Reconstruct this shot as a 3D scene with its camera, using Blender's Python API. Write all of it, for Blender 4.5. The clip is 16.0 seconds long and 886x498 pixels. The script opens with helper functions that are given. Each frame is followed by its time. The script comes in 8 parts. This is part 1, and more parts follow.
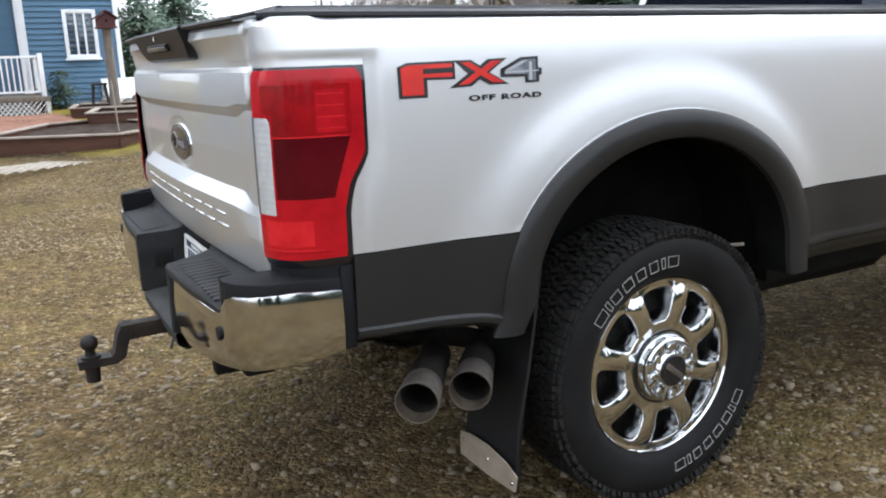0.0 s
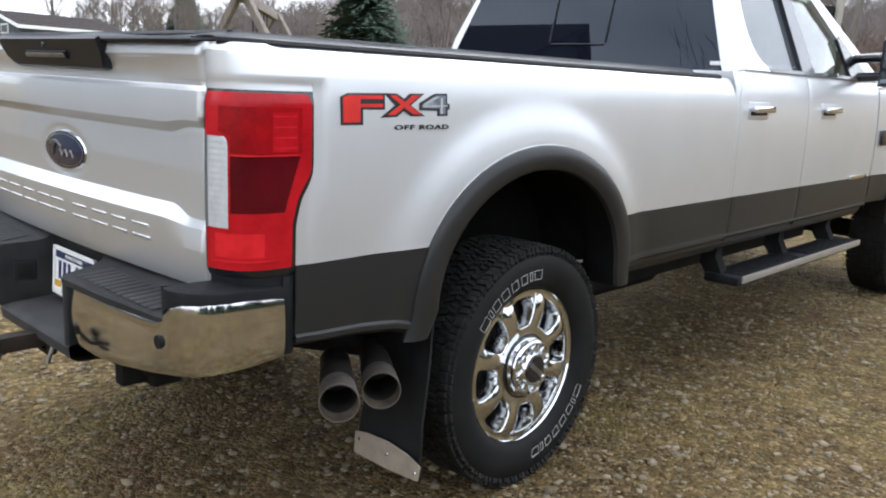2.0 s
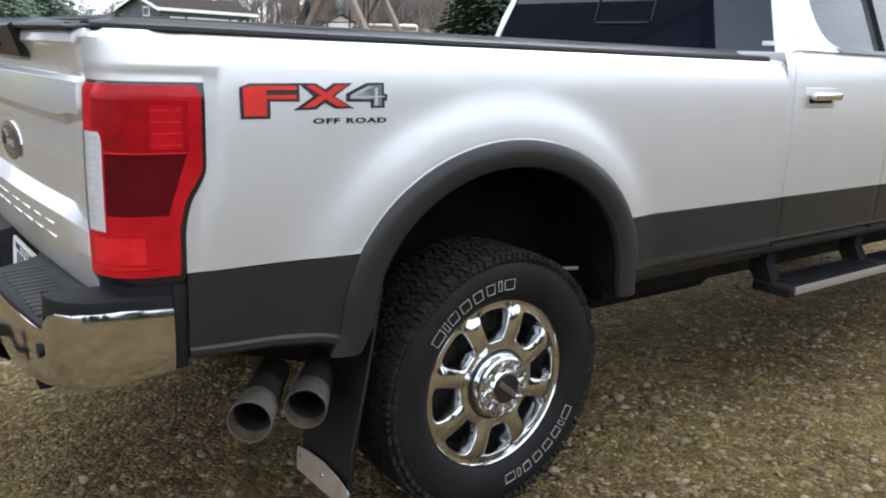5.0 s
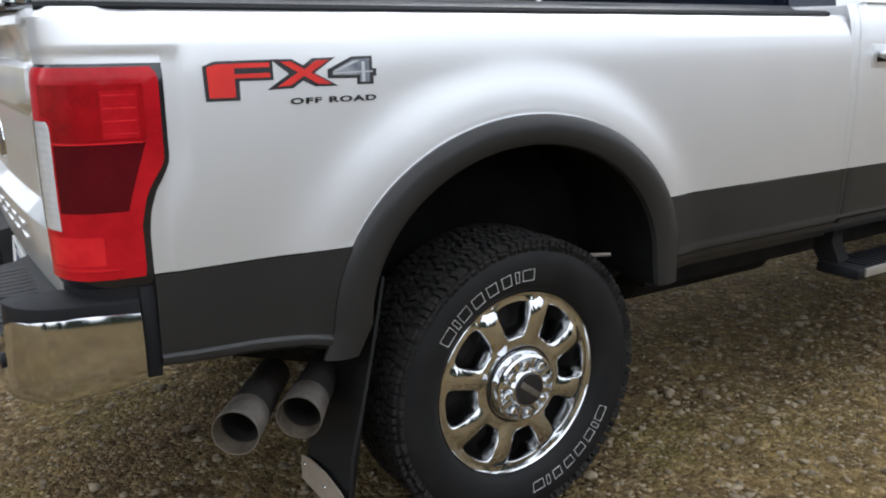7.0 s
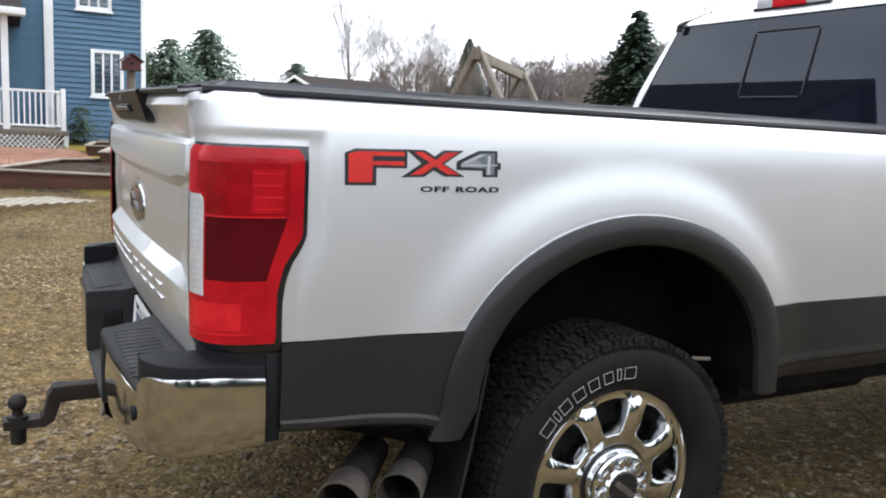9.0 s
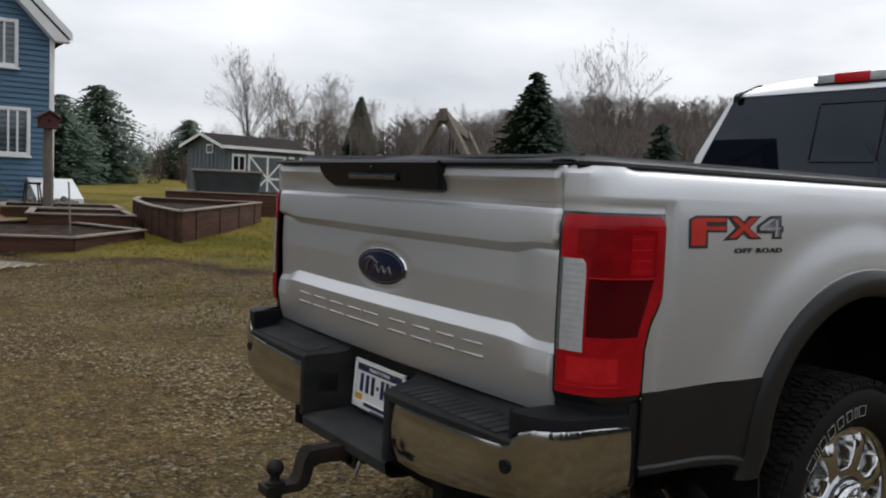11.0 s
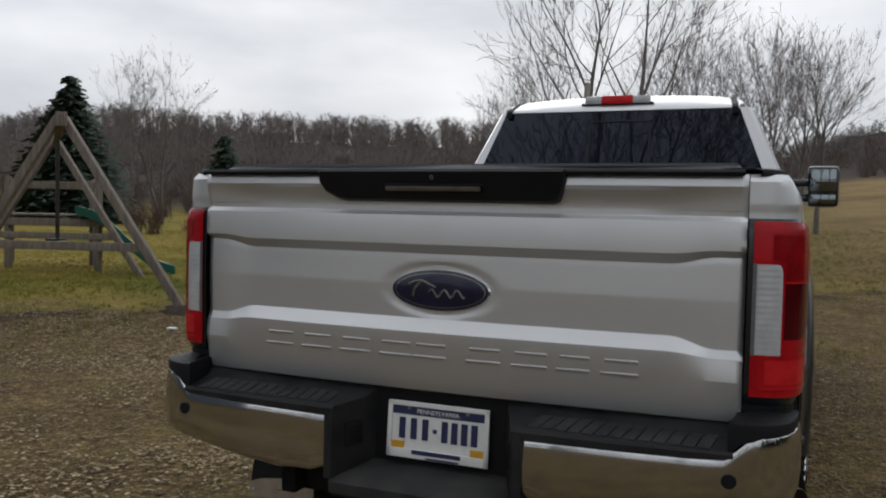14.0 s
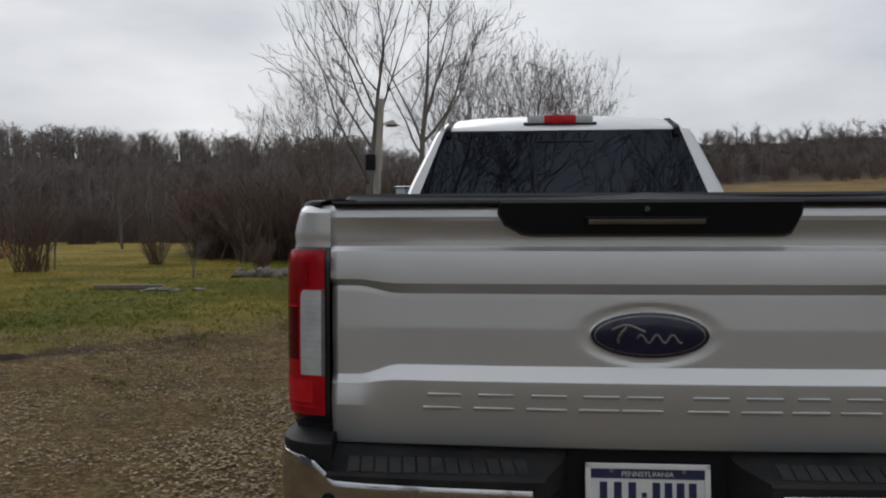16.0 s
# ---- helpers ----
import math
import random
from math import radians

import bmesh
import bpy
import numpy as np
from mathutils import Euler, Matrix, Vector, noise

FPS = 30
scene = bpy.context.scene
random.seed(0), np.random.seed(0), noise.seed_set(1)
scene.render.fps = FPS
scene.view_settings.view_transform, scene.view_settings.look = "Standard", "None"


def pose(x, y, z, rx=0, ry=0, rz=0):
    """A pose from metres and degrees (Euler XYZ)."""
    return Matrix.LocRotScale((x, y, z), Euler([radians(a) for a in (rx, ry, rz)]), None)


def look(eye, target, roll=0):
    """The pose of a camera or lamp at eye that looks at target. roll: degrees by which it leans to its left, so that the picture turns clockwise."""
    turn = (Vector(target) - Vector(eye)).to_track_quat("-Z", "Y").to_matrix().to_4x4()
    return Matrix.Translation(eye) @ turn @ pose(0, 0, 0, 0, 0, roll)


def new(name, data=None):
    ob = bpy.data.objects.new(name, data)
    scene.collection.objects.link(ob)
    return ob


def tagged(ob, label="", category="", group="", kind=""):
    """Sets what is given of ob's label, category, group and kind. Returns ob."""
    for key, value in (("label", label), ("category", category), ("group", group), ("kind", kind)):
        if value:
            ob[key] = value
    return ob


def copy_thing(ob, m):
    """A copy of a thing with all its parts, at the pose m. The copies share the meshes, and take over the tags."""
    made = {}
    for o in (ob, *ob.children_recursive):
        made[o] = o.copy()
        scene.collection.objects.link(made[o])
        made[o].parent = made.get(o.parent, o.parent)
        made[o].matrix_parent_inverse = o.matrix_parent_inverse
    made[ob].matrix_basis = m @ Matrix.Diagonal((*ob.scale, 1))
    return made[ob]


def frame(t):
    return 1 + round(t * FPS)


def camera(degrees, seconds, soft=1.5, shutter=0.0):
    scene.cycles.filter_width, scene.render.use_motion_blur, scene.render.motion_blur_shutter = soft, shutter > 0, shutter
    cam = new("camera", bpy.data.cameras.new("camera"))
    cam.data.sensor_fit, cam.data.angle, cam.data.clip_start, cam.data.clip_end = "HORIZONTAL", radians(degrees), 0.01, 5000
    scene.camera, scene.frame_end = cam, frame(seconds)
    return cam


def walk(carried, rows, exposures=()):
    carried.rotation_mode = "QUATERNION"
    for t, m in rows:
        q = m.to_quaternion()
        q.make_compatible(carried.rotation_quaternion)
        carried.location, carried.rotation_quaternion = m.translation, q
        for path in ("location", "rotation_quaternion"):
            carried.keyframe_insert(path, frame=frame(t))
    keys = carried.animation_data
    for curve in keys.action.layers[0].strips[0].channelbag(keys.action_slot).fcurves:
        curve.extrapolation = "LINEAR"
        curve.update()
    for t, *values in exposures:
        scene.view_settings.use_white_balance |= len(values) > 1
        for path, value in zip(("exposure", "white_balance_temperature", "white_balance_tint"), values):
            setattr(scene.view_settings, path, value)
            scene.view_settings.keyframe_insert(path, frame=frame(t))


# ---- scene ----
cam = camera(56.6, 16.0, 2.0)
PATH = [
    (0, (2.713, -0.527, 1.362), (0.998, 0.398, 0.913), -2.0),
    (0.5, (2.621, -0.688, 1.434), (1.054, 0.472, 0.988), 2.4),
    (1, (2.625, -0.924, 1.404), (1.234, 0.455, 1.001), 3.4),
    (1.5, (2.627, -1.036, 1.39), (1.27, 0.381, 0.998), 3.7),
    (2, (2.619, -1.043, 1.4), (1.274, 0.382, 0.998), 2.6),
    (2.5, (2.624, -1.038, 1.411), (1.274, 0.38, 1.0), 1.8),
    (3, (2.645, -1.046, 1.419), (1.278, 0.361, 1.024), 1.5),
    (3.5, (2.673, -1.009, 1.422), (1.308, 0.383, 0.978), -0.0),
    (4, (2.743, -0.833, 1.437), (1.314, 0.499, 1.011), -0.2),
    (4.2, (2.775, -0.754, 1.461), (1.32, 0.547, 1.027), 1.3),
    (6.3, (2.723, -0.201, 1.395), (1.097, 0.86, 0.915), 0.0),
    (6.5, (2.711, -0.191, 1.392), (1.08, 0.862, 0.912), 0.1),
    (7, (2.692, -0.199, 1.408), (1.06, 0.84, 0.904), -0.4),
    (7.5, (2.679, -0.201, 1.408), (1.063, 0.854, 0.883), -0.2),
    (8, (2.682, -0.2, 1.393), (1.053, 0.851, 0.902), -0.2),
    (8.5, (2.7, -0.198, 1.394), (1.013, 0.784, 0.959), 2.1),
    (9, (2.692, -0.336, 1.417), (0.941, 0.584, 1.121), 2.9),
    (9.5, (2.65, -0.62, 1.421), (0.902, 0.333, 1.234), 2.0),
    (9.7, (2.637, -0.691, 1.375), (0.857, 0.211, 1.244), 3.1),
    (11.8, (1.889, -1.624, 1.411), (0.468, -0.223, 1.279), 3.1),
    (12, (1.792, -1.633, 1.379), (0.428, -0.174, 1.273), 3.4),
    (12.5, (1.571, -1.777, 1.394), (0.345, -0.199, 1.318), 1.5),
    (13, (1.376, -1.945, 1.382), (0.297, -0.262, 1.317), 1.9),
    (13.5, (1.178, -2.128, 1.38), (0.275, -0.344, 1.306), 3.9),
    (14, (0.886, -2.136, 1.346), (0.127, -0.288, 1.266), 1.3),
    (14.5, (0.595, -2.137, 1.37), (-0.048, -0.245, 1.287), 1.8),
    (15, (0.28, -2.174, 1.381), (-0.111, -0.213, 1.347), 1.8),
    (15.5, (-0.042, -2.185, 1.366), (-0.382, -0.214, 1.343), 3.0),
    (16, (-0.348, -2.092, 1.395), (-0.509, -0.099, 1.355), -0.1),
]
EXPOSURES = [(0, 0.96, 5950, 10), (4.2, 1.02, 5950, 10), (6.3, 0.82, 6050, 10), (8.5, 0.86, 6050, 10), (9.0, 0.90, 6100, 10), (9.7, 0.34, 6150, 10), (11.8, -0.67, 6300, 10), (14, -0.70, 6300, 10), (15.0, -0.74, 6300, 10), (16, -0.87, 6300, 10)]
walk(cam, [(t, look(eye, target, roll)) for t, eye, target, roll in PATH], EXPOSURES)

# ---- world, sun ----
world = bpy.data.worlds.new("overcast_sky")
scene.world = world
world.use_nodes = True
wn, wl = world.node_tree.nodes, world.node_tree.links
wn.clear()
w_out = wn.new("ShaderNodeOutputWorld")
w_bg = wn.new("ShaderNodeBackground")
w_sky = wn.new("ShaderNodeTexSky")
w_sky.sky_type, w_sky.sun_disc = "NISHITA", False
w_sky.sun_elevation, w_sky.sun_rotation = radians(36), radians(331)
w_sky.air_density, w_sky.dust_density = 1.0, 3.0
w_dim = wn.new("ShaderNodeVectorMath")
w_dim.operation = "SCALE"
w_dim.inputs["Scale"].default_value = 0.05
w_co = wn.new("ShaderNodeTexCoord")
w_map = wn.new("ShaderNodeMapping")
w_map.inputs["Scale"].default_value = (1.0, 1.0, 3.2)
w_noise = wn.new("ShaderNodeTexNoise")
w_noise.inputs["Scale"].default_value, w_noise.inputs["Detail"].default_value = 2.2, 5
w_noise.inputs["Roughness"].default_value = 0.5
w_ramp = wn.new("ShaderNodeValToRGB")
w_ramp.color_ramp.elements[0].position, w_ramp.color_ramp.elements[1].position = 0.33, 0.66
w_ramp.color_ramp.elements[0].color, w_ramp.color_ramp.elements[1].color = (0.64, 0.67, 0.715, 1), (1.08, 1.08, 1.085, 1)
w_mix = wn.new("ShaderNodeMix")
w_mix.data_type = "RGBA"
w_mix.inputs["Factor"].default_value = 0.88
wl.new(w_co.outputs["Generated"], w_map.inputs["Vector"])
wl.new(w_map.outputs["Vector"], w_noise.inputs["Vector"])
wl.new(w_noise.outputs["Fac"], w_ramp.inputs["Fac"])
wl.new(w_sky.outputs["Color"], w_dim.inputs[0])
wl.new(w_dim.outputs["Vector"], w_mix.inputs["A"])
wl.new(w_ramp.outputs["Color"], w_mix.inputs["B"])
# an overcast sky is brighter overhead than at the horizon
w_sep = wn.new("ShaderNodeSeparateXYZ")
wl.new(w_co.outputs["Generated"], w_sep.inputs[0])
w_up = wn.new("ShaderNodeMapRange")
w_up.inputs["To Min"].default_value, w_up.inputs["To Max"].default_value = 1.04, 1.42
wl.new(w_sep.outputs["Z"], w_up.inputs["Value"])
w_top = wn.new("ShaderNodeVectorMath")
w_top.operation = "SCALE"
wl.new(w_mix.outputs["Result"], w_top.inputs[0])
wl.new(w_up.outputs["Result"], w_top.inputs["Scale"])
# the hidden sun brightens the cloud round it
w_dot = wn.new("ShaderNodeVectorMath")
w_dot.operation = "DOT_PRODUCT"
w_dot.inputs[1].default_value = Vector((-14.5, 26.2, 14.6)).normalized()
wl.new(w_co.outputs["Generated"], w_dot.inputs[0])
w_glow = wn.new("ShaderNodeMapRange")
w_glow.interpolation_type = "SMOOTHSTEP"
w_glow.inputs["From Min"].default_value, w_glow.inputs["From Max"].default_value = 0.72, 1.0
w_glow.inputs["To Min"].default_value, w_glow.inputs["To Max"].default_value = 0.98, 1.05
wl.new(w_dot.outputs["Value"], w_glow.inputs["Value"])
w_lit = wn.new("ShaderNodeVectorMath")
w_lit.operation = "SCALE"
wl.new(w_top.outputs["Vector"], w_lit.inputs[0])
wl.new(w_glow.outputs["Result"], w_lit.inputs["Scale"])
wl.new(w_lit.outputs["Vector"], w_bg.inputs["Color"])
w_bg.inputs["Strength"].default_value = 1.37
wl.new(w_bg.outputs["Background"], w_out.inputs["Surface"])

sun = new("sun", bpy.data.lights.new("sun", "SUN"))
sun.data.energy, sun.data.angle, sun.data.color = 1.6, radians(50), (1.0, 0.975, 0.94)
sun.matrix_world = look((-14.5, 26.2, 21.8), (0, 0, 0))

# ---- materials ----
def principled(name):
    m = bpy.data.materials.new(name)
    m.use_nodes = True
    return m, m.node_tree.nodes, m.node_tree.links, m.node_tree.nodes["Principled BSDF"]


def mat(name, c1, c2=None, scale=6.0, rough=0.5, metal=0.0, bump=0.0, bscale=60.0, coat=0.0, fine=0.25, rvar=0.08, stretch=(1, 1, 1), island=0.0, spec=0.5):
    """Two scales of colour variation, roughness variation and a fine bump."""
    m, n, l, b = principled(name)
    c2 = c2 or tuple(c * 0.8 for c in c1)
    co = n.new("ShaderNodeTexCoord")
    mp = n.new("ShaderNodeMapping")
    mp.inputs["Scale"].default_value = stretch
    l.new(co.outputs["Object"], mp.inputs["Vector"])
    big, small = n.new("ShaderNodeTexNoise"), n.new("ShaderNodeTexNoise")
    big.inputs["Scale"].default_value, big.inputs["Detail"].default_value = scale, 5
    small.inputs["Scale"].default_value, small.inputs["Detail"].default_value = bscale, 3
    for t in (big, small):
        l.new(mp.outputs["Vector"], t.inputs["Vector"])
    add = n.new("ShaderNodeMath")
    add.operation = "MULTIPLY_ADD"
    l.new(small.outputs["Fac"], add.inputs[0])
    add.inputs[1].default_value = fine
    l.new(big.outputs["Fac"], add.inputs[2])
    last = add
    if island:
        g = n.new("ShaderNodeNewGeometry")
        oi = n.new("ShaderNodeMath")
        oi.operation = "MULTIPLY_ADD"
        l.new(g.outputs["Random Per Island"], oi.inputs[0])
        oi.inputs[1].default_value = island
        l.new(add.outputs[0], oi.inputs[2])
        last = oi
    mr = n.new("ShaderNodeMapRange")
    mr.inputs["From Min"].default_value = 0.34 + fine * 0.35
    mr.inputs["From Max"].default_value = 0.66 + fine * 0.65 + island
    l.new(last.outputs[0], mr.inputs["Value"])
    mx = n.new("ShaderNodeMix")
    mx.data_type = "RGBA"
    mx.inputs["A"].default_value, mx.inputs["B"].default_value = (*c1, 1), (*c2, 1)
    l.new(mr.outputs["Result"], mx.inputs["Factor"])
    l.new(mx.outputs["Result"], b.inputs["Base Color"])
    rr = n.new("ShaderNodeMapRange")
    rr.inputs["To Min"].default_value, rr.inputs["To Max"].default_value = max(rough - rvar, 0.01), rough + rvar
    l.new(big.outputs["Fac"], rr.inputs["Value"])
    l.new(rr.outputs["Result"], b.inputs["Roughness"])
    b.inputs["Metallic"].default_value = metal
    b.inputs["Specular IOR Level"].default_value = spec
    if coat:
        b.inputs["Coat Weight"].default_value, b.inputs["Coat Roughness"].default_value = coat, 0.04
    if bump:
        bp = n.new("ShaderNodeBump")
        bp.inputs["Strength"].default_value, bp.inputs["Distance"].default_value = bump, 0.01
        l.new(small.outputs["Fac"], bp.inputs["Height"])
        l.new(bp.outputs["Normal"], b.inputs["Normal"])
    return m


def glass(name, tint, rough=0.0, solid=0.0, spec=0.5):
    """Tinted see-through pane; solid mixes in an opaque dark film."""
    m, n, l, b = principled(name)
    b.inputs["Base Color"].default_value = (*tint, 1)
    b.inputs["Roughness"].default_value = rough
    b.inputs["Transmission Weight"].default_value = 1.0 - solid
    b.inputs["IOR"].default_value = 1.5
    b.inputs["Specular IOR Level"].default_value = spec
    return m


SILVER = mat("silver_metallic_paint", (0.640, 0.646, 0.652), (0.606, 0.612, 0.618), scale=2.5, rough=0.42, metal=0.74, bscale=1400, fine=0.35, coat=0.6, rvar=0.04, spec=0.4)
GREY = mat("dark_grey_metallic_paint", (0.0190, 0.0187, 0.0184), (0.0265, 0.0260, 0.0253), scale=3, rough=0.40, metal=0.2, bscale=1200, fine=0.3, coat=0.16, rvar=0.05, spec=0.2)
CHROME = mat("dusty_chrome", (0.60, 0.612, 0.625), (0.49, 0.495, 0.500), scale=7, rough=0.11, metal=1.0, bscale=160, fine=0.4, rvar=0.05)
BRIGHT = mat("bright_chrome", (0.76, 0.785, 0.81), (0.70, 0.725, 0.745), scale=9, rough=0.06, metal=1.0, bscale=200, rvar=0.03)
WHEEL = mat("dusty_polished_wheel", (0.70, 0.71, 0.72), (0.58, 0.585, 0.585), scale=14, rough=0.09, metal=1.0, bscale=200, fine=0.4, rvar=0.06)
PLASTIC = mat("black_textured_plastic", (0.0072, 0.0075, 0.0086), (0.0125, 0.0125, 0.0138), scale=8, rough=0.55, bump=0.25, bscale=420, rvar=0.08, spec=0.15)
PAD = mat("worn_black_step_plastic", (0.012, 0.0124, 0.0138), (0.030, 0.0295, 0.029), scale=10, rough=0.55, bump=0.3, bscale=350, rvar=0.1, spec=0.16)
STEPTOP = mat("scuffed_grey_black_plastic", (0.022, 0.0222, 0.0235), (0.052, 0.0510, 0.0490), scale=9, rough=0.6, bump=0.3, bscale=350, rvar=0.1, spec=0.16)
GLOSSBLACK = mat("gloss_black_trim", (0.006, 0.007, 0.010), (0.010, 0.011, 0.014), scale=5, rough=0.22, bscale=200, coat=0.4, rvar=0.05)
TRIM = mat("smooth_black_trim", (0.0060, 0.0068, 0.0099), (0.0088, 0.0097, 0.0132), scale=5, rough=0.42, bscale=200, rvar=0.05, spec=0.3)
DARK = mat("dark_underbody", (0.0078, 0.0078, 0.0078), (0.0169, 0.0156, 0.0143), scale=7, rough=0.9, bump=0.2, bscale=90, spec=0.1)
LINER = mat("black_felt_liner", (0.0045, 0.0045, 0.0045), (0.0090, 0.0090, 0.0090), scale=9, rough=0.95, bump=0.2, bscale=120, spec=0.03)
RUBBER = mat("black_rubber", (0.0075, 0.0075, 0.0077), (0.0128, 0.0124, 0.0120), scale=12, rough=0.62, bump=0.12, bscale=260, rvar=0.08, spec=0.13)
TREAD = mat("dusty_tread_rubber", (0.0084, 0.0083, 0.0081), (0.0224, 0.0210, 0.0189), scale=22, rough=0.8, bump=0.3, bscale=300, spec=0.12)
WHITELET = mat("white_raised_rubber", (0.46, 0.46, 0.44), (0.36, 0.36, 0.34), scale=30, rough=0.6, bscale=200)
VINYL = mat("black_vinyl_cover", (0.020, 0.0215, 0.025), (0.034, 0.0355, 0.039), scale=5, rough=0.6, bump=0.35, bscale=500, rvar=0.1)
STEEL = mat("dull_steel", (0.30, 0.285, 0.265), (0.17, 0.158, 0.142), scale=14, rough=0.42, metal=0.9, bscale=120, fine=0.5, rvar=0.12)
ZINC = mat("scuffed_zinc_plate", (0.46, 0.40, 0.33), (0.34, 0.285, 0.225), scale=20, rough=0.42, metal=0.45, bscale=150, fine=0.5, rvar=0.1)
TIPIN = mat("sooty_pipe", (0.010, 0.009, 0.008), (0.035, 0.030, 0.025), scale=25, rough=0.8, metal=0.3, bscale=200)
SOOTED = mat("sooted_steel", (0.24, 0.215, 0.19), (0.105, 0.088, 0.074), scale=16, rough=0.5, metal=0.65, bump=0.15, bscale=140, fine=0.4, rvar=0.1)
BURNT = mat("heat_stained_steel", (0.20, 0.165, 0.125), (0.085, 0.066, 0.048), scale=22, rough=0.55, metal=0.5, bscale=160, fine=0.4)
RUST = mat("rusty_black_steel", (0.010, 0.0095, 0.0095), (0.034, 0.023, 0.016), scale=18, rough=0.6, metal=0.4, bump=0.25, bscale=150)
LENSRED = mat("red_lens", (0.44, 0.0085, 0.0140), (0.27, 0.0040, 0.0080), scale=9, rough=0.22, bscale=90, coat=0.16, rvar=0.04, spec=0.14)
# deeper and brighter reds put the light inside the lamp into the colour
LENSDEEP = mat("shaded_red_reflector", (0.30, 0.0044, 0.0070), (0.17, 0.0026, 0.0046), scale=14, rough=0.22, bscale=120, coat=0.16, rvar=0.04, spec=0.14)
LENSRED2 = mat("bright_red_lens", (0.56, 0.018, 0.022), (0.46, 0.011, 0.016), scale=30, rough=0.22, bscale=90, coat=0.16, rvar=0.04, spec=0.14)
LENSSIDE = mat("grey_lens_edge", (0.13, 0.14, 0.145), (0.09, 0.098, 0.10), scale=30, rough=0.25, bscale=160, coat=0.5, rvar=0.05)
LENSDARK = mat("dark_red_lens", (0.082, 0.0026, 0.006), (0.055, 0.0018, 0.0042), scale=9, rough=0.18, bscale=90, coat=0.16, rvar=0.03, spec=0.14)
LENSWHITE = mat("clear_ribbed_lens", (0.50, 0.51, 0.515), (0.38, 0.39, 0.395), scale=20, rough=0.25, bscale=160, coat=1.0, rvar=0.05)
EMBLEM = mat("deep_blue_enamel", (0.003, 0.005, 0.028), (0.0045, 0.0075, 0.038), scale=20, rough=0.2, coat=0.5, bscale=200)
DRED = mat("red_decal", (0.62, 0.030, 0.020), (0.48, 0.016, 0.014), scale=9, rough=0.3, bscale=300, coat=0.4)
DBLACK = mat("black_decal", (0.012, 0.013, 0.016), (0.022, 0.022, 0.026), scale=30, rough=0.3, bscale=300, coat=0.4)
DGREY = mat("blue_grey_decal", (0.075, 0.09, 0.115), (0.30, 0.32, 0.35), scale=22, rough=0.3, bscale=300, coat=0.4)
DPALE = mat("pale_grey_decal", (0.46, 0.47, 0.48), (0.40, 0.41, 0.42), scale=22, rough=0.3, bscale=300, coat=0.4)
DWHITE = mat("white_print", (0.72, 0.72, 0.70), (0.64, 0.64, 0.62), scale=30, rough=0.4, bscale=200)
PLNAVY = mat("navy_print", (0.012, 0.018, 0.065), (0.018, 0.025, 0.08), scale=30, rough=0.4, bscale=200)
PLYELLOW = mat("amber_print", (0.60, 0.33, 0.025), (0.52, 0.27, 0.02), scale=30, rough=0.4, bscale=200)
BACKGLASS = glass("privacy_glass", (0.007, 0.009, 0.015), 0.015, 0.85, 0.42)
BACKGLASS.node_tree.nodes["Principled BSDF"].inputs["Specular Tint"].default_value = (0.80, 0.88, 1.0, 1)
SIDEGLASS = glass("tinted_side_glass", (0.16, 0.18, 0.20), 0.0, 0.25)
FRONTGLASS = glass("front_side_glass", (0.72, 0.78, 0.76))
EDGE = mat("brushed_bright_strip", (0.62, 0.62, 0.62), (0.54, 0.54, 0.535), scale=9, rough=0.32, metal=0.85, bscale=200, rvar=0.05)
MIRROR = mat("dark_mirror_glass", (0.22, 0.25, 0.26), (0.20, 0.23, 0.24), scale=3, rough=0.03, metal=1.0, bscale=50, rvar=0.01)
PALEPOLE = mat("pale_weathered_pole", (0.36, 0.33, 0.29), (0.24, 0.22, 0.19), scale=3, rough=0.85, bump=0.3, bscale=40, stretch=(4, 4, 0.5))
# stem colour greyed to carry the haze of distance
MIDBRUSH = mat("hazed_grey_brown_brush", (0.118, 0.084, 0.070), (0.080, 0.064, 0.056), scale=0.1, rough=0.95, bscale=1, island=0.5)
SEAT = mat("dark_seat_leather", (0.030, 0.028, 0.026), (0.045, 0.042, 0.04), scale=6, rough=0.55, bump=0.2, bscale=200)

BLUE = mat("blue_painted_siding", (0.060, 0.135, 0.215), (0.078, 0.165, 0.255), scale=1.5, rough=0.55, bump=0.1, bscale=40, stretch=(1, 0.3, 4))
WHITE = mat("white_painted_trim", (0.84, 0.85, 0.85), (0.76, 0.77, 0.77), scale=3, rough=0.5, bump=0.05, bscale=60)
PANE = glass("house_window_glass", (0.70, 0.74, 0.76), 0.0, 0.0)
CURTAIN = mat("pale_curtain", (0.42, 0.45, 0.47), (0.20, 0.22, 0.24), scale=5, rough=0.9, stretch=(6, 6, 0.3))
ROOF = mat("dark_shingles", (0.026, 0.0205, 0.0195), (0.044, 0.036, 0.035), scale=5, rough=0.95, bump=0.5, bscale=25, spec=0.08)
BEDWOOD = mat("brown_stained_boards", (0.100, 0.050, 0.034), (0.058, 0.032, 0.024), scale=3, rough=0.85, bump=0.3, bscale=40, spec=0.1, stretch=(0.5, 0.5, 5))
CAPWOOD = mat("weathered_board_cap", (0.30, 0.25, 0.20), (0.20, 0.165, 0.135), scale=4, rough=0.85, bump=0.3, bscale=50)
GREYWOOD = mat("weathered_timber", (0.205, 0.170, 0.135), (0.115, 0.095, 0.078), scale=6, rough=0.85, bump=0.4, bscale=60, stretch=(4, 4, 0.6))
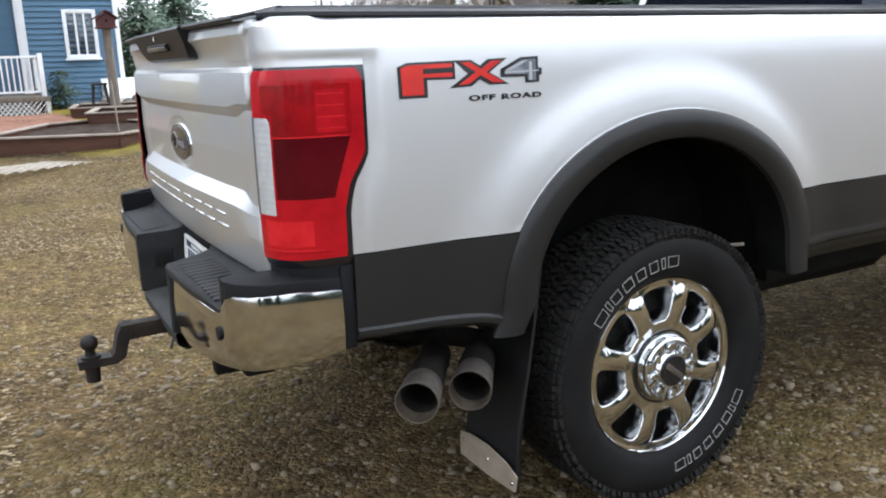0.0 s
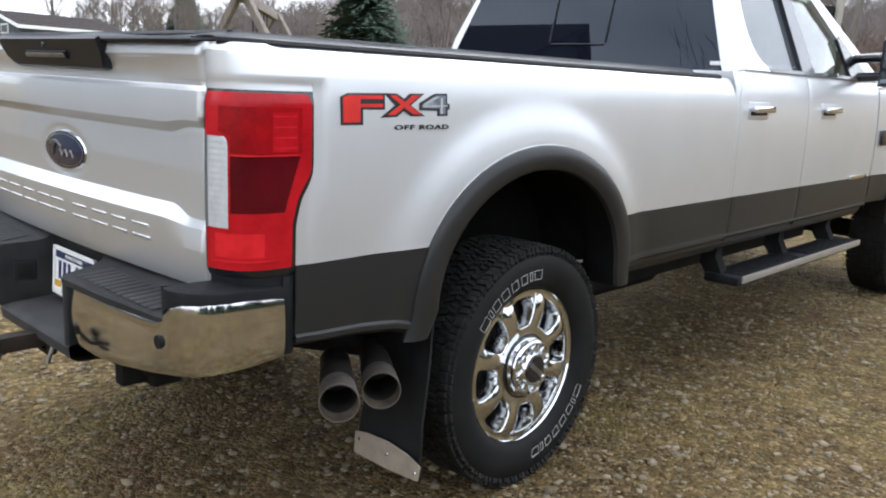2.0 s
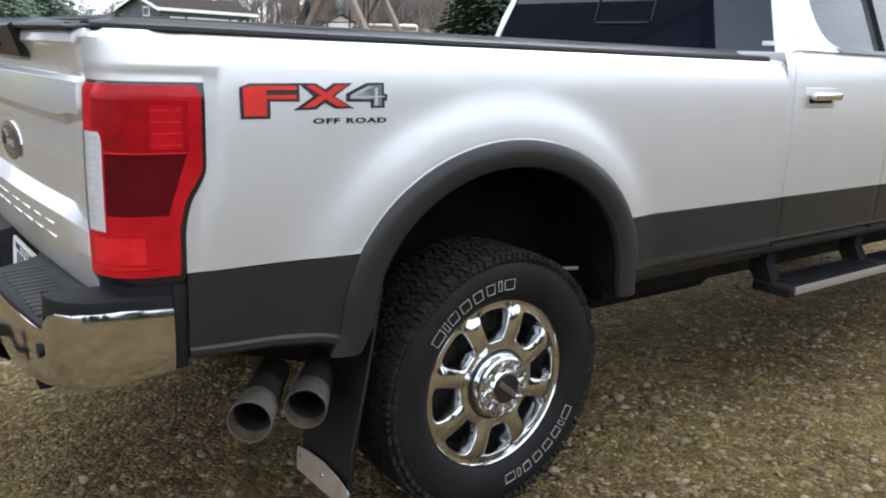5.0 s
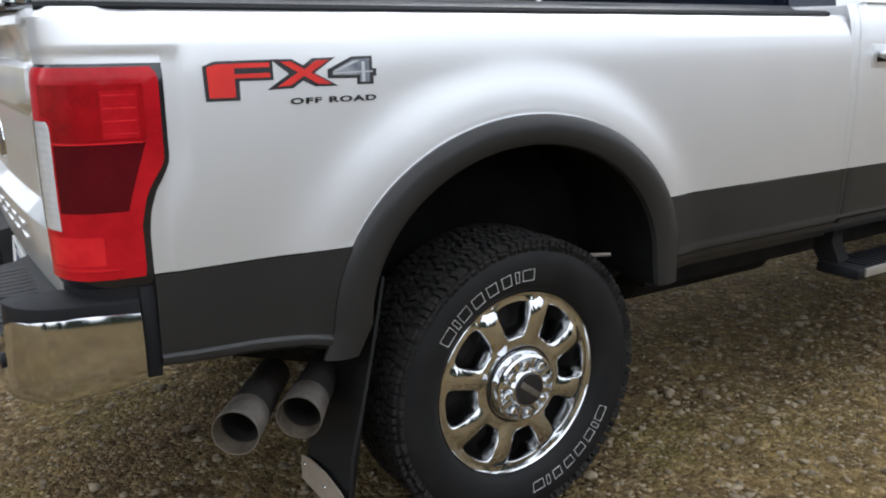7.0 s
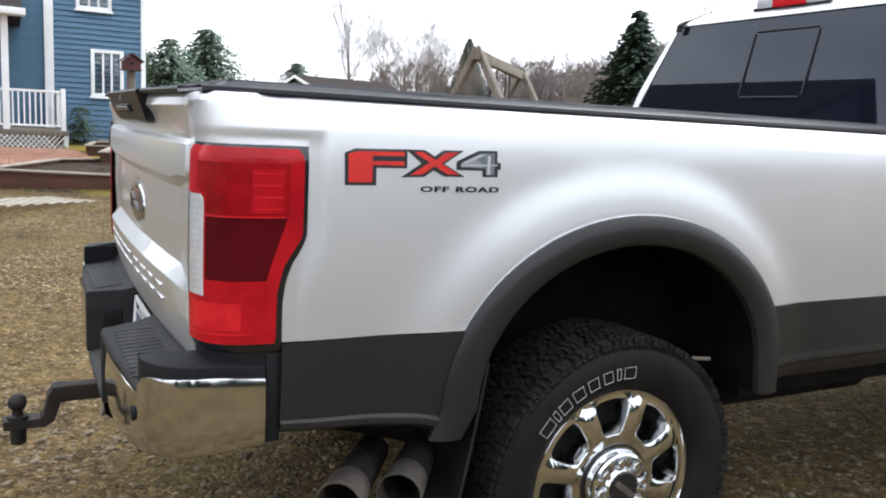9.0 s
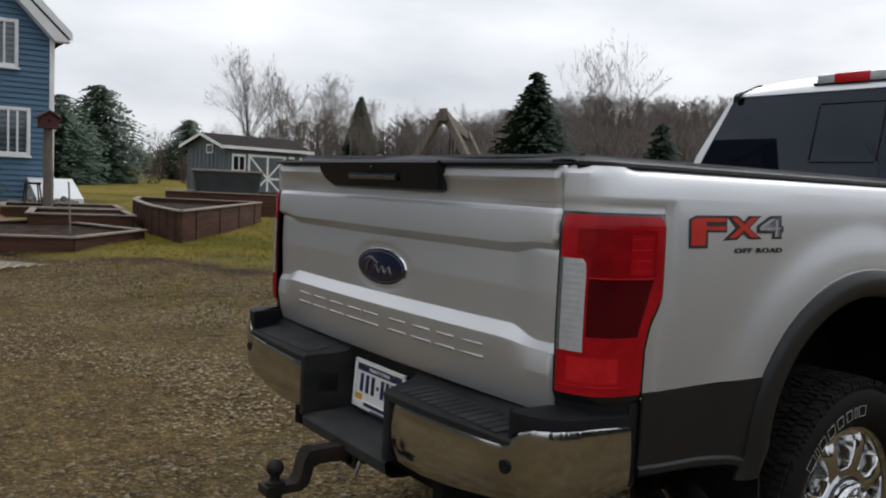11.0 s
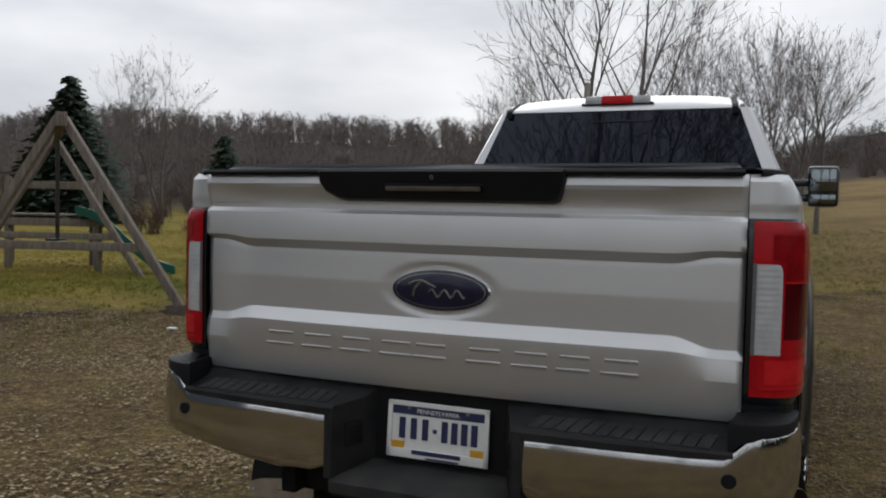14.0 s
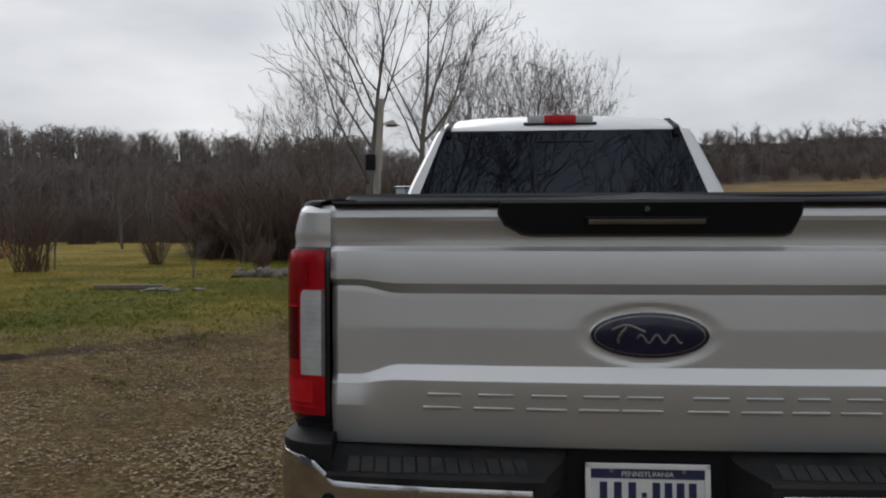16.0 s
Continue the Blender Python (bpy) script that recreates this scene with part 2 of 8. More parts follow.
SOIL = mat("garden_soil", (0.022, 0.016, 0.012), (0.060, 0.045, 0.035), scale=5, rough=0.95, bump=0.9, bscale=14, spec=0.05)
BRICKPATH = mat("reddish_brick_path", (0.29, 0.135, 0.08), (0.17, 0.085, 0.055), scale=3, rough=0.85, bump=0.3, bscale=30, island=0.5)
SHEDBLUE = mat("grey_blue_shed_boards", (0.085, 0.105, 0.125), (0.115, 0.135, 0.155), scale=3, rough=0.75, bump=0.2, bscale=30, stretch=(4, 4, 0.3))
GREENPL = mat("green_plastic_slide", (0.010, 0.085, 0.060), (0.014, 0.11, 0.08), scale=6, rough=0.4, bscale=80)
BARK = mat("grey_brown_bark", (0.098, 0.085, 0.074), (0.155, 0.138, 0.122), scale=5, rough=0.9, bump=0.5, bscale=40, stretch=(3, 3, 0.6))
TWIG = mat("bare_twigs", (0.100, 0.082, 0.072), (0.165, 0.138, 0.120), scale=2, rough=0.9, bscale=20)
# distance haze is painted in: paler and greyer than the near twigs
FARTWIG = mat("hazed_bare_woods", (0.112, 0.092, 0.086), (0.185, 0.158, 0.146), scale=0.05, rough=0.95, bscale=0.5, island=0.5)
BRUSH = mat("reddish_brush_stems", (0.125, 0.080, 0.056), (0.085, 0.062, 0.050), scale=0.3, rough=0.95, bscale=3, island=0.4)
NEEDLE = mat("dark_spruce_needles", (0.044, 0.066, 0.048), (0.080, 0.108, 0.080), scale=1.5, rough=0.92, bscale=12, island=0.35, spec=0.08)
NEEDLE2 = mat("grey_green_pine_needles", (0.10, 0.145, 0.112), (0.155, 0.20, 0.145), scale=0.8, rough=0.92, bscale=9, island=0.35, spec=0.1)
STONE = mat("mixed_gravel_stones", (0.0582, 0.0437, 0.0224), (0.2780, 0.2230, 0.1460), scale=60, rough=0.85, bump=0.3, bscale=300, island=1.1)
LEAF = mat("dry_brown_leaves", (0.0713, 0.0454, 0.0216), (0.4104, 0.3132, 0.1782), scale=50, rough=0.8, bscale=200, island=1.0)
GREENB = mat("short_green_grass", (0.0480, 0.0880, 0.0100), (0.2150, 0.1920, 0.0360), scale=0.55, rough=0.8, bscale=4, fine=0.12, island=0.18, spec=0.06)
GRASSB = mat("short_winter_grass", (0.1050, 0.1120, 0.0120), (0.4256, 0.2950, 0.0600), scale=0.55, rough=0.8, bscale=4, fine=0.12, island=0.18, spec=0.06)
STRAW = mat("straw_coloured_grass", (0.40, 0.235, 0.098), (0.26, 0.150, 0.062), scale=1, rough=0.85, bscale=8, island=0.5)
SIDINGW = mat("pale_grey_siding", (0.62, 0.63, 0.63), (0.55, 0.56, 0.56), scale=2, rough=0.6, bscale=20)
CREAM = mat("cream_camper_skin", (0.68, 0.66, 0.58), (0.60, 0.58, 0.50), scale=2, rough=0.4, bscale=20)
LATH = mat("weathered_lath", (0.60, 0.55, 0.47), (0.46, 0.41, 0.34), scale=4, rough=0.85, bscale=60)
TARP = mat("grey_tub_cover", (0.0375, 0.0425, 0.0425), (0.0600, 0.0650, 0.0625), scale=3, rough=0.6, bump=0.3, bscale=15)
REDHOUSE = mat("faded_dark_red_wood", (0.085, 0.024, 0.024), (0.06, 0.02, 0.02), scale=8, rough=0.8, bump=0.2, bscale=60)


# ---- mesh building ----
class Geo:
    """Gathers vertices and faces of one mesh."""

    def __init__(self):
        self.v, self.f = [], []

    def add(self, verts, faces):
        k = len(self.v)
        self.v += [tuple(p) for p in verts]
        self.f += [tuple(i + k for i in q) for q in faces]
        return self

    def grid(self, fn, us, vs, close=False):
        nu, nv = len(us), len(vs)
        verts = [fn(u, v) for u in us for v in vs]
        faces = [(i * nv + j, (i + 1) % nu * nv + j, (i + 1) % nu * nv + j + 1, i * nv + j + 1) for i in range(nu if close else nu - 1) for j in range(nv - 1)]
        return self.add(verts, faces)

    def box(self, c, s, m=None, bev=0.0):
        """Box of size s at c, edges chamfered by bev, turned by the matrix m."""
        b = bmesh.new()
        bmesh.ops.create_cube(b, size=1, matrix=Matrix.Diagonal((*s, 1)))
        if bev:
            bmesh.ops.bevel(b, geom=b.edges[:], offset=bev, segments=2, affect="EDGES", profile=0.6)
        t = Matrix.Translation(c) @ (m or Matrix())
        verts = [tuple(t @ p.co) for p in b.verts]
        b.verts.index_update()
        faces = [tuple(p.index for p in q.verts) for q in b.faces]
        b.free()
        return self.add(verts, faces)

    def prism(self, poly, fn, d0, d1):
        """Extrudes a polygon (a, b) from depth d0 to d1; fn(a, b, d) gives the place."""
        n = len(poly)
        verts = [fn(a, b, d0) for a, b in poly] + [fn(a, b, d1) for a, b in poly]
        faces = [tuple(range(n)), tuple(range(2 * n - 1, n - 1, -1))] + [(i, i + n, (i + 1) % n + n, (i + 1) % n) for i in range(n)]
        return self.add(verts, faces)

    def tube(self, pts, radii, sides=8, caps=True):
        pts = [Vector(p) for p in pts]
        ring = []
        up = Vector((0, 0, 1))
        for i, p in enumerate(pts):
            d = (pts[min(i + 1, len(pts) - 1)] - pts[max(i - 1, 0)]).normalized()
            a = d.cross(up if abs(d.z) < 0.95 else Vector((1, 0, 0))).normalized()
            b = d.cross(a)
            r = radii[i] if isinstance(radii, (list, tuple)) else radii
            ring.append([p + (a * math.cos(2 * math.pi * k / sides) + b * math.sin(2 * math.pi * k / sides)) * r for k in range(sides)])
        verts = [q for rr in ring for q in rr]
        faces = [(i * sides + k, i * sides + (k + 1) % sides, (i + 1) * sides + (k + 1) % sides, (i + 1) * sides + k) for i in range(len(pts) - 1) for k in range(sides)]
        if caps:
            faces += [tuple(range(sides)), tuple(range(len(verts) - 1, len(verts) - sides - 1, -1))]
        return self.add(verts, faces)

    def lathe(self, prof, c, axis="x", n=48):
        """Turns a profile of (along, radius) round the axis through c."""
        def fn(u, k):
            a, r = prof[k]
            p, q = r * math.cos(u), r * math.sin(u)
            return {"x": (c[0] + a, c[1] + p, c[2] + q), "y": (c[0] + p, c[1] + a, c[2] + q), "z": (c[0] + p, c[1] + q, c[2] + a)}[axis]
        return self.grid(fn, [2 * math.pi * i / n for i in range(n)], list(range(len(prof))), close=True)

    def mesh(self, name, material, smooth=35):
        me = bpy.data.meshes.new(name)
        me.from_pydata(self.v, [], self.f)
        b = bmesh.new()
        b.from_mesh(me)
        bmesh.ops.remove_doubles(b, verts=b.verts[:], dist=1e-5)
        bmesh.ops.recalc_face_normals(b, faces=b.faces[:])
        b.to_mesh(me)
        b.free()
        me.materials.append(material)
        if smooth:
            me.polygons.foreach_set("use_smooth", [True] * len(me.polygons))
            me.set_sharp_from_angle(angle=radians(smooth))
        return me


def part(name, geo, material, parent=None, label="", smooth=35, thick=0.0):
    ob = new(name, geo if isinstance(geo, bpy.types.Mesh) else geo.mesh(name, material, smooth))
    if parent:
        ob.parent = parent
    if label:
        ob["label"] = label
    if thick:
        # crisp rim: the open edges of the shell stay sharp
        b = bmesh.new()
        b.from_mesh(ob.data)
        for e in b.edges:
            if e.is_boundary:
                e.smooth = False
        b.to_mesh(ob.data)
        b.free()
        s = ob.modifiers.new("thickness", "SOLIDIFY")
        s.thickness, s.offset = abs(thick), 0
    return ob


def raw(name, verts, faces, material, smooth=False):
    """A large mesh straight from arrays."""
    me = bpy.data.meshes.new(name)
    me.from_pydata(verts, [], faces)
    me.materials.append(material)
    if smooth:
        me.polygons.foreach_set("use_smooth", [True] * len(me.polygons))
    return me


def thing(name, label, category, at=(0, 0, 0), group="", kind=""):
    ob = new(name)
    ob.location = at
    return tagged(ob, label, category, group, kind)


def words(body, size, material, spacing=1.0, weight=0.0):
    cu = bpy.data.curves.new("lettering", "FONT")
    cu.offset = weight
    cu.body, cu.size, cu.align_x, cu.align_y, cu.extrude, cu.space_character = body, size, "CENTER", "CENTER", 0.0006, spacing
    ob = new("lettering", cu)
    me = bpy.data.meshes.new_from_object(ob.evaluated_get(bpy.context.evaluated_depsgraph_get()))
    bpy.data.objects.remove(ob)
    me.materials.clear()
    me.materials.append(material)
    return me


def letters(me, name, material, parent, place):
    """Splits lettering into one part for each letter."""
    group = list(range(len(me.vertices)))

    def find(i):
        while group[i] != i:
            group[i] = group[group[i]]
            i = group[i]
        return i

    for e in me.edges:
        group[find(e.vertices[0])] = find(e.vertices[1])
    heads = sorted({find(i) for i in range(len(group))})
    for h in heads:
        keep = [i for i in range(len(group)) if find(i) == h]
        at = {v: k for k, v in enumerate(keep)}
        piece = raw(name, [tuple(me.vertices[i].co) for i in keep], [tuple(at[v] for v in p.vertices) for p in me.polygons if p.vertices[0] in at], material)
        ob = part(name, piece, material, parent)
        ob.matrix_world = place


def lin(a, b, n):
    return [a + (b - a) * i / (n - 1) for i in range(n)]


def step(a, b, x):
    t = min(max((x - a) / (b - a), 0.0), 1.0)
    return t * t * (3 - 2 * t)


def interp(x, table):
    if x <= table[0][0]:
        return table[0][1]
    for (a, p), (b, q) in zip(table, table[1:]):
        if x <= b:
            return p + (q - p) * (x - a) / (b - a)
    return table[-1][1]


# ---- ground ----
def height(x, y):
    """Height of the land: level drive, lawn a little higher, slow rise outwards, steeper ahead on the field."""
    d = (y - x - 11.2) / 1.414
    r = math.hypot(x, y)
    az = math.degrees(math.atan2(-x, y))
    h = 0.28 * step(-2.5, 1.5, d) * step(70, 25, r)
    field = step(14, -8, az) * step(-100, -60, az)
    h += max(0, r - 16) * (0.016 + 0.047 * field)
    h += 0.00085 * max(0, min(r, 205) - 95) ** 2 * field
    h += 15.0 * step(66, 205, r) * step(64, 44, az) * step(2, 12, az)
    return h + 0.10 * noise.noise((x * 0.09, y * 0.09, 0)) * step(12, 30, r) + 0.015 * noise.noise((x * 0.7, y * 0.7, 3.1)) * step(3, 6, abs(x) + abs(y))


def make_ground():
    rs = [0.0] + [0.5 * 1.052 ** i for i in range(140)]
    rs = [r for r in rs if r < 420] + [700, 1400, 3000]
    n = 144
    verts, faces = [(0, 1, height(0, 1))], []
    for r in rs[1:]:
        for k in range(n):
            a = 2 * math.pi * k / n
            x, y = r * math.cos(a), 1 + r * math.sin(a)
            verts.append((x, y, height(x, y) if r < 420 else height(420 * math.cos(a), 420 * math.sin(a))))
    for k in range(n):
        faces.append((0, 1 + k, 1 + (k + 1) % n))
    for i in range(len(rs) - 2):
        for k in range(n):
            a, b = 1 + i * n + k, 1 + i * n + (k + 1) % n
            faces.append((a, a + n, b + n, b))
    m, nd, l, bs = principled("gravel_drive_and_winter_lawn")
    co = nd.new("ShaderNodeTexCoord")
    sep = nd.new("ShaderNodeSeparateXYZ")
    l.new(co.outputs["Object"], sep.inputs[0])

    def noise_tex(scale, detail=4, rough=0.55):
        t = nd.new("ShaderNodeTexNoise")
        t.inputs["Scale"].default_value, t.inputs["Detail"].default_value, t.inputs["Roughness"].default_value = scale, detail, rough
        l.new(co.outputs["Object"], t.inputs["Vector"])
        return t

    def math_node(op, a, b=None, c=None):
        t = nd.new("ShaderNodeMath")
        t.operation = op
        for k, v in enumerate((a, b, c)):
            if v is None:
                continue
            if isinstance(v, (int, float)):
                t.inputs[k].default_value = v
            else:
                l.new(v, t.inputs[k])
        return t.outputs[0]

    def ramp(fac, stops):
        t = nd.new("ShaderNodeValToRGB")
        while len(t.color_ramp.elements) < len(stops):
            t.color_ramp.elements.new(0.5)
        for e, (p, c) in zip(t.color_ramp.elements, stops):
            e.position, e.color = p, (*c, 1)
        l.new(fac, t.inputs["Fac"])
        return t.outputs["Color"]

    def mix(fac, a, b):
        t = nd.new("ShaderNodeMix")
        t.data_type = "RGBA"
        l.new(fac, t.inputs["Factor"])
        l.new(a, t.inputs["A"])
        l.new(b, t.inputs["B"])
        return t.outputs["Result"]

    vor = nd.new("ShaderNodeTexVoronoi")
    vor.inputs["Scale"].default_value = 48
    vor2 = nd.new("ShaderNodeTexVoronoi")
    vor2.inputs["Scale"].default_value = 110
    for v in (vor, vor2):
        l.new(co.outputs["Object"], v.inputs["Vector"])
    tone = nd.new("ShaderNodeSeparateColor")
    l.new(vor.outputs["Color"], tone.inputs[0])
    peb = ramp(tone.outputs[0], [(0.0, (0.0558, 0.0373, 0.0165)), (0.5, (0.1232, 0.0874, 0.0410)), (0.85, (0.2184, 0.1613, 0.0829)), (1.0, (0.3300, 0.2600, 0.1600))])
    dirt = ramp(noise_tex(1.1, 6).outputs["Fac"], [(0.28, (0.0330, 0.0209, 0.0097)), (0.44, (0.1124, 0.0747, 0.0347)), (0.58, (0.1625, 0.1158, 0.0463)), (0.72, (0.2548, 0.1785, 0.0832))])
    gfac = math_node("MULTIPLY", noise_tex(3.0, 5).outputs["Fac"], 1.1)
    gravel = mix(gfac, dirt, peb)
    clods = nd.new("ShaderNodeMix")
    clods.data_type, clods.blend_type = "RGBA", "MULTIPLY"
    clods.inputs["Factor"].default_value = 1.0
    l.new(gravel, clods.inputs["A"])
    l.new(ramp(noise_tex(9, 6, 0.72).outputs["Fac"], [(0.34, (0.55, 0.53, 0.50)), (0.5, (1.0, 1.0, 1.0)), (0.66, (1.4, 1.36, 1.25))]), clods.inputs["B"])
    gravel = clods.outputs["Result"]
    # thin moss and dead grass creeping into the stones
    creep = nd.new("ShaderNodeMapRange")
    creep.inputs["From Min"].default_value, creep.inputs["From Max"].default_value, creep.inputs["To Max"].default_value = 0.52, 0.70, 0.50
    l.new(noise_tex(1.7, 7, 0.68).outputs["Fac"], creep.inputs["Value"])
    moss = ramp(noise_tex(40, 4, 0.7).outputs["Fac"], [(0.3, (0.0520, 0.0520, 0.0100)), (0.7, (0.2100, 0.1850, 0.0500))])
    gravel = mix(creep.outputs["Result"], gravel, moss)
    west = math_node("MULTIPLY_ADD", sep.outputs["X"], -0.016, -0.16)
    west = math_node("MINIMUM", math_node("MAXIMUM", west, -0.07), 0.11)
    lawn_a = ramp(math_node("ADD", noise_tex(0.35, 5, 0.6).outputs["Fac"], west), [(0.36, (0.0620, 0.0800, 0.0090)), (0.46, (0.1150, 0.1130, 0.0140)), (0.54, (0.2450, 0.1850, 0.0300)), (0.68, (0.3500, 0.2560, 0.0620))])
    lawn_b = ramp(noise_tex(30, 4, 0.7).outputs["Fac"], [(0.3, (0.0420, 0.0500, 0.0058)), (0.7, (0.2100, 0.1820, 0.0300))])
    half = nd.new("ShaderNodeValue")
    half.outputs[0].default_value = 0.38
    lawn = mix(half.outputs[0], lawn_a, lawn_b)
    field = ramp(noise_tex(0.12, 6, 0.6).outputs["Fac"], [(0.3, (0.1240, 0.0832, 0.0360)), (0.55, (0.2320, 0.1640, 0.0736)), (0.75, (0.1600, 0.1240, 0.0400))])
    woods = ramp(noise_tex(0.08, 5).outputs["Fac"], [(0.3, (0.0480, 0.0380, 0.0320)), (0.7, (0.0850, 0.0690, 0.0570))])
    dx = math_node("SUBTRACT", sep.outputs["Y"], sep.outputs["X"])
    d = math_node("MULTIPLY", math_node("SUBTRACT", dx, 11.2), 0.707)
    wob = math_node("MULTIPLY_ADD", noise_tex(0.6, 6).outputs["Fac"], 2.4, -1.2)
    edge = nd.new("ShaderNodeMapRange")
    edge.inputs["From Min"].default_value, edge.inputs["From Max"].default_value = -0.15, 0.35
    l.new(math_node("ADD", d, wob), edge.inputs["Value"])
    right = nd.new("ShaderNodeMapRange")
    right.inputs["From Min"].default_value, right.inputs["From Max"].default_value = -4, 2
    l.new(math_node("SUBTRACT", sep.outputs["X"], math_node("MULTIPLY", sep.outputs["Y"], 0.05)), right.inputs["Value"])
    far = nd.new("ShaderNodeMapRange")
    far.inputs["From Min"].default_value, far.inputs["From Max"].default_value = 52, 66
    l.new(sep.outputs["Y"], far.inputs["Value"])
    grassy = mix(right.outputs["Result"], lawn, field)
    leftside = math_node("MULTIPLY", far.outputs["Result"], math_node("SUBTRACT", 1.0, right.outputs["Result"]))
    grassy = mix(leftside, grassy, woods)
    ridge = nd.new("ShaderNodeMapRange")
    ridge.inputs["From Min"].default_value, ridge.inputs["From Max"].default_value = 124, 136
    l.new(sep.outputs["Y"], ridge.inputs["Value"])
    grassy = mix(ridge.outputs["Result"], grassy, woods)
    verge = nd.new("ShaderNodeMapRange")
    verge.inputs["From Min"].default_value, verge.inputs["From Max"].default_value, verge.inputs["To Max"].default_value = 1.5, 0.4, 0.6
    l.new(math_node("ADD", d, wob), verge.inputs["Value"])
    straw = ramp(noise_tex(6, 5, 0.7).outputs["Fac"], [(0.3, (0.135, 0.108, 0.026)), (0.7, (0.300, 0.225, 0.070))])
    grassy = mix(verge.outputs["Result"], grassy, straw)
    col = mix(edge.outputs["Result"], gravel, grassy)
    # broken strip of dug soil where turf meets stones
    strip = nd.new("ShaderNodeMapRange")
    strip.inputs["From Min"].default_value, strip.inputs["From Max"].default_value = 0.34, 0.08
    l.new(math_node("ABSOLUTE", math_node("ADD", math_node("ADD", d, wob), 0.15)), strip.inputs["Value"])
    torn = nd.new("ShaderNodeMapRange")
    torn.inputs["From Min"].default_value, torn.inputs["From Max"].default_value = 0.42, 0.56
    l.new(noise_tex(1.3, 5, 0.65).outputs["Fac"], torn.inputs["Value"])
    soil = ramp(noise_tex(24, 4, 0.7).outputs["Fac"], [(0.3, (0.026, 0.019, 0.012)), (0.7, (0.105, 0.074, 0.044))])
    col = mix(math_node("MULTIPLY", strip.outputs["Result"], torn.outputs["Result"]), col, soil)
    l.new(col, bs.inputs["Base Color"])
    bs.inputs["Roughness"].default_value = 0.92
    bs.inputs["Specular IOR Level"].default_value = 0.08
    hgt = math_node("ADD", math_node("MULTIPLY", vor.outputs["Distance"], -0.9), math_node("MULTIPLY", vor2.outputs["Distance"], -0.4))
    hgt = math_node("ADD", hgt, math_node("MULTIPLY", noise_tex(14, 6).outputs["Fac"], 1.2))
    bp = nd.new("ShaderNodeBump")
    bp.inputs["Strength"].default_value, bp.inputs["Distance"].default_value = 1.0, 0.03
    l.new(hgt, bp.inputs["Height"])
    l.new(bp.outputs["Normal"], bs.inputs["Normal"])
    g = new("ground", raw("ground", verts, faces, m, True))
    tagged(g, "brown gravel drive running into patchy winter lawn", "ground", kind="structure")


make_ground()

# ---- the pickup truck ----
truck = thing("pickup_truck", "silver and grey crew cab pickup truck parked on gravel", "pickup truck")
AXLE, AZ = 1.165, 0.432                      # rear axle: along the truck, and height
BODY_X = [(0.66, 0.938), (0.80, 0.948), (0.92, 0.950), (1.10, 0.949), (1.25, 0.946), (1.35, 0.942), (1.395, 0.936), (1.425, 0.928), (1.445, 0.916), (1.458, 0.902), (1.466, 0.880)]
ARC_Y, ARC_Z = 1.18, 0.72


def arch_u(y, z):
    """0 at the outer edge of the swelling over the wheel, 1 at the flare."""
    dy, dz = y - ARC_Y, max(z - ARC_Z, 0.0)
    a = 0.775 if dy < 0 else 0.705
    q = math.hypot(dy / a, dz / 0.625)
    p = math.hypot(dy / 0.59, dz / 0.48)
    if q <= 1e-6:
        return 1.0
    return min(max((1 - q) / max((1 - q) + (p - 1), 1e-4), 0.0), 1.0) if q < 1 else 0.0


def well(z):
    """Shallow step in the panel that frames the lamp."""
    return 0.005 * step(1.390, 1.372, z)


def bed_x(y, z):
    u = arch_u(y, z)
    return interp(z, BODY_X) + 0.020 * (0.55 * min(u / 0.9, 1.0) + 0.45 * step(0.0, 0.55, u)) + 0.002 * step(0.955, 0.985, u) - well(z) * step(0.050, 0.028, y - lamp_y(z))


def lamp_y(z):
    return interp(z, [(0.90, 0.186), (1.03, 0.186), (1.09, 0.200), (1.16, 0.238), (1.30, 0.240), (1.365, 0.240)])


CORNER = [(0.811, 0.017), (0.845, 0.021), (0.880, 0.032), (0.905, 0.049), (0.922, 0.073), (0.932, 0.105), (0.938, 0.15), (0.940, 0.19), (0.942, 0.24)]


def corner(s):
    k = s * (len(CORNER) - 1)
    i = min(int(k), len(CORNER) - 2)
    t = k - i
    p0, p1, p2, p3 = CORNER[max(i - 1, 0)], CORNER[i], CORNER[i + 1], CORNER[min(i + 2, len(CORNER) - 1)]
    return tuple(0.5 * (2 * b + (c - a) * t + (2 * a - 5 * b + 4 * c - d) * t * t + (3 * b - a - 3 * c + d) * t ** 3) for a, b, c, d in zip(p0, p1, p2, p3))


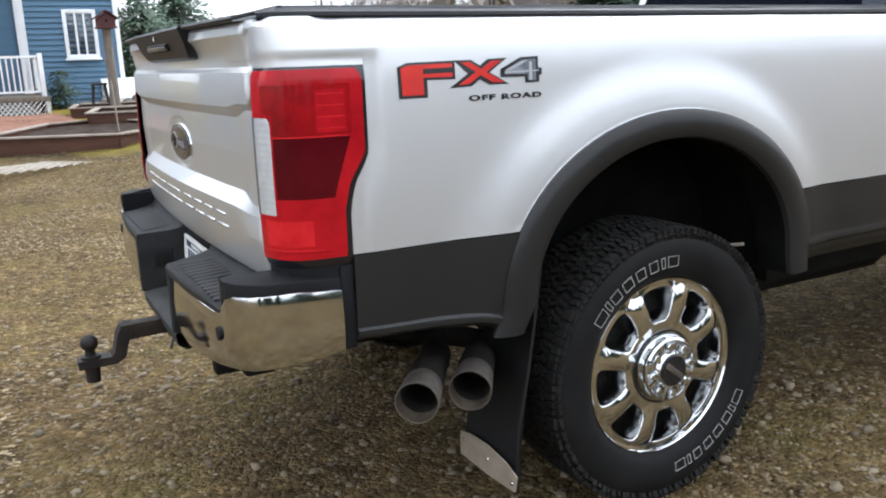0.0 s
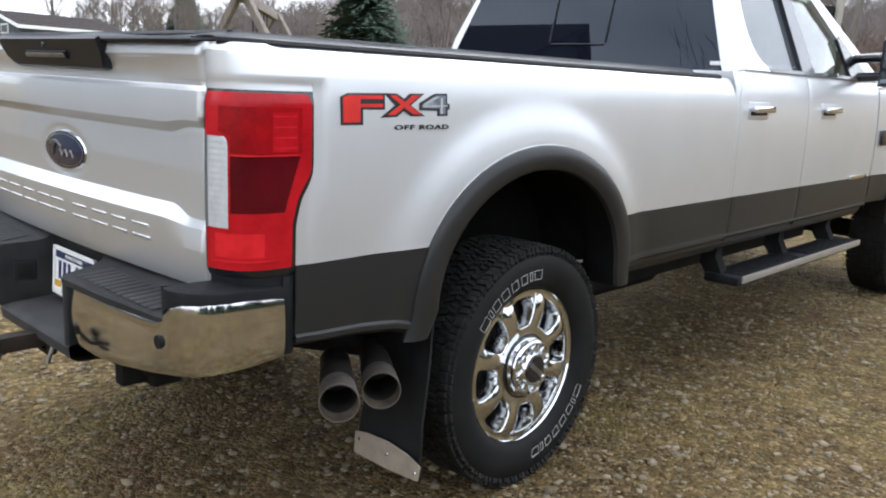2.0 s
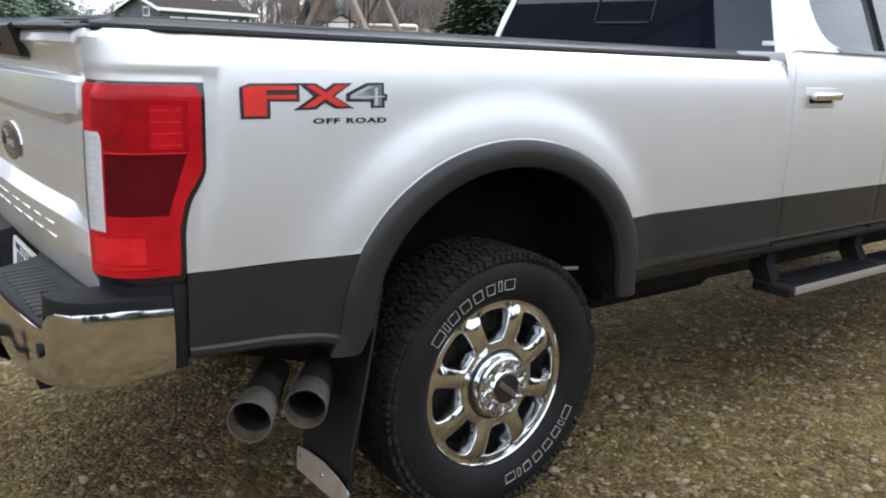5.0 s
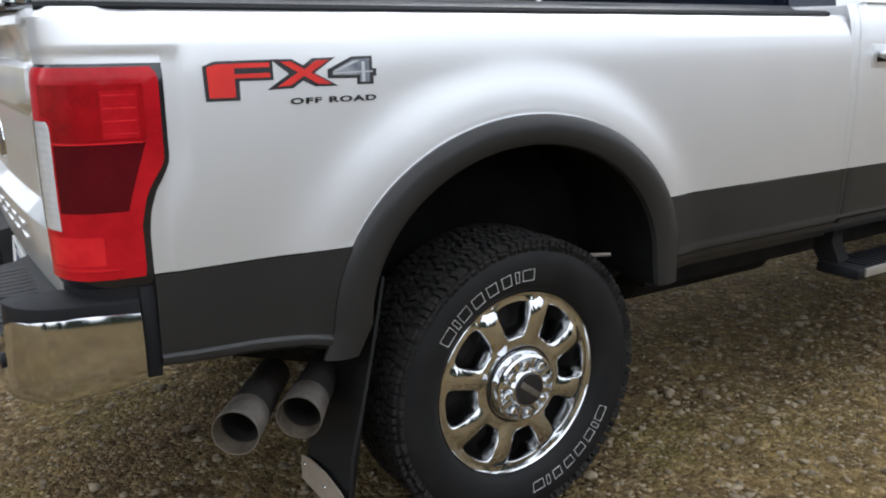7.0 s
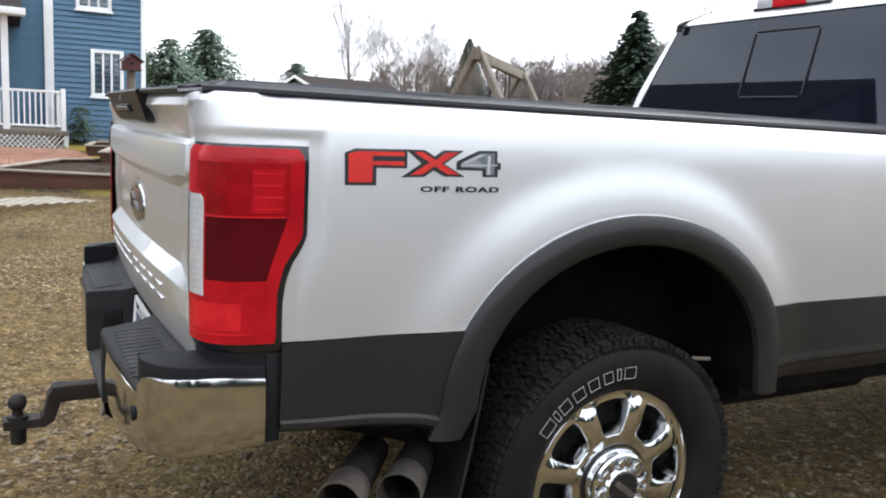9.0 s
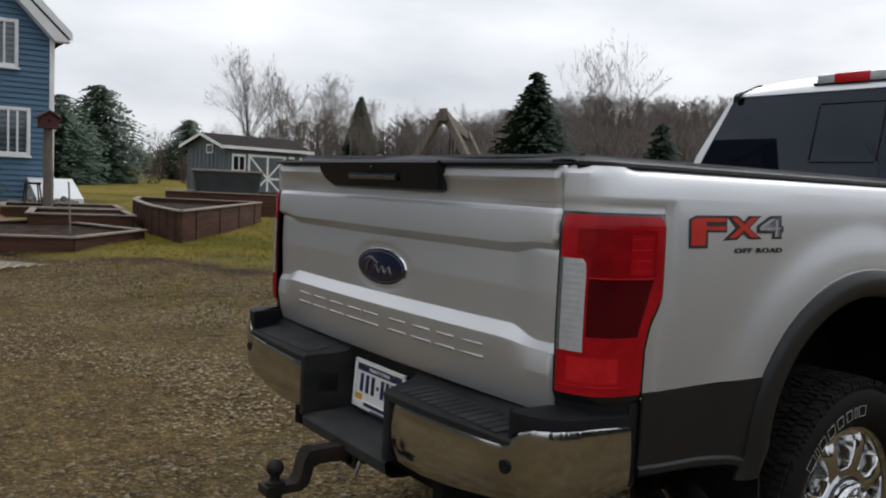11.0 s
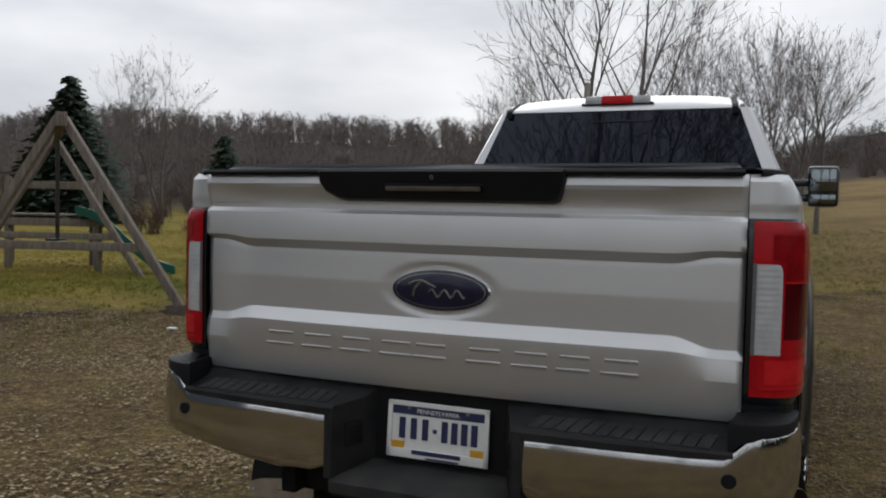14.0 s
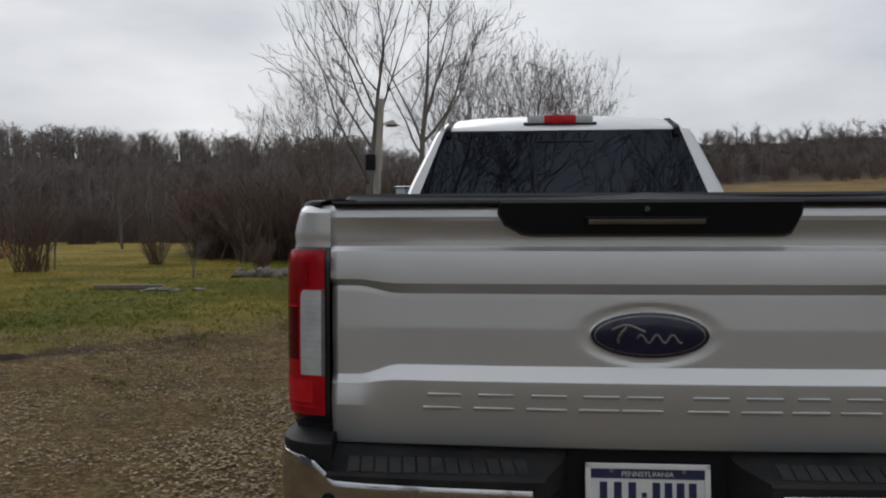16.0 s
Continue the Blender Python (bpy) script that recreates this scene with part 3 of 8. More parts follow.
def make_bed_side(sx):
    side = "right" if sx > 0 else "left"
    ys = [0.186, 0.195, 0.205, 0.214, 0.220, 0.226, 0.232, 0.238, 0.250, 0.262, 0.268, 0.274, 0.280, 0.286, 0.30, 0.36, 0.42, 0.48, 0.54, 0.59, 0.62, 0.644] + lin(0.66, 1.70, 44) + [1.716, 1.73, 1.76, 1.80, 1.85, 1.92, 2.0, 2.1, 2.2, 2.32, 2.44, 2.55, 2.62, 2.640, 2.647]

    def low(y):
        q = 1 - ((y - ARC_Y) / 0.59) ** 2
        return max(0.92, ARC_Z + 0.48 * math.sqrt(q)) if q > 0 else 0.92

    def fn(y, t):
        z0 = low(y)
        z = z0 + (1.466 - z0) * t
        return (sx * bed_x(max(y, lamp_y(z)), z), max(y, lamp_y(z)), z)

    ts = [0, 0.006, 0.014, 0.024, 0.04, 0.08, 0.16, 0.25, 0.35, 0.45, 0.55, 0.64, 0.72, 0.79, 0.84, 0.862, 0.872, 0.88, 0.888, 0.915, 0.945, 0.965, 0.98, 0.992, 1.0]
    shell = Geo().grid(fn, ys, ts)
    # rounded corner above the lamp
    g = Geo()
    zs = [1.357, 1.366, 1.372] + [0.92 + 0.546 * t for t in ts if t > 0.835]

    def cap(s, z):
        x, y = corner(s)
        inset = interp(z, BODY_X) - 0.942 - well(z)
        back = 0.020 * step(1.448, 1.466, z) + 0.5 * well(z)
        return (sx * (x + inset * step(0.25, 0.8, s)), y + back * step(1.0, 0.4, s) - inset * 0.7 * step(0.25, 0.5, s) * step(1.0, 0.7, s), z)

    shell.grid(cap, lin(0, 1, 22), zs)
    part("bed_side", shell, SILVER, truck, thick=0.002)
    # dark grey lower panels
    g = Geo()

    def rear_low(u, t):
        z0 = interp(u, [(0, 0.702), (0.5, 0.692), (0.85, 0.682), (1, 0.664)])
        z = z0 + (0.917 - z0) * t
        q = math.sqrt(max(0.0, 1 - ((z - ARC_Z) / 0.48) ** 2)) if z > ARC_Z else 1.0
        y1 = ARC_Y - 0.59 * q - (0.02 if z < ARC_Z else 0) + 0.012
        y = 0.186 + (y1 - 0.186) * u
        return (sx * (bed_x(y, z) + 0.002 - 0.030 * step(0.07, 0.0, t) + 0.008 * step(0.155, 0.125, t)), y, z)

    g.grid(rear_low, lin(0, 1, 14), [0, 0.02, 0.045, 0.07, 0.10, 0.124, 0.133, 0.147, 0.156, 0.18, 0.25, 0.4, 0.6, 0.8, 0.95, 1.0])
    part("lower_rear_panel", g, GREY, truck, "dark grey lower panel", thick=-0.008 if sx > 0 else 0.008)
    g = Geo()

    def front_low(u, t):
        z0 = 0.665
        z = z0 + (0.917 - z0) * t
        q = math.sqrt(max(0.0, 1 - ((z - ARC_Z) / 0.48) ** 2)) if z > ARC_Z else 1.0
        y0 = ARC_Y + 0.59 * q - 0.012
        y = y0 + (2.645 - y0) * u
        return (sx * (bed_x(y, z) + 0.002 + 0.005 * step(0.36, 0.27, t) * step(0.20, 0.25, t) - 0.012 * step(0.25, 0.20, t) - 0.022 * step(0.15, 0.0, t)), y, z)

    g.grid(front_low, lin(0, 1, 14), [0, 0.03, 0.07, 0.11, 0.15, 0.20, 0.215, 0.235, 0.25, 0.27, 0.30, 0.33, 0.36, 0.5, 0.7, 0.9, 1.0])
    part("lower_front_panel", g, GREY, truck, "dark grey lower panel", thick=-0.008 if sx > 0 else 0.008)
    # wheel arch flare
    g = Geo()

    def arch(v, a, b, dr, df):
        if v < 0.12:
            t = v / 0.12
            return (ARC_Y - a - dr * (1 - t), ARC_Z - 0.075 * (1 - t))
        if v > 0.88:
            t = (v - 0.88) / 0.12
            return (ARC_Y + a + df * t, ARC_Z - 0.075 * t)
        th = math.pi * (1 - (v - 0.12) / 0.76)
        return (ARC_Y + a * math.cos(th), ARC_Z + b * math.sin(th))

    def flare(v, k):
        yo, zo = arch(v, 0.594, 0.484, 0.028, 0.008)
        yi, zi = arch(v, 0.490, 0.400, 0.042, 0.012)
        t, out = [(0.0, 0.0), (0.0, 0.010), (0.10, 0.016), (0.3, 0.020), (0.55, 0.020), (0.8, 0.014), (0.95, 0.004), (1.0, -0.012), (1.02, -0.06), (1.02, -0.13)][k]
        y, z = yo + (yi - yo) * t, zo + (zi - zo) * t
        return (sx * (bed_x(yo, zo) * (1 - min(t, 1)) + 0.978 * min(t, 1) + out), y, z)

    g.grid(flare, lin(0, 1, 60), list(range(8)))
    lip = Geo()
    lip.grid(flare, lin(0, 1, 60), [7, 8, 9])
    part("flare_lip", lip, LINER, truck)
    part("wheel_arch_flare", g, GREY, truck, "dark grey wheel arch flare")
    # liner
    g = Geo()
    g.grid(lambda v, x: (sx * x, *arch(v, 0.505, 0.412, 0.045, 0.012)), lin(0, 1, 30), [0.60, 0.75, 0.90, 0.955])
    g.prism([(ARC_Y - 0.52, 0.6), (ARC_Y + 0.52, 0.6), (ARC_Y + 0.52, 1.13), (ARC_Y - 0.52, 1.13)], lambda a, b, d: (sx * d, a, b), 0.585, 0.60)
    part("wheel_well_liner", g, LINER, truck)
    # top rail cap
    g = Geo()
    prof = [(0.890, 1.461), (0.895, 1.468), (0.891, 1.475), (0.875, 1.479), (0.84, 1.480), (0.80, 1.478)]
    g.grid(lambda y, k: (sx * (prof[k][0] - 0.070 * step(0.075, 0.01, y)), y, prof[k][1]), [0.03, 0.05, 0.08, 0.12] + lin(0.2, 2.56, 12), list(range(6)))
    part("bed_rail_cap", g, PLASTIC, truck, "black plastic bed rail cap", thick=0.004)
    # lamp housing and lenses
    housing = Geo()

    def surf(s, z, off=0.0):
        x, y = corner(s)
        x2, y2 = corner(max(s - 0.02, 0)), corner(min(s + 0.02, 1))
        nx, ny = (y2[1] - x2[1]), -(y2[0] - x2[0])
        ln = math.hypot(nx, ny) or 1
        bow = 0.004 * math.sin(math.pi * (z - 0.9) / 0.46) + 0.008 * step(1.356, 1.332, z) * step(0.898, 0.916, z) - 0.005 * step(0.93, 1.0, s)
        return (sx * (x + nx / ln * (off + bow)), y + ny / ln * (off + bow), z)

    def s_at(y):
        return interp(y, [(p[1], i / (len(CORNER) - 1)) for i, p in enumerate(CORNER)])

    def s_end(z):
        return s_at(lamp_y(z))

    SIN = 0.010
    housing.grid(lambda u, z: surf(SIN + (s_end(z) - SIN) * u, z, -0.003), lin(0, 1, 24), lin(0.898, 1.3565, 26))
    lamp = part("tail_lamp", housing, GLOSSBLACK, truck, "red tail lamp with white reversing lens in a black surround")

    def lens(name, s0, s1, z0, z1, material, off=0.004, n=10, m=8, thin=0.003):
        """Lens between the outlines s0(z) and s1(z)."""
        g = Geo()
        g.grid(lambda u, z: surf(s0(z) + (s1(z) - s0(z)) * u, z, off), lin(0, 1, n), lin(z0, z1, m))
        return part(name, g, material, lamp, thick=thin)

    def rim_y(z):
        """Outer edge of the red lens, with its rounded corners."""
        t = min(max((z - 1.318) / 0.034, 0.0), 1.0)
        b = min(max((0.935 - z) / 0.024, 0.0), 1.0)
        return lamp_y(z) - 0.015 - 0.018 * (1 - math.sqrt(1 - t * t)) - 0.012 * (1 - math.sqrt(1 - b * b))

    edge = lambda z: s_at(rim_y(z))
    s_in = lambda z: 0.058
    lens("red_lens", s_in, edge, 0.920, 1.350, LENSRED, 0.0015, n=26, m=36)
    # fine ribs of the clear lens are part of its surface
    g = Geo()

    def clear(u, z):
        t = min(max((z - 1.222) / 0.024, 0.0), 1.0)
        s1 = 0.285 - 0.045 * (1 - math.sqrt(1 - t * t))
        return surf(0.078 + (s1 - 0.078) * u, z, 0.0040 + 0.00016 * math.sin((z - 1.024) * 2 * math.pi / 0.0148) - 0.002 * max(step(0.06, 0.0, u), step(0.94, 1.0, u)))

    g.grid(clear, [0, 0.04, 0.1, 0.3, 0.5, 0.7, 0.9, 0.96, 1.0], lin(1.024, 1.246, 140))
    part("reversing_lens", g, LENSWHITE, lamp, "clear white reversing lens")
    lens("lens_side", lambda z: 0.056, lambda z: 0.084, 1.022, 1.248, LENSSIDE, 0.0034, 5, 8, 0.001)
    s_d = lambda z: s_at(interp(z, [(1.055, 0.146), (1.10, 0.158), (1.20, 0.192)]))
    lens("dark_red_lens", lambda z: 0.305, s_d, 1.062, 1.200, LENSDARK, 0.0030, n=14, thin=0.002)
    # reflector blocks under the upper lens, their light painted in darker and brighter reds
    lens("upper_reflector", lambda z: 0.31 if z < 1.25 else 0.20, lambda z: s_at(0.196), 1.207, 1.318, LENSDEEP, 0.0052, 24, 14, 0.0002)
    lens("painted_bright_block", lambda z: s_at(0.116), lambda z: s_at(0.184), 1.211, 1.306, LENSRED, 0.0058, 14, 12, 0.0002)
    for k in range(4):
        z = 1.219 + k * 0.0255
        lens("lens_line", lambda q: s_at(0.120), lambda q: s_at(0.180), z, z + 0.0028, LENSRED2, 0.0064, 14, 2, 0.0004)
    # lower reflector; its brighter block paints the light gathered in the middle
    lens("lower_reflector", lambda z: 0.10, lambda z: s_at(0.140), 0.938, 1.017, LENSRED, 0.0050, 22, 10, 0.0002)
    lens("painted_bright_block", lambda z: 0.16, lambda z: s_at(0.098), 0.952, 1.012, LENSRED2, 0.0056, 18, 8, 0.0002)
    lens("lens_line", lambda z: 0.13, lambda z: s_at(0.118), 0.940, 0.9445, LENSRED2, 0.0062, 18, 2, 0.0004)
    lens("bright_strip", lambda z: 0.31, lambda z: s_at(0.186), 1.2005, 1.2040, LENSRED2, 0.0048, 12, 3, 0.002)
    # black filler under the lamp
    g = Geo()
    g.grid(lambda s, z: surf(SIN + (0.9 - SIN) * s, z, -0.006), lin(0, 1, 16), [0.862, 0.88, 0.900])
    part("lamp_filler", g, PLASTIC, truck)
    # dark vertical trim between lamp base, bumper and lower panel
    part("quarter_end_trim", Geo().box((sx * 0.926, 0.170, 0.79), (0.026, 0.034, 0.21), bev=0.006), PLASTIC, truck)


for sgn in (1, -1):
    make_bed_side(sgn)


def make_tailgate():
    W = 0.8090
    bulge = lambda x: 0.010 + 0.027 * (1 - (x / W) ** 2)
    # (height, depth, shift of height and depth towards the ends)
    prof = [(1.4655, 0.050, 0, 0), (1.465, 0.030, 0, 0), (1.460, 0.016, 0, 0), (1.452, 0.012, 0, 0), (1.4345, 0.009, 0, 0), (1.432, 0.0098, 0, -0.0005),
            (1.424, 0.0185, 0, -0.009), (1.410, 0.0285, 0, -0.0185), (1.396, 0.0350, 0, -0.025), (1.386, 0.0375, 0, -0.027), (1.3745, 0.0385, 0, -0.026), (1.3725, 0.0385, 0, -0.024),
            (1.3605, 0.0385, 0, -0.022), (1.3585, 0.0375, 0, -0.022), (1.3495, 0.0190, 0, -0.007), (1.3475, 0.0165, 0, -0.006), (1.345, 0.0162, 0, -0.006), (1.325, 0.0147, 0, -0.005), (1.305, 0.0138, 0, -0.004), (1.285, 0.0132, 0.004, -0.003), (1.2655, 0.0134, 0.010, -0.002), (1.2635, 0.0145, 0.012, -0.002),
            (1.2395, 0.0368, 0.020, -0.017), (1.2375, 0.0371, 0.020, -0.017), (1.228, 0.0365, 0.018, -0.020), (1.15, 0.0345, 0, -0.018), (1.06, 0.0402, -0.020, -0.021), (1.0545, 0.0404, -0.027, -0.021), (1.0525, 0.0394, -0.028, -0.021),
            (1.0200, 0.0095, -0.013, 0.040), (1.0180, 0.0088, -0.013, 0.040), (1.012, 0.0090, -0.012, 0.038), (0.985, 0.0118, 0, 0.020), (0.95, 0.0168, 0, 0), (0.91, 0.0238, 0, 0), (0.88, 0.0295, 0, 0), (0.858, 0.0355, 0, 0), (0.848, 0.040, 0, 0), (0.843, 0.050, 0, 0)]
    xs = lin(-W, -0.60, 14) + lin(-0.58, 0.58, 75) + lin(0.60, W, 14)

    def fn(x, k):
        z, y, dz, dy = prof[k]
        e = step(0.63, 0.745, abs(x))
        e2 = step(0.54, 0.79, abs(x)) if z > 1.355 else e
        d = 0.0
        q = math.hypot(x / 0.166, (z - 1.1365) / 0.075)
        if q < 1.12 and 1.055 < z < 1.227:
            d = 0.004 * step(1.12, 0.92, q)
        k2 = 0.65 if z > 1.355 else 0.35
        return (x, y + k2 * dy * e2 + d - bulge(x) + 0.004 * step(0.8035, 0.8090, abs(x)), z + dz * e)

    # finer rows over the badge
    rows = []
    for k in range(len(prof)):
        rows.append(prof[k])
        if prof[k][0] in (1.228, 1.15):
            nxt = prof[k + 1]
            for t in lin(0, 1, 16)[1:-1]:
                rows.append(tuple(a + (b - a) * t for a, b in zip(prof[k], nxt)))
    prof[:] = rows
    gate = part("tailgate", Geo().grid(fn, xs, list(range(len(prof)))), SILVER, truck, "silver tailgate with a black spoiler trim", smooth=11)
    sd = gate.modifiers.new("thickness", "SOLIDIFY")
    sd.thickness, sd.offset = 0.045, -1
    part("tailgate_seal", Geo().box((0, 0.072, 1.13), (1.72, 0.02, 0.62)), DARK, truck)
    # spoiler trim across the top
    g = Geo()
    out = [(-0.375, 1.474), (-0.378, 1.440), (-0.362, 1.412), (-0.318, 1.388), (-0.29, 1.384), (0.325, 1.384), (0.342, 1.390), (0.352, 1.412), (0.362, 1.440), (0.362, 1.474)]
    mid = [(a * 0.985, 1.43 + (b - 1.43) * 0.86) for a, b in out]
    n = len(out)
    lean = lambda b: 0.018 - 0.036 * (b - 1.384) / 0.09
    g.add([(a, 0.045 - bulge(a), b) for a, b in out] + [(a, lean(b) + 0.006 - bulge(a), b) for a, b in out] + [(a, lean(b) - 0.002 - bulge(a), b) for a, b in mid],
          [(i, (i + 1) % n, (i + 1) % n + n, i + n) for i in range(n)] + [(i + n, (i + 1) % n + n, (i + 1) % n + 2 * n, i + 2 * n) for i in range(n)] + [tuple(range(2 * n, 3 * n))])
    g.grid(lambda x, k: (x, [0.055, -0.004, -0.008, -0.004, 0.055][k] - bulge(x), [1.462, 1.462, 1.469, 1.4755, 1.4755][k]), lin(-0.80, 0.80, 30), list(range(5)))
    trim = part("spoiler_trim", g, TRIM, gate, "black plastic spoiler trim")
    part("handle_recess", Geo().box((-0.012, -0.034, 1.4235), (0.30, 0.012, 0.024), pose(0, 0, 0, 34), 0.004), PLASTIC, trim)
    part("handle_bar", Geo().box((-0.012, -0.040, 1.4215), (0.284, 0.010, 0.013), pose(0, 0, 0, 20), 0.003), STEEL, trim, "pale grey handle bar")
    g = Geo()
    g.lathe([(0, 0.0), (0, 0.007), (0.003, 0.009)], (-0.012, -0.0475, 1.452), "y", 16)
    part("rear_camera", g, GLOSSBLACK, trim)
    # oval badge, a plain shape
    def oval(a, b, y0, y1, a2, b2):
        g = Geo()
        g.grid(lambda u, k: (0.002 + (a, a, a2, 0.0)[k] * math.cos(u), (y0 + 0.007, y0 - 0.007, y1 - 0.005, y1 - 0.006)[k], 1.1365 + (b, b, b2, 0.0)[k] * math.sin(u)), [2 * math.pi * i / 64 for i in range(64)], [0, 1, 2, 3], True)
        return g
    ring = part("oval_badge", oval(0.152, 0.0625, 0.012, 0.004, 0.147, 0.058), BRIGHT, gate, "chrome ringed blue oval badge")
    part("badge_field", oval(0.1455, 0.0565, 0.0045, 0.0020, 0.143, 0.0545), EMBLEM, ring)
    part("badge_inner_line", oval(0.1375, 0.0500, 0.0035, 0.0012, 0.1365, 0.0490), STEEL, ring)
    part("badge_centre", oval(0.1345, 0.0475, 0.0030, 0.0004, 0.130, 0.0440), EMBLEM, ring)
    g = Geo()
    g.tube([(-0.092 + 0.0040 * k, -0.0070, 1.1535 + 0.009 * math.sin(k * 0.22 - 0.4)) for k in range(22)], [0.0015] + [0.0034] * 20 + [0.0015], 8)
    g.tube([(-0.055 - 0.010 * math.sin(t) - 0.006 * t, -0.0070, 1.1575 - 0.016 * t) for t in lin(0, 2.6, 10)], [0.0030] + [0.0040] * 8 + [0.0020], 8)
    g.tube([(-0.030 + 0.0026 * k, -0.0070, 1.1285 + 0.010 * math.sin(k * 0.42)) for k in range(44)], [0.0015] + [0.0028] * 42 + [0.0015], 8)
    part("badge_flourish", g, STEEL, ring, "plain chrome flourish")
    # embossed bars of the model strip
    cells = [(-0.568, -0.470), (-0.438, -0.338), (-0.305, -0.205), (-0.175, -0.075), (-0.068, 0.032), (0.092, 0.192), (0.222, 0.322), (0.345, 0.435), (0.462, 0.560)]
    for a, b in cells:
        for z, cut in ((0.983, 0.012), (0.948, 0.0)):
            g = Geo()
            x0, x1 = a + cut, b
            y = 0.0100 + (1.0 - z) * 0.13 - bulge((x0 + x1) / 2)
            g.box(((x0 + x1) / 2, y + 0.0005, z), (x1 - x0, 0.0080, 0.0085), pose(0, 0, 0, 20), 0.003)
            part("embossed_bar", g, SILVER, gate)


make_tailgate()


def make_bumper():
    bumper = part("rear_bumper", Geo().box((0, 0.115, 0.70), (1.60, 0.10, 0.13), bev=0.02), PLASTIC, truck, "chrome rear bumper with black ribbed step pads")
    path = [(0.285, -0.118), (0.34, -0.124), (0.45, -0.124), (0.58, -0.121), (0.70, -0.115), (0.78, -0.107), (0.83, -0.099), (0.865, -0.088), (0.895, -0.068), (0.918, -0.040), (0.932, -0.005), (0.940, 0.04), (0.945, 0.08), (0.947, 0.12), (0.948, 0.150)]
    top = [0.774, 0.777, 0.779, 0.781, 0.783, 0.786, 0.832, 0.843, 0.844, 0.846, 0.847, 0.847, 0.845, 0.843, 0.841]
    low = [0.622, 0.604, 0.600, 0.612, 0.630, 0.642, 0.648, 0.652, 0.654, 0.657, 0.660, 0.664, 0.668, 0.672, 0.676]
    for sx in (1, -1):
        fine = []
        for i in range(len(path) - 1):
            m = 4 if i in (0, 4, 5, 6, 7) else 3
            fine += [i + k / m for k in range(m)]
        fine.append(len(path) - 1)

        def at(tab, s):
            i = min(int(s), len(tab) - 2)
            t = s - i
            a, b = tab[i], tab[i + 1]
            return tuple(p + (q - p) * t for p, q in zip(a, b)) if isinstance(a, tuple) else a + (b - a) * t

        def fn(s, v):
            x, y = at(path, s)
            (xa, ya), (xb, yb) = at(path, max(s - 0.4, 0)), at(path, min(s + 0.4, len(path) - 1))
            nx, ny = yb - ya, -(xb - xa)
            ln = math.hypot(nx, ny)
            z0, z1 = at(low, s), at(top, s)
            bow = {0: -0.045, 1: -0.018, 2: -0.004}.get(v, 0.0) if v < 3 else 0.0
            t = [0, 0.015, 0.06, 0.15, 0.35, 0.6, 0.85, 0.96, 0.990, 1.0, 1.0][v]
            bow += 0.006 * math.sin(math.pi * t) + {8: -0.0008, 9: -0.0030, 10: -0.011}.get(v, 0)
            return (sx * (x + nx / ln * bow), y + ny / ln * bow, z0 + (z1 - z0) * t)

        cover = part("chrome_cover", Geo().grid(fn, fine, list(range(11))), CHROME, bumper, "chrome bumper cover")
        g = Geo()
        g.lathe([(0.006, 0.0), (-0.004, 0.0), (-0.004, 0.017), (0.006, 0.019)], (sx * 0.792, -0.111, 0.738), "y", 20)
        part("parking_sensor", g, PLASTIC, cover, "round black parking sensor")
        # step pad: low ribbed shelf and its lip
        pad = Geo()
        inner = lambda y: 0.262 - 0.062 * (y + 0.130) / 0.165

        def top_fn(u, k):
            x = 0.25 + 0.55 * u
            yr = interp(x, [(0.25, -0.130), (0.30, -0.130), (0.5, -0.126), (0.80, -0.104)])
            y, z = [(yr + 0.010, 0.776), (yr + 0.001, 0.781), (yr + 0.000, 0.797), (yr + 0.005, 0.8035), (yr + 0.03, 0.805), (-0.02, 0.812), (0.010, 0.820), (0.028, 0.838), (0.04, 0.845)][k]
            x0 = inner(y)
            return (sx * (x0 + (0.80 - x0) * u), y, z)

        pad.grid(top_fn, lin(0, 1, 15), list(range(9)))
        p = part("step_pad", pad, PAD, bumper, "black ribbed plastic step pad", thick=0.004)
        for k in range(13):
            x = 0.318 + k * 0.0352
            part("rib", Geo().box((sx * x, -0.046, 0.8120), (0.0300, 0.116, 0.0060), pose(0, 0, 0, 5, 0, sx * -8), 0.0022), STEPTOP, p)
        # raised corner cap
        cap = Geo()
        cpath = [(0.786, -0.098), (0.812, -0.101), (0.84, -0.096), (0.870, -0.084), (0.898, -0.063), (0.918, -0.036), (0.931, -0.002), (0.938, 0.05), (0.942, 0.10), (0.944, 0.150)]

        def cap_fn(i, k):
            x, y = cpath[i]
            cx, cy = 0.845, 0.06
            q = [0.0, 0.0, 0.012, 0.035, 0.55, 1.0][k]
            zt = 0.874 - 0.006 * step(0.0, 0.17, y)
            zb = 0.800 if i < 1 else (0.835 if i < 2 else 0.845)
            z = [zb - 0.012, zt - 0.010, zt - 0.002, zt, zt + 0.008, zt + 0.010][k]
            return (sx * (x + (cx - x) * q), y + (max(cy, y) - y) * q, z)

        cap.grid(cap_fn, list(range(len(cpath))), list(range(6)))
        cap.prism([(0.786, -0.098), (0.80, -0.02), (0.80, 0.05), (0.845, 0.06)], lambda a, b, d: (sx * a, b, d), 0.79, 0.876)
        part("corner_cap", cap, PLASTIC, bumper, "black corner pad")
        # side wall of the plate pocket, with its socket
        wall = Geo()
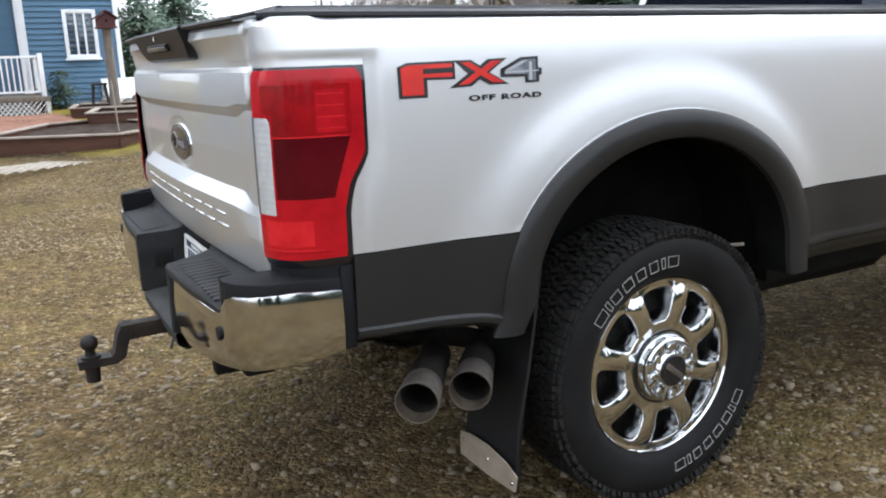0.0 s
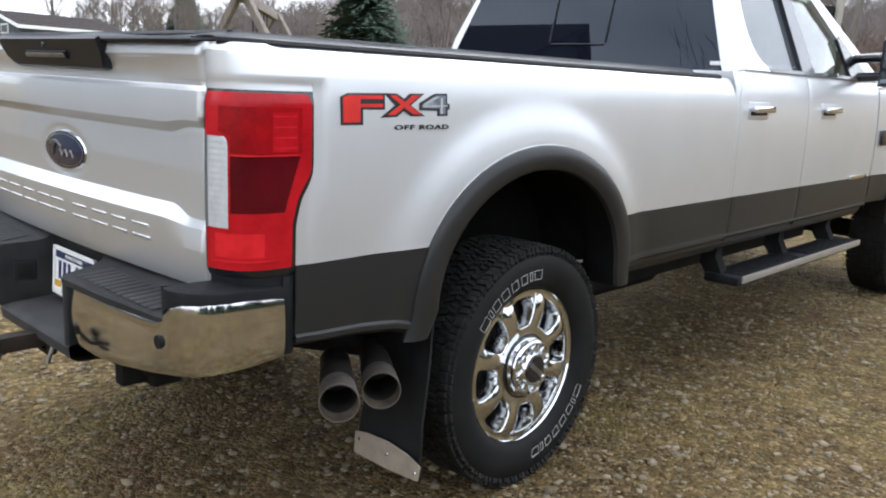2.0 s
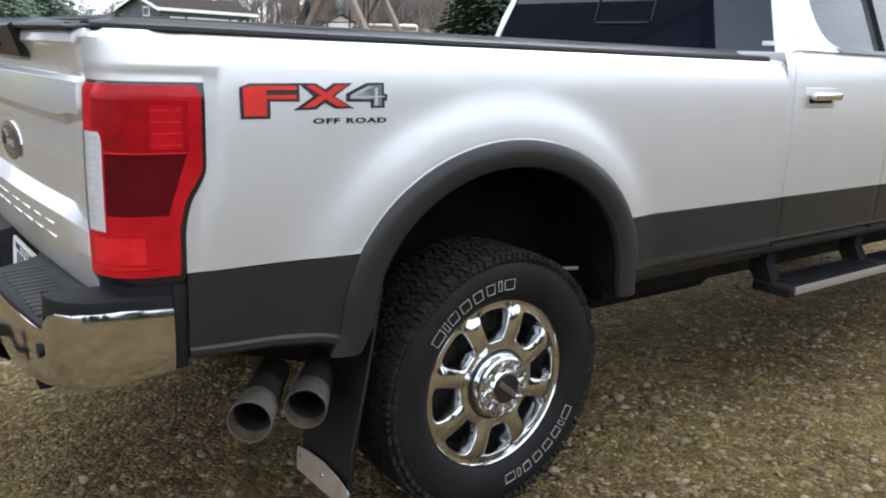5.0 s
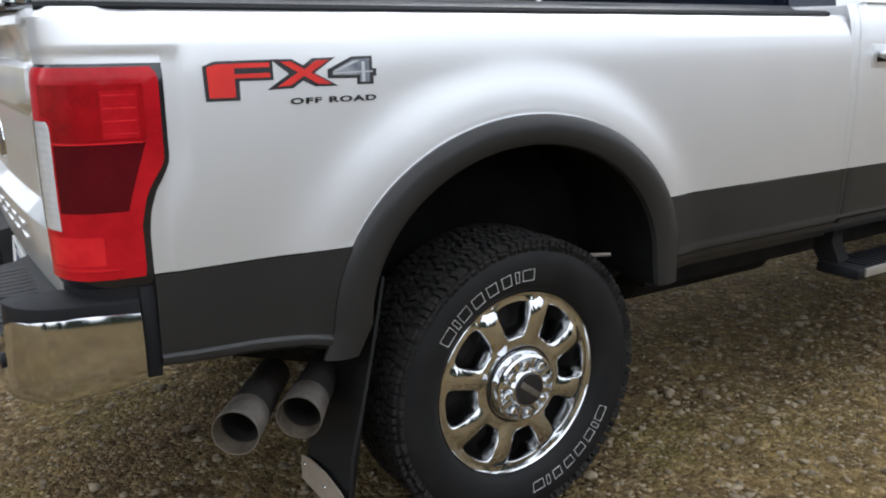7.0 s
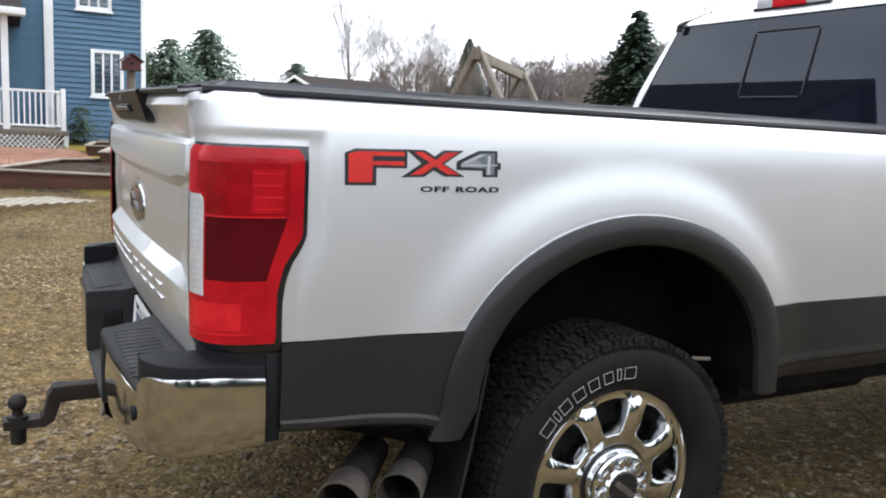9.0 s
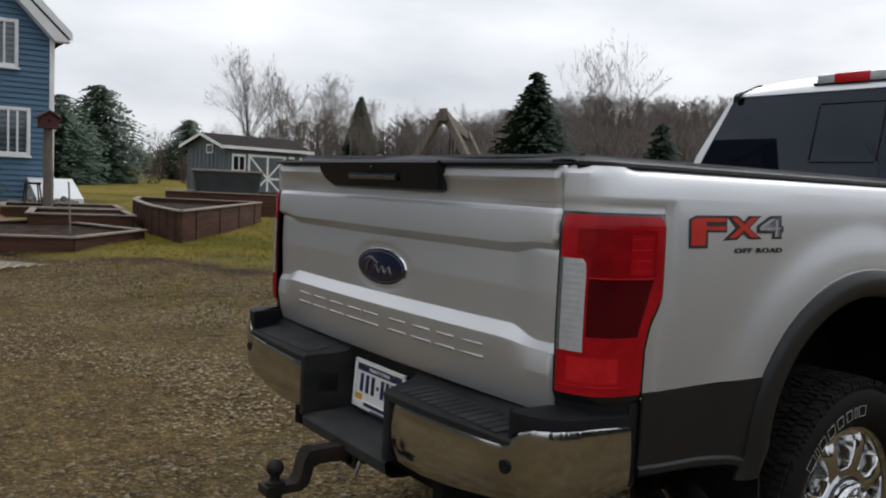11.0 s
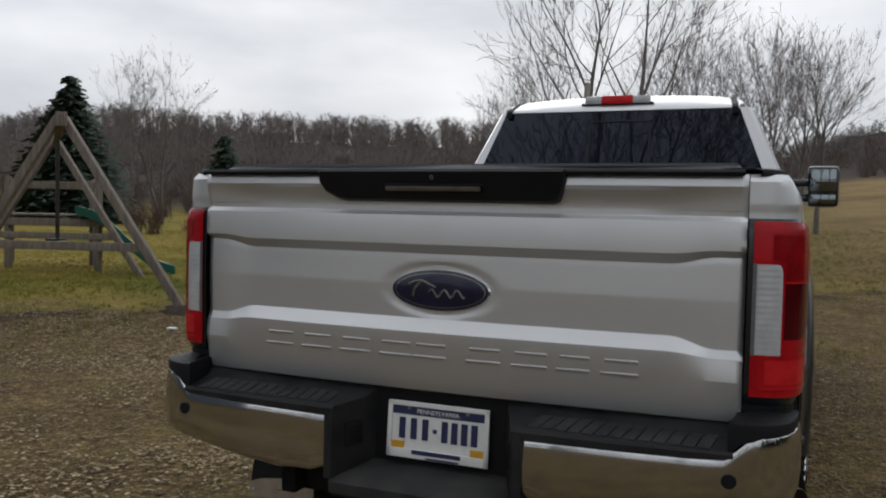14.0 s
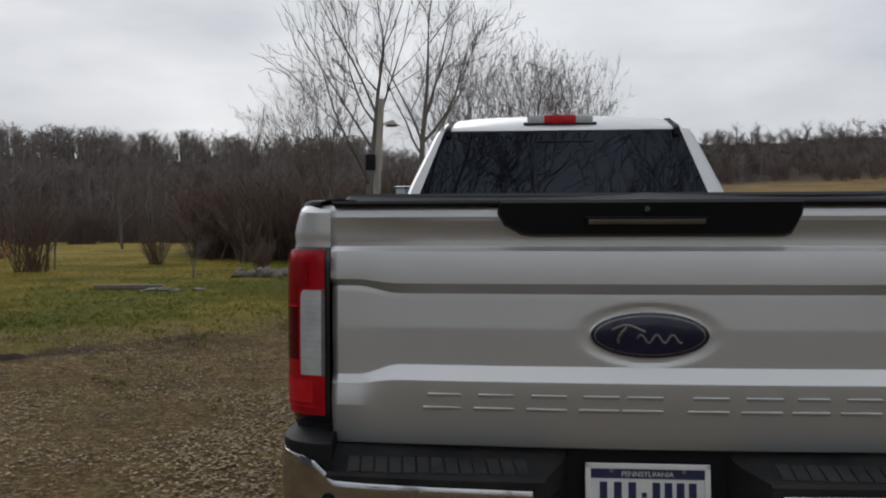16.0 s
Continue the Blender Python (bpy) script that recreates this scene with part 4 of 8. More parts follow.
        wall.grid(lambda y, k: (sx * (inner(y) + (0.0, 0.0, 0.0, 0.006, 0.02)[k]), y + 0.02 * (k == 4), [interp(y, [(-0.13, 0.795), (-0.12, 0.8035), (-0.02, 0.811), (0.01, 0.819), (0.035, 0.842)]), 0.72, 0.615, 0.598, 0.588][k]), lin(-0.130, 0.035, 10), list(range(5)))
        wall.grid(lambda k, z: (sx * (0.262, 0.265, 0.272, 0.284, 0.290, 0.290)[k], (-0.128, -0.1315, -0.133, -0.133, -0.129, -0.09)[k], z), list(range(6)), lin(0.600, 0.790, 5))
        w = part("pocket_wall", wall, PAD, bumper)
        turn = pose(0, 0, 0, 0, 0, sx * 20.6)
        part("socket_frame", Geo().box((sx * inner(-0.055), -0.055, 0.715), (0.012, 0.068, 0.068), turn, 0.004), PLASTIC, w)
        part("trailer_socket", Geo().box((sx * (inner(-0.055) - 0.0025), -0.056, 0.715), (0.012, 0.048, 0.048), turn, 0.003), DARK, w)
    # pocket back and lower shelf
    g = Geo()
    g.add([(-0.21, 0.035, 0.84), (0.21, 0.035, 0.84), (0.21, 0.030, 0.60), (-0.21, 0.030, 0.60)], [(0, 1, 2, 3)])
    part("pocket_back", g, PLASTIC, bumper, smooth=0, thick=0.01)
    g = Geo()
    xs = lin(-0.275, 0.275, 11)
    g.grid(lambda x, k: (x, *[(0.035, 0.628), (-0.02, 0.618), (-0.095, 0.606), (-0.118, 0.598), (-0.126, 0.588), (-0.122, 0.556), (-0.10, 0.540), (-0.02, 0.535)][k]), xs, list(range(8)))
    part("lower_shelf", g, STEPTOP, bumper, "dusty black plastic shelf")
    # number plate in its frame, numbers as plain bars
    tilt = pose(0, 0.012, 0.728, 86)
    plate = part("number_plate", Geo().box((0, 0, 0), (0.290, 0.150, 0.002)), DWHITE, bumper, "white plate with navy and amber bands in a white frame")
    plate.matrix_world = tilt
    f = Geo()
    for c, s in (((0, 0.074, 0.003), (0.312, 0.014, 0.010)), ((0, -0.068, 0.003), (0.312, 0.026, 0.010)), ((-0.149, 0, 0.003), (0.014, 0.162, 0.010)), ((0.149, 0, 0.003), (0.014, 0.162, 0.010))):
        f.box(c, s, bev=0.003)
    part("plate_frame", f, DWHITE, plate)
    part("navy_band", Geo().box((0, 0.055, 0.002), (0.284, 0.024, 0.002)), PLNAVY, plate)
    for sx in (-1, 1):
        part("amber_block", Geo().box((sx * 0.122, -0.046, 0.0035), (0.040, 0.022, 0.003)), PLYELLOW, plate)
        g = Geo()
        g.lathe([(0.0, 0.0), (0.002, 0.0), (0.002, 0.005), (0.0, 0.006)], (sx * 0.09, 0.063, 0.004), "z", 10)
        part("plate_screw", g, STEEL, plate)
    me = words("PENNSYLVANIA", 0.0185, DWHITE)
    ob = part("plate_word", me, DWHITE, plate)
    ob.location = (0, 0.054, 0.0042)
    for k, x in enumerate((-0.110, -0.074, -0.038, 0.022, 0.052, 0.082, 0.112)):
        part("plate_bar", Geo().box((x, 0.0035, 0.002), (0.019, 0.060, 0.002)), PLNAVY, plate)
    part("plate_bar", Geo().box((-0.008, 0.002, 0.002), (0.012, 0.012, 0.002)), PLNAVY, plate)
    part("frame_bar", Geo().box((0.0, -0.0625, 0.0085), (0.150, 0.012, 0.001)), PLNAVY, plate)
    part("frame_bar", Geo().box((0.02, -0.0765, 0.0085), (0.10, 0.005, 0.001)), PLNAVY, plate)
    # hitch receiver and ball mount
    g = Geo().box((0, 0.0, 0.545), (0.082, 0.20, 0.082), bev=0.006).box((0, -0.085, 0.545), (0.098, 0.03, 0.098), bev=0.008)
    rec = part("hitch_receiver", g, RUST, truck, "black steel hitch receiver")
    g = Geo().box((0, -0.155, 0.548), (0.05, 0.19, 0.05), bev=0.004)
    g.prism([(-0.215, 0.573), (-0.245, 0.573), (-0.262, 0.545), (-0.275, 0.49), (-0.285, 0.478), (-0.385, 0.478), (-0.385, 0.452), (-0.27, 0.452), (-0.245, 0.468), (-0.228, 0.523), (-0.215, 0.523)], lambda a, b, d: (d, a, b), -0.030, 0.030)
    mnt = part("ball_mount", g, RUST, rec, "drop ball mount")
    g = Geo()
    g.lathe([(0.40, 0.0), (0.40, 0.022), (0.452, 0.024), (0.478, 0.024), (0.478, 0.030), (0.486, 0.030), (0.490, 0.016), (0.505, 0.015)] + [(0.528 - 0.027 * math.cos(t), 0.027 * math.sin(t)) for t in lin(0.6, math.pi, 10)], (0, -0.345, 0), "z", 24)
    part("tow_ball", g, RUST, mnt, "rusty tow ball")
    part("hitch_pin", Geo().tube([(-0.07, -0.09, 0.545), (0.07, -0.09, 0.545), (0.085, -0.10, 0.535), (0.085, -0.115, 0.49)], 0.007, 8), STEEL, mnt)
    # hanger brackets under the bumper
    for sx in (-1, 1):
        part("bumper_bracket", Geo().box((sx * 0.45, 0.0, 0.560), (0.05, 0.12, 0.10), bev=0.008).box((sx * 0.36, 0.02, 0.565), (0.12, 0.06, 0.06), bev=0.006), DARK, bumper)
    part("hitch_crossbar", Geo().box((0, 0.06, 0.545), (1.02, 0.09, 0.09), bev=0.01), DARK, truck)


make_bumper()


def make_exhaust_and_flaps():
    for tip, inner, nm in (((0.958, 0.328, 0.513), (0.70, 0.520, 0.522), "a"), ((0.956, 0.487, 0.509), (0.70, 0.680, 0.518), "b")):
        a, b = Vector(inner), Vector(tip)
        d = (b - a).normalized()
        g = Geo()
        side = d.cross(Vector((0, 0, 1))).normalized()
        up = side.cross(d)
        rows = [(-0.33, 0.046), (-0.125, 0.049), (-0.10, 0.053), (-0.01, 0.0575), (0.0, 0.0570), (0.0, 0.0545), (-0.055, 0.0530), (-0.20, 0.050), (-0.20, 0.0)]
        g.grid(lambda u, k: tuple(b + d * rows[k][0] + (side * math.cos(u) + up * math.sin(u)) * rows[k][1]), [2 * math.pi * i / 28 for i in range(28)], [2, 3], True)
        t = part("exhaust_tip", g, SOOTED, truck, "dull brown-stained steel exhaust tip")
        g = Geo()
        g.grid(lambda u, k: tuple(b + d * rows[k][0] + (side * math.cos(u) + up * math.sin(u)) * rows[k][1]), [2 * math.pi * i / 28 for i in range(28)], [3, 4, 5], True)
        part("exhaust_lip", g, STEEL, t, "bare steel lip")
        g = Geo()
        g.grid(lambda u, k: tuple(b + d * rows[k][0] + (side * math.cos(u) + up * math.sin(u)) * rows[k][1]), [2 * math.pi * i / 28 for i in range(28)], list(range(3)), True)
        part("exhaust_pipe", g, RUST, t)
        g = Geo()
        g.grid(lambda u, k: tuple(b + d * rows[k][0] + (side * math.cos(u) + up * math.sin(u)) * rows[k][1]), [2 * math.pi * i / 28 for i in range(28)], [6, 7, 8], True)
        part("exhaust_bore", g, TIPIN, t)
        g = Geo()
        g.grid(lambda u, k: tuple(b + d * rows[k][0] + (side * math.cos(u) + up * math.sin(u)) * rows[k][1]), [2 * math.pi * i / 28 for i in range(28)], [5, 6], True)
        part("exhaust_mouth", g, BURNT, t, "tan heat-stained pipe mouth")
    for sx in (1, -1):
        g = Geo()
        out = [(0.742, 0.213), (1.034, 0.224), (1.030, 0.30), (1.022, 0.39), (0.980, 0.54), (0.935, 0.67), (0.885, 0.80), (0.72, 0.82), (0.73, 0.5)]
        g.prism(out, lambda a, b, d: (sx * a, d + 0.42 * max(b - 0.36, 0.0), b), 0.578, 0.587)
        flap = part("mud_flap", g, RUBBER, truck, "black rubber mud flap with a steel weight")
        g = Geo()
        g.prism([(0.741, 0.215), (0.90, 0.214), (1.030, 0.223), (1.040, 0.272), (0.985, 0.292), (0.897, 0.304), (0.80, 0.300), (0.744, 0.288)], lambda a, b, d: (sx * a, d, b), 0.5725, 0.5775)
        wt = part("flap_weight", g, ZINC, flap, "bare steel weight plate")
        for x, z in ((0.765, 0.268), (0.895, 0.262), (1.018, 0.244)):
            r = Geo()
            r.lathe([(-0.003, 0.0), (-0.003, 0.004), (0.0, 0.006)], (sx * x, 0.5725, z), "y", 10)
            part("rivet", r, BRIGHT, wt)


make_exhaust_and_flaps()
part("brake_line", Geo().tube([(0.80, 1.46, 0.735), (0.86, 1.52, 0.742), (0.90, 1.555, 0.748)], 0.006, 6), CAPWOOD, truck)


def make_wheel(cx, cy, sx):
    """Wheel with its outer side facing sx; cx is the outer sidewall."""
    X = lambda d: sx * (cx + d)
    c = (0, cy, AZ)
    R, RR = 0.431, 0.272
    rim = Geo()
    rows = [(-0.20, 0.235), (-0.10, 0.240), (-0.064, 0.252), (-0.050, 0.262), (-0.040, 0.270), (-0.035, RR), (-0.030, RR + 0.003), (-0.034, RR + 0.006), (-0.05, RR + 0.006)]
    rim.lathe([(X(a), r) for a, r in rows], c, "x", 64)
    wheel = part("wheel", rim, WHEEL, truck, "chrome eight-spoke wheel")
    # dark drum behind the openings
    g = Geo()
    g.lathe([(X(-0.11), 0.0), (X(-0.11), 0.19), (X(-0.14), 0.24), (X(-0.20), 0.24)], c, "x", 40)
    part("brake_disc", g, DARK, wheel)
    # one chrome face with eight openings; their walls run inwards
    face = Geo()
    half = math.pi / 8
    r0, r1, rc = 0.100, 0.272, 0.196

    def dish(r):
        return interp(r, [(0.100, -0.030), (0.125, -0.033), (0.150, -0.030), (0.19, -0.028), (0.225, -0.031), (0.250, -0.038), (0.262, -0.041), (0.272, -0.036)])

    phis = sorted([2 * math.pi * i / 36 for i in range(36)] + [math.atan2(b, a) % (2 * math.pi) for a in (r1 - rc, r0 - rc) for b in (half * rc, -half * rc)])
    for k in range(8):
        th = half + k * 2 * half + 0.10 + half

        def W(r, a, d):
            # each spoke is folded along its middle
            d += 0.0085 * max(0.0, 1 - (half - abs(a)) / 0.17) * step(0.112, 0.15, r) * step(0.262, 0.235, r)
            return (X(d), cy + r * math.cos(th + a), AZ + r * math.sin(th + a))

        def edge(phi):
            """Rounded wedge-shaped opening, in radius and turn from its middle."""
            c, q = math.cos(phi), math.sin(phi)
            m = (abs(c) ** 5 + abs(q) ** 5) ** (-1 / 5)
            r = rc + 0.001 + 0.051 * m * c
            return r, 0.236 * m * q * (1.0 + 0.10 * m * c)

        def cell(phi):
            c, q = math.cos(phi), math.sin(phi)
            m = min(((r1 - rc) / c if c > 0 else (r0 - rc) / c) if abs(c) > 1e-9 else 9, half * rc / abs(q) if abs(q) > 1e-9 else 9)
            return rc + m * c, m * q / rc

        def face_at(i, j):
            phi = phis[i]
            (re, ae), (rb, ab) = edge(phi), cell(phi)
            t, drop = [(-0.24, -0.090), (-0.17, -0.046), (0.0, -0.0055), (0.03, -0.0018), (0.08, 0.0), (0.3, 0.0012), (0.65, 0.0008), (1.0, 0.0)][j]
            if t < 0:
                r, a = rc + (re - rc) * (1 + t), ae * (1 + t)
                return W(r, a, dish(re) + drop)
            r, a = re + (rb - re) * t, ae + (ab - ae) * t
            return W(r, a, dish(r) + drop)

        face.grid(face_at, list(range(len(phis))), list(range(8)), True)
    part("wheel_face", face, WHEEL, wheel, smooth=28)
    hub = Geo()
    hub.lathe([(X(-0.055), 0.108), (X(-0.012), 0.104), (X(0.000), 0.099), (X(0.004), 0.092), (X(-0.004), 0.089), (X(-0.010), 0.086), (X(-0.010), 0.063), (X(0.008), 0.057), (X(0.014), 0.053), (X(0.014), 0.049)], c, "x", 48)
    h = part("hub", hub, WHEEL, wheel)
    # black ring painted in for the shadow gap round the hub
    gap = Geo().lathe([(X(-0.045), 0.1175), (X(-0.0285), 0.1160), (X(-0.0275), 0.1130), (X(-0.0275), 0.1085), (X(-0.045), 0.1075)], c, "x", 40)
    part("hub_shadow_ring", gap, GLOSSBLACK, h)
    for k in range(8):
        th = k * math.pi / 4 + 0.10
        g = Geo()
        g.lathe([(X(-0.014), 0.0140), (X(0.006), 0.0135), (X(0.012), 0.010), (X(0.013), 0.0)], (0, cy + 0.0745 * math.cos(th), AZ + 0.0745 * math.sin(th)), "x", 8)
        part("lug_nut", g, WHEEL, h)
        th += math.pi / 8
        g = Geo().box((X(-0.003), cy + 0.075 * math.cos(th), AZ + 0.075 * math.sin(th)), (0.014, 0.036, 0.013), pose(0, 0, 0, math.degrees(th)), 0.004)
        part("hub_rib", g, WHEEL, h)
    g = Geo()
    g.lathe([(X(0.012), 0.0495), (X(0.019), 0.047), (X(0.020), 0.0)], c, "x", 30)
    cap = part("centre_cap", g, GLOSSBLACK, h, "black centre cap")
    part("cap_bar", Geo().box((X(0.020), cy, AZ), (0.003, 0.078, 0.017), pose(0, 0, 0, -38), 0.001), STEEL, cap)
    # tyre
    g = Geo()
    prof = [(-0.245, 0.262), (-0.27, 0.31), (-0.272, 0.36), (-0.262, 0.40), (-0.245, 0.417), (-0.20, 0.422), (-0.13, 0.423), (-0.06, 0.422), (-0.028, 0.418), (-0.012, 0.405), (-0.003, 0.385), (0.0, 0.360), (-0.001, 0.335), (-0.008, 0.306), (-0.018, 0.288), (-0.028, 0.280), (-0.038, 0.277), (-0.048, 0.272)]
    g.lathe([(X(a), r) for a, r in prof], c, "x", 72)
    tyre = part("tyre", g, RUBBER, wheel, "black all-terrain tyre with outlined white lettering")
    blocks = Geo()
    rng_t = random.Random(8)
    n = 116
    for i in range(n):
        for j, (xa, w, tw) in enumerate(((-0.250, 0.036, 0.12), (-0.213, 0.032, -0.30), (-0.177, 0.032, 0.34), (-0.139, 0.034, -0.34), (-0.101, 0.032, 0.34), (-0.065, 0.032, -0.30), (-0.028, 0.036, 0.12))):
            th = 2 * math.pi * (i + 0.5 * (j % 2) + rng_t.uniform(-0.2, 0.2)) / n
            m = pose(0, 0, 0, math.degrees(th) - 90) @ pose(0, 0, 0, 0, 0, math.degrees(tw) * rng_t.uniform(0.3, 1.5))
            ra = 0.4265 if 0 < j < 6 else 0.4225
            blocks.box((X(xa), cy + ra * math.cos(th), AZ + ra * math.sin(th)), (w * rng_t.uniform(0.86, 1.0), (0.0168 if j in (0, 6) else 0.0145) * rng_t.uniform(0.85, 1.08), 0.012), m)
            if j == 6:
                th2 = th + 0.01
                blocks.box((X(-0.010), cy + 0.4025 * math.cos(th2), AZ + 0.4025 * math.sin(th2)), (0.008, 0.017 if i % 2 else 0.011, 0.028 if i % 2 else 0.020), pose(0, 0, 0, math.degrees(th2) - 90) @ pose(0, 0, 0, 0, sx * 28, 0))
    tb = part("tread", blocks, TREAD, tyre, smooth=0)
    tb["kind"] = "stuff"
    # outlined plain bars round the sidewall
    for th0 in (math.radians(110), math.radians(-60)):
        for k in range(8):
            w = (0.150, 0.045, 0.115, 0.120, 0.110, 0.100, 0.045, 0.130)[k]
            off = (-0.555, -0.435, -0.330, -0.175, -0.020, 0.130, 0.240, 0.355)[k]
            th = th0 - off
            half = w / 2 * 0.94
            g = Geo()
            def Q(a, r):
                return (X(-0.0035 - 0.06 * abs(r - 0.335) ** 1.0 * 0.6 + 0.0045), cy + r * math.cos(th + a), AZ + r * math.sin(th + a))
            for (a0, a1, r0, r1) in ((-half, half, 0.3490, 0.3504), (-half, half, 0.3180, 0.3194), (-half, -half + 0.0042, 0.3194, 0.3490), (half - 0.0042, half, 0.3194, 0.3490)):
                g.add([Q(a0, r0), Q(a1, r0), Q(a1, r1), Q(a0, r1)], [(0, 1, 2, 3)])
            part("sidewall_bar", g, WHITELET, tyre, smooth=0, thick=0.0015)
    return wheel


for sx in (1, -1):
    make_wheel(0.985, AXLE, sx)
    make_wheel(0.985, 5.63, sx)


def make_decal():
    """Flat side graphic: two red shapes and a grey one with black outlines, over a small line of words."""
    for sx in (1, -1):
        flip = (lambda y: y) if sx > 0 else (lambda y: 1.05 - y)

        def place(a, b, d):
            y = flip(a)
            return (sx * (bed_x(y, b) + d + 0.0015), y, b)

        def sheet(name, polys, d, material, parent=None, label=""):
            g = Geo()
            for poly in polys:
                g.prism(poly, place, d - 0.0008, d)
            return part(name, g, material, parent, label, smooth=0)

        def at(*pts):
            """Plan of the graphic in hundredths of its width and height."""
            return [(0.322 + a * 0.00407, 1.274 + b * 0.00088) for a, b in pts]

        base_f = at((0, 83), (6, 94), (38, 96), (38, 46), (19, 46), (19, 0), (0.5, 0))
        base_x = at((37, 96), (49, 96), (55.5, 80), (61, 97), (75, 98), (62, 60), (76, 26), (62, 26), (55, 42), (49, 24), (34, 22), (47, 60))
        base_4 = at((85, 99), (98, 100), (98, 68), (100.5, 67), (100.5, 48), (98.5, 47), (98.5, 27), (88, 27), (88, 44), (70, 45), (70, 68))
        dec = sheet("side_graphic", [base_f, base_x, base_4], 0.0012, DBLACK, truck, "red and grey side graphic outlined in black")
        sheet("red_shape", [at((2, 80), (7, 87), (16.5, 88), (16.5, 8), (2.5, 8)), at((16.5, 88), (36, 89), (36, 78), (16.5, 77)), at((16.5, 63), (36, 64), (36, 53), (16.5, 53))], 0.0022, DRED, dec)
        sheet("red_shape", [at((42, 90), (48, 90), (72, 32), (64, 32)), at((40, 29), (47.5, 31), (56, 55), (52, 62)), at((55, 66), (63, 91), (71, 92), (58.5, 58))], 0.0022, DRED, dec)
        sheet("grey_shape", [at((86, 92), (96, 93), (96, 33), (90, 33), (90, 52), (73, 53), (73, 63))], 0.0020, DGREY, dec)
        sheet("pale_line", [at((73, 63), (86, 88), (90, 89), (76, 63)), at((91, 86), (93, 86), (93, 34), (91, 34)), at((73, 60), (98, 62), (98, 58.5), (73, 56))], 0.0026, DPALE, dec)
        me = words("OFF ROAD", 0.0265, DBLACK, 1.16, 0.0009)
        me.transform(Matrix.Diagonal((1.50, 0.68, 1, 1)))
        y = 0.620 if sx > 0 else 1.05 - 0.620
        letters(me, "letter", DBLACK, dec, pose(sx * (bed_x(y, 1.265) + 0.003), y, 1.2660, 90, 0, 90 * sx))


make_decal()


